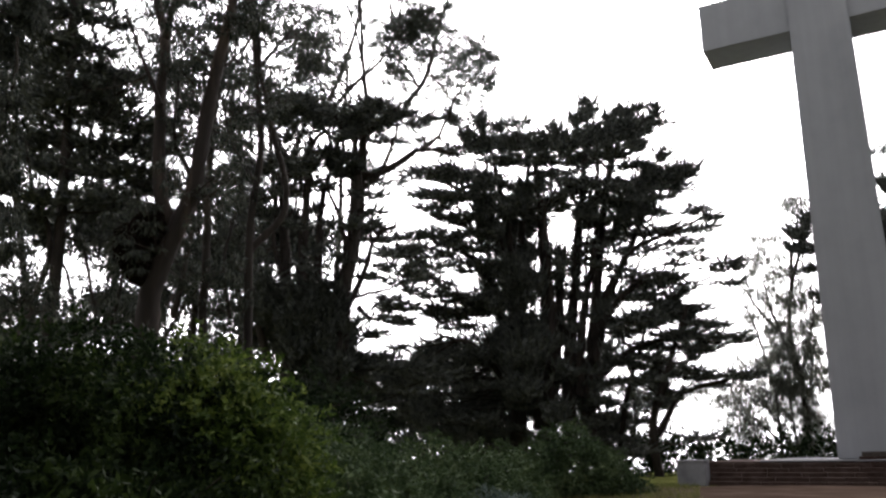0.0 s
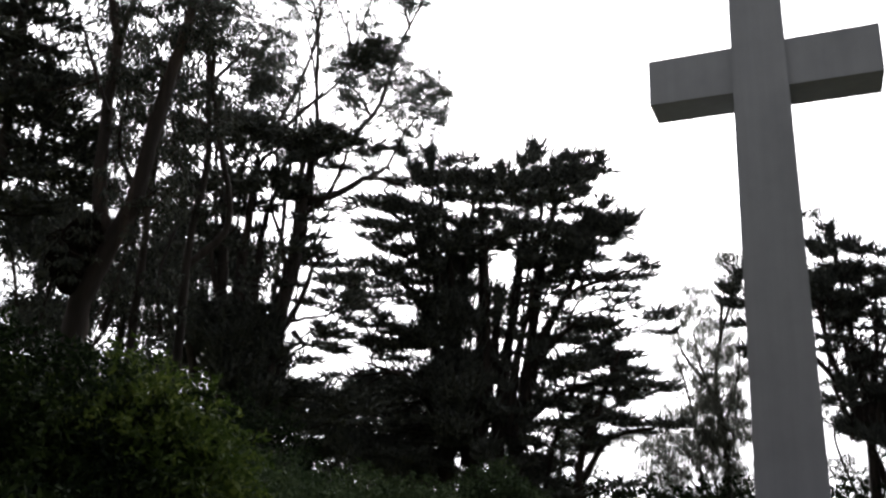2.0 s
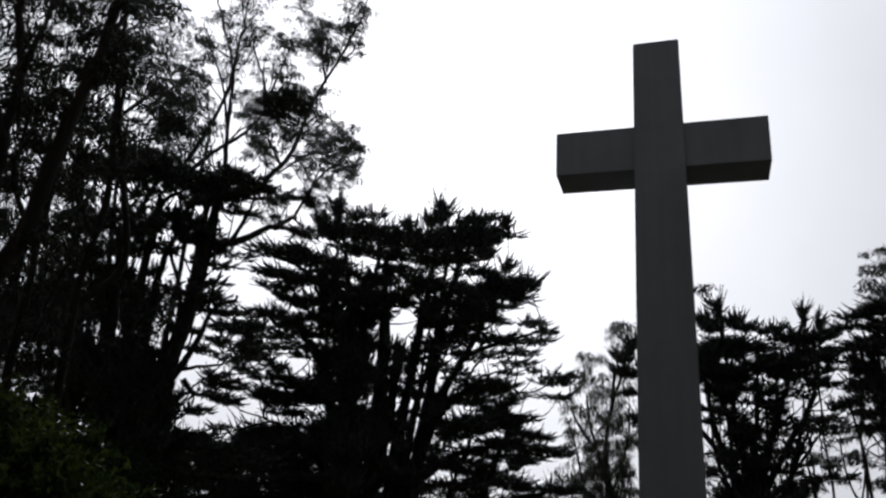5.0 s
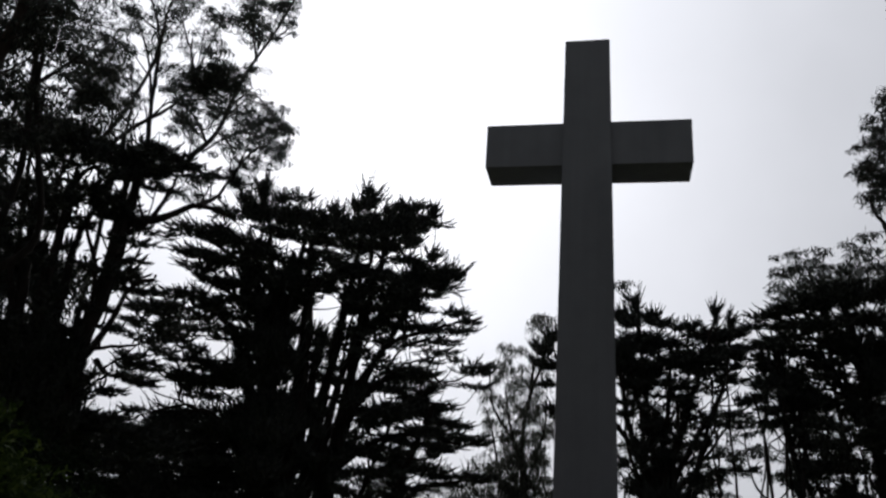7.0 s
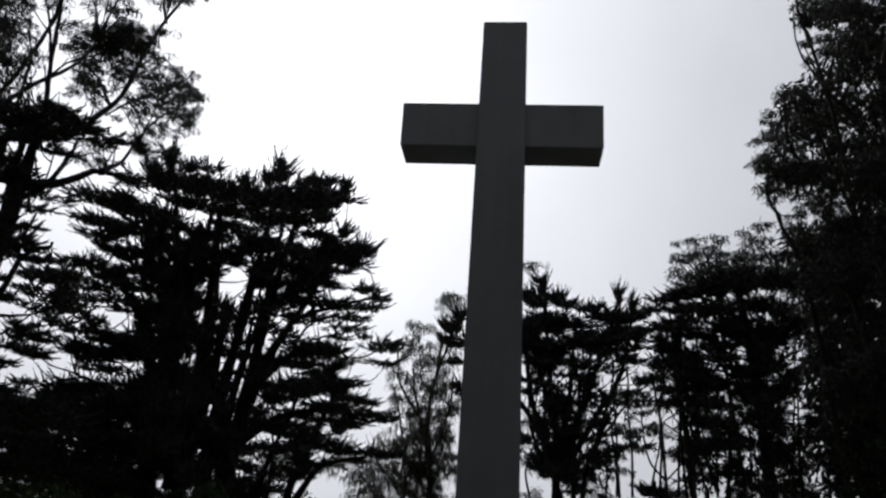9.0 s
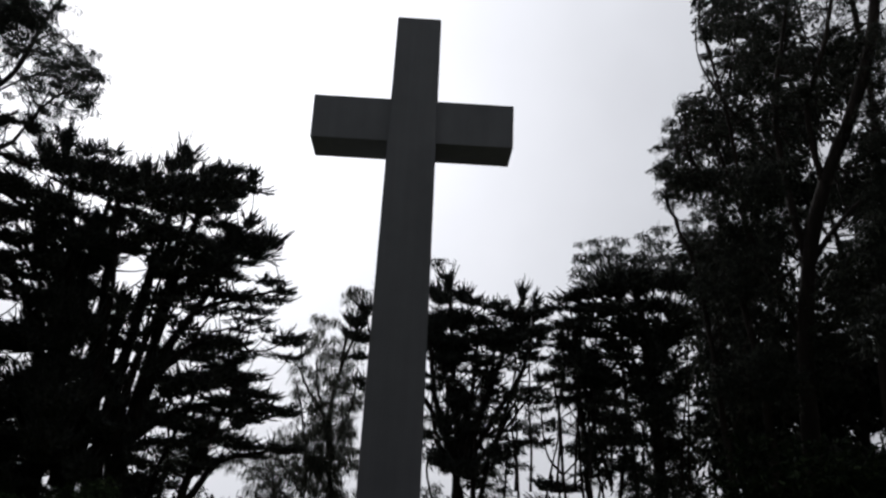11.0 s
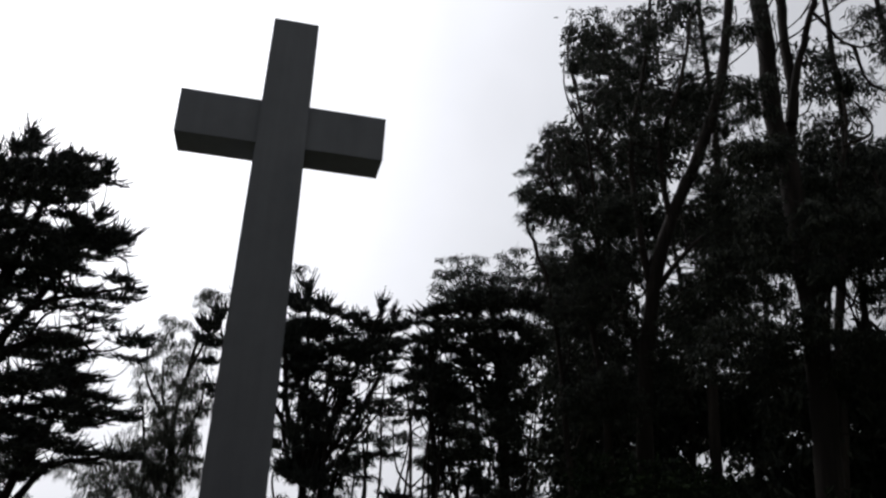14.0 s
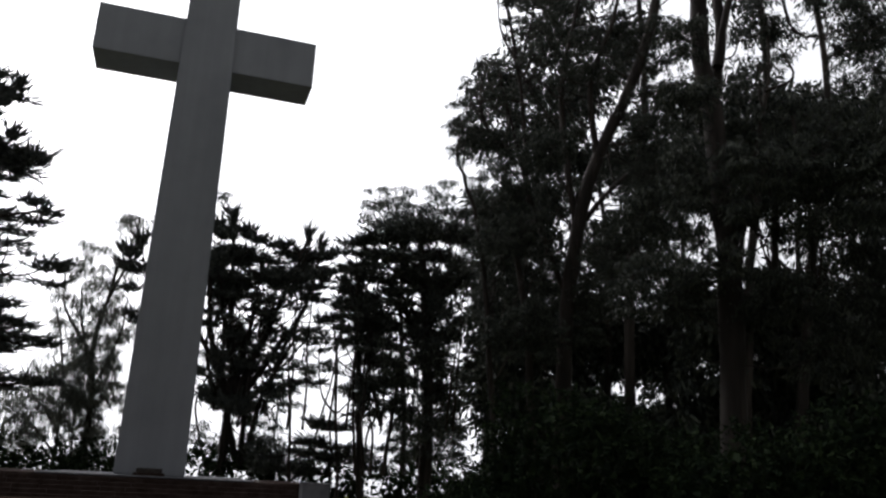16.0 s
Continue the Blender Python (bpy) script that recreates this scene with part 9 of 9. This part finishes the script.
tier(wood, (-10.9, 3.7, 14.0, 3.48, 1.69, 0.83), (-8.4, -4.6, 11.3, 2.49, 1.65, 1.04), (-4.7, 0.9, 12.9, 2.98, 2.32, 1.14), (-9.8, -3.8, 8.7, 3.00, 1.64, 0.84), (-9.2, 2.2, 9.8, 2.26, 2.62, 1.22), (-4.6, 1.1, 11.3, 2.81, 2.07, 1.16), (-10.5, 1.1, 8.8, 3.32, 1.91, 0.62), (-5.9, -2.8, 6.5, 3.20, 1.76, 0.74))
tier(wood, (-6.1, 4.5, 7.3, 2.19, 1.96, 1.02), (-9.1, -3.9, 5.3, 2.35, 1.99, 0.96), (-6.6, -4.4, 3.2, 2.05, 1.43, 0.66), (-3.8, 1.8, 5.3, 3.24, 1.98, 0.84), (-10.9, -4.1, 0.5, 2.05, 1.94, 1.14), (-7.7, -4.3, 2.1, 2.43, 2.22, 0.97), (-4.9, -0.4, 3.0, 2.56, 2.43, 0.93), (7.4, 1.5, 13.9, 2.32, 1.60, 1.04))
tier(wood, (10.6, 3.9, 13.5, 3.70, 1.90, 0.82), (13.1, 2.2, 13.7, 3.42, 2.29, 1.44), (16.2, -4.3, 12.9, 2.26, 2.32, 0.77), (0.0, 1.4, 11.4, 2.19, 2.07, 1.50), (2.9, 3.4, 11.6, 2.47, 1.90, 1.50), (5.6, -3.8, 11.2, 2.55, 1.44, 0.75), (10.4, 2.5, 11.2, 2.26, 1.93, 1.30), (11.9, -2.4, 10.1, 2.89, 1.58, 1.43))
tier(wood, (17.2, -2.0, 11.8, 2.94, 1.46, 0.96), (1.8, -5.0, 6.1, 2.16, 2.02, 0.77), (3.4, 2.6, 7.2, 3.06, 2.61, 0.81), (6.7, 0.2, 7.8, 3.56, 2.30, 1.47), (11.9, 4.0, 8.9, 2.67, 1.85, 1.43), (14.0, -0.3, 7.9, 3.07, 2.24, 1.24), (15.0, -3.4, 7.2, 2.82, 1.94, 1.23), (-0.9, -2.8, 3.8, 2.70, 2.22, 1.14))
tier(wood, (3.9, -2.4, 5.0, 3.31, 2.16, 1.47), (6.8, 4.5, 6.6, 3.48, 1.61, 1.22), (8.6, -2.9, 4.9, 2.08, 1.76, 1.08), (10.9, -4.1, 5.3, 2.06, 1.67, 1.36), (15.6, -1.5, 5.7, 3.14, 2.08, 0.77), (-1.2, -4.2, 2.6, 3.28, 2.10, 1.16), (3.0, -0.7, 2.0, 2.35, 1.89, 0.74), (5.3, 1.2, 1.6, 3.45, 2.56, 1.13))
tier(wood, (10.8, 1.5, 4.2, 2.29, 2.42, 1.01), (13.3, -3.3, 4.0, 2.38, 1.56, 0.77), (13.2, -3.6, 3.8, 2.79, 1.59, 1.11))
grow(wood)
wood = start_tree("far_wood", "tall dark eucalyptus deep in the wood", (49.2, 26.7), -61.6, 'eucalyptus', "trees round the clearing", 1.5)
limb(wood, 0.50, 0.17, (-2.4, -0.0, -0.3), (-2.4, -0.0, 5.5), (-2.3, -0.0, 16.5), (-1.1, -0.0, 29.2), (-1.8, -0.1, 44.2))
limb(wood, 0.50, 0.17, (4.1, 0.0, -0.3), (4.8, 0.0, 5.8), (5.6, 0.4, 16.5), (7.3, 0.7, 28.8), (7.3, 1.1, 43.4))
limb(wood, 0.50, 0.17, (7.1, -0.0, -0.3), (8.1, -0.0, 6.0), (9.3, -0.1, 16.3), (11.2, -0.2, 27.9), (10.4, -0.3, 41.7))
tagged(wood["top"], category="woodland", kind="stuff")
tier(wood, (-9.1, 0.7, 40.7, 2.69, 1.67, 0.52), (-5.8, 4.1, 41.5, 1.82, 1.70, 0.40), (-3.0, -3.5, 39.5, 2.57, 1.30, 0.49), (-8.7, -2.3, 37.1, 2.32, 1.71, 0.41), (-6.9, -0.1, 37.4, 1.99, 1.25, 0.77), (-2.0, 0.4, 35.0, 2.78, 1.60, 0.50), (-8.4, 4.0, 36.2, 2.60, 1.33, 0.69), (-7.0, 0.6, 35.4, 2.56, 1.39, 0.37))
tier(wood, (-2.0, 1.6, 34.8, 2.76, 1.19, 0.60), (7.8, -0.8, 44.8, 2.02, 1.46, 0.37), (11.2, 2.8, 44.5, 2.30, 1.14, 0.36), (15.5, 3.4, 44.6, 2.84, 1.37, 0.29), (17.3, -2.1, 40.5, 1.73, 1.25, 0.22), (14.8, -3.9, 36.9, 2.01, 1.17, 0.34), (5.4, -2.4, 35.5, 1.79, 1.03, 0.34), (10.8, -1.4, 36.0, 2.32, 1.17, 0.20))
tier(wood, (14.4, 3.9, 39.1, 2.61, 1.23, 0.33), (15.8, -2.4, 33.2, 2.05, 1.23, 0.19), (5.2, 1.3, 34.8, 2.56, 1.17, 0.30), (14.3, 1.4, 34.7, 2.83, 1.04, 0.31), (16.0, 4.6, 34.8, 1.92, 1.72, 0.21))
grow(wood)
wood = start_tree("far_wood", "thin leafy trees far behind the steps", (44.4, 54.1), -39.4, 'eucalyptus', "trees round the clearing")
limb(wood, 0.17, 0.06, (-10.3, -0.0, -0.3), (-10.3, -0.0, 1.0), (-11.2, -0.5, 4.0), (-11.7, -0.9, 7.1), (-10.1, -1.4, 10.3))
limb(wood, 0.17, 0.06, (-7.1, 0.0, -0.3), (-6.8, 0.0, 1.2), (-7.0, 0.3, 4.3), (-8.3, 0.6, 7.4), (-8.8, 1.0, 10.7))
limb(wood, 0.17, 0.06, (-5.1, -0.0, -0.3), (-4.5, -0.0, 1.3), (-5.3, -0.2, 4.4), (-5.3, -0.4, 7.5), (-7.6, -0.6, 10.6))
limb(wood, 0.17, 0.06, (-2.7, -0.0, -0.3), (-1.9, -0.0, 1.5), (-1.9, -0.5, 4.6), (-1.3, -1.0, 7.7), (-0.6, -1.4, 11.0))
limb(wood, 0.17, 0.06, (1.0, 0.0, -0.3), (2.2, 0.0, 1.7), (2.3, 0.2, 4.8), (3.1, 0.3, 8.1), (-0.8, 0.5, 11.2))
limb(wood, 0.17, 0.06, (5.6, 0.0, -0.3), (7.3, 0.0, 1.9), (6.9, 0.4, 5.1), (8.4, 0.8, 8.5), (8.2, 1.2, 12.0))
tagged(wood["top"], category="woodland", kind="stuff")
tier(wood, (-12.3, 0.5, 10.7, 2.01, 0.87, 0.31389), (-8.8, -2.7, 11.9, 1.46, 0.95, 0.467851), (-8.1, 2.8, 11.4, 2.04, 1.35, 0.277755), (-12.8, -0.7, 9.6, 1.69, 0.92, 0.328945), (-9.3, 0.8, 9.8, 1.38, 0.96, 0.435548), (-8.2, 1.3, 10.6, 2.10, 0.90, 0.241453), (-10.6, -1.4, 7.8, 1.30, 1.29, 0.295202), (-8.5, -0.5, 7.7, 1.25, 1.00, 0.264303))
tier(wood, (-7.5, -1.0, 6.4, 1.85, 1.14, 0.318266), (-11.5, -2.4, 4.7, 1.65, 0.84, 0.288398), (-7.9, -2.6, 5.5, 1.27, 0.84, 0.400689), (-7.1, 1.3, 5.0, 1.36, 0.90, 0.268986), (-10.3, -0.5, 3.6, 1.23, 1.34, 0.389457), (-10.1, 2.2, 3.0, 1.66, 0.98, 0.236683), (-6.2, -2.6, 2.4, 1.97, 0.82, 0.31035), (2.1, -1.2, 14.0, 2.02, 1.29, 0.30256))
tier(wood, (3.8, -1.9, 14.3, 1.94, 1.03, 0.322202), (7.4, 2.7, 15.2, 1.80, 1.29, 0.55593), (2.4, 1.7, 14.0, 2.20, 1.36, 0.441706), (3.3, 2.4, 13.7, 1.96, 1.16, 0.549362), (6.6, 0.0, 13.0, 1.96, 1.25, 0.512834), (0.8, -2.4, 8.9, 1.84, 0.99, 0.491043), (3.9, -0.5, 9.9, 2.40, 1.27, 0.547504), (7.8, -1.6, 10.6, 2.30, 1.31, 0.526718))
tier(wood, (1.7, -2.8, 7.9, 1.72, 1.51, 0.303609), (5.5, 0.4, 6.8, 1.85, 1.08, 0.295275), (6.5, -1.3, 6.7, 2.18, 1.04, 0.558422), (5.1, -2.4, 4.3, 2.18, 1.33, 0.43062), (8.5, 0.1, 5.8, 1.94, 1.47, 0.412599), (6.4, 2.6, 2.8, 2.42, 1.35, 0.411419), (8.6, 2.7, 3.3, 2.13, 1.46, 0.30753))
tier(wood, (8.6, -1.7, 8.4, 1.13, 1.04, 0.9), (9.4, -0.3, 6.2, 1.25, 1.15, 0.9), (10.0, -1.0, 3.7, 1.32, 1.22, 0.9), (11.1, -0.2, 1.5, 1.51, 1.04, 0.9), (8.5, -1.0, 3.8, 0.84, 1.13, 0.7), (12.1, 1.4, 8.9, 1.19, 1.19, 0.8))
grow(wood)

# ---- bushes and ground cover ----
# shaded body of the bush first, then its right flank in lit leaf colour
shrub("bush", "large dense green bush on the bank, its shade put into the leaf colour", (
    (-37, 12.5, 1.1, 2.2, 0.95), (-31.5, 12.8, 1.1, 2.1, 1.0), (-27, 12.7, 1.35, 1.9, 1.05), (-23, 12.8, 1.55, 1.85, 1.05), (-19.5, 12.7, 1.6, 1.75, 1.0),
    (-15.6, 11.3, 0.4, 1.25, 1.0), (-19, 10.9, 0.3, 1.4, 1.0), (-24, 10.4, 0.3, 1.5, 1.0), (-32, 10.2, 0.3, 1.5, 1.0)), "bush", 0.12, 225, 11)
shrub("bush", "lit right flank of the leafy bush on the bank, brightness put into its yellow-green leaves", (
    (-16.6, 12.6, 2.15, 1.15, 1.0), (-15.0, 12.4, 1.75, 1.2, 1.0), (-13.8, 12.2, 1.3, 1.2, 1.0), (-13.0, 12.0, 0.8, 1.1, 1.0), (-12.6, 11.8, 0.2, 1.1, 1.0), (-12.2, 11.6, -0.3, 1.1, 1.0)), "lit_bush_side", 0.12, 230, 18)
shrub("ground_cover", "low tangled ivy-like ground cover on the bank", (
    (-7.5, 17, 0.3, 1.7, 0.9), (-4, 19, 0.4, 1.8, 0.8), (-0.5, 21, 0.4, 1.9, 0.8), (2.5, 23, 0.3, 1.8, 0.75), (-8, 12, -0.2, 1.3, 0.8), (-4.5, 12.5, -0.3, 1.4, 0.8),
    (-1.5, 14, -0.4, 1.5, 0.8), (-10, 22, 0.9, 2.2, 0.8)), "ivy", 0.12, 220, 12)
shrub("sage_bush", "low grey-green bush beside the grass", ((2.2, 19, -0.2, 1.1, 0.9), (3.8, 19.5, -0.3, 1.0, 0.9)), "sage", 0.09, 420, 13)
shrub("rounded_shrub", "rounded dark green shrub at the edge of the grass", ((8.2, 32, 0.9, 1.65, 1.0), (6.2, 32, 0.5, 1.5, 0.9), (4.4, 30, 0.4, 1.5, 0.9), (10.3, 33, 0.4, 1.4, 0.9), (11.5, 33.5, 0.1, 1.2, 0.8)), "ivy", 0.13, 200, 14)
# scrub strips under the trees; their leaf colour carries the shade
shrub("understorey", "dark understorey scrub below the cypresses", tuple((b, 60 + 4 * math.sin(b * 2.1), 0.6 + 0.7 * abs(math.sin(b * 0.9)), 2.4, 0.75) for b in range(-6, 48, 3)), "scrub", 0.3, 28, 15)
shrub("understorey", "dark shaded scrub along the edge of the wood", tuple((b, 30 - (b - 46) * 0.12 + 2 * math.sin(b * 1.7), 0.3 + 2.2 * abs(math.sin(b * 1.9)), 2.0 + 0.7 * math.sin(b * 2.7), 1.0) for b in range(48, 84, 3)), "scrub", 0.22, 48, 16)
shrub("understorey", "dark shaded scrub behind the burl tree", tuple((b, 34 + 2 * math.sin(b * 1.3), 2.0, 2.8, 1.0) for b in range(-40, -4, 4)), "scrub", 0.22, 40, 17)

# rough grass along the edge of the clearing
rng = np.random.default_rng(21)
n = 26000
bearing, dist = np.radians(rng.uniform(-4, 16.5, n)), rng.uniform(16, 44, n)
spot = np.stack([dist * np.sin(bearing), dist * np.cos(bearing), np.zeros(n)], 1)
spot[:, 2] = [ground_height(x, y) - 0.01 for x, y in spot[:, :2]]
way = unit(rng.normal(size=(n, 3)) * (0.4, 0.4, 0.1) + (0, 0, 1))
v, f = blades(spot, way, rng.uniform(0.08, 0.24, n), rng.uniform(0.02, 0.035, n), rng, True)
grass = hang("grass", raw_mesh("grass", v, f), GRASS)
tagged(grass, "short yellow-green rough grass", "grass", kind="stuff")

# unseen trees added behind the camera to block skylight, closest where they shade the bush
ring = random.Random(31)
bearing = 100.0
while bearing < 298:
    dist = ring.uniform(19, 25) if bearing < 225 else ring.uniform(9.5, 13)
    wood = start_tree("eucalyptus_tree", "unseen eucalyptus added behind the camera to block skylight", (dist * math.sin(radians(bearing)), dist * math.cos(radians(bearing))), -bearing, "eucalyptus", "trees round the clearing", 5.5 if bearing < 225 else 4.2)
    high = ring.uniform(17, 24)
    limb(wood, 0.4, 0.12, (0, 0, -0.3), (ring.uniform(-0.5, 0.5), 0, high * 0.4), (ring.uniform(-1, 1), 0, high * 0.9))
    for k in range(3):
        z = high * (0.35 + 0.15 * k)
        limb(wood, 0.14, 0.04, (0, 0, z), (ring.uniform(-2, 2), ring.uniform(-1, 1), z + 2), (ring.uniform(-4, 4), ring.uniform(-2, 2), z + 4.5))
    for k in range(15):
        z = ring.uniform(1.5, high)
        tier(wood, (ring.uniform(-2.6, 2.6), ring.uniform(-2, 2), z, ring.uniform(1.6, 2.8), ring.uniform(1.2, 2.2), 0.4))
    grow(wood)
    bearing += math.degrees(5.5 / dist)
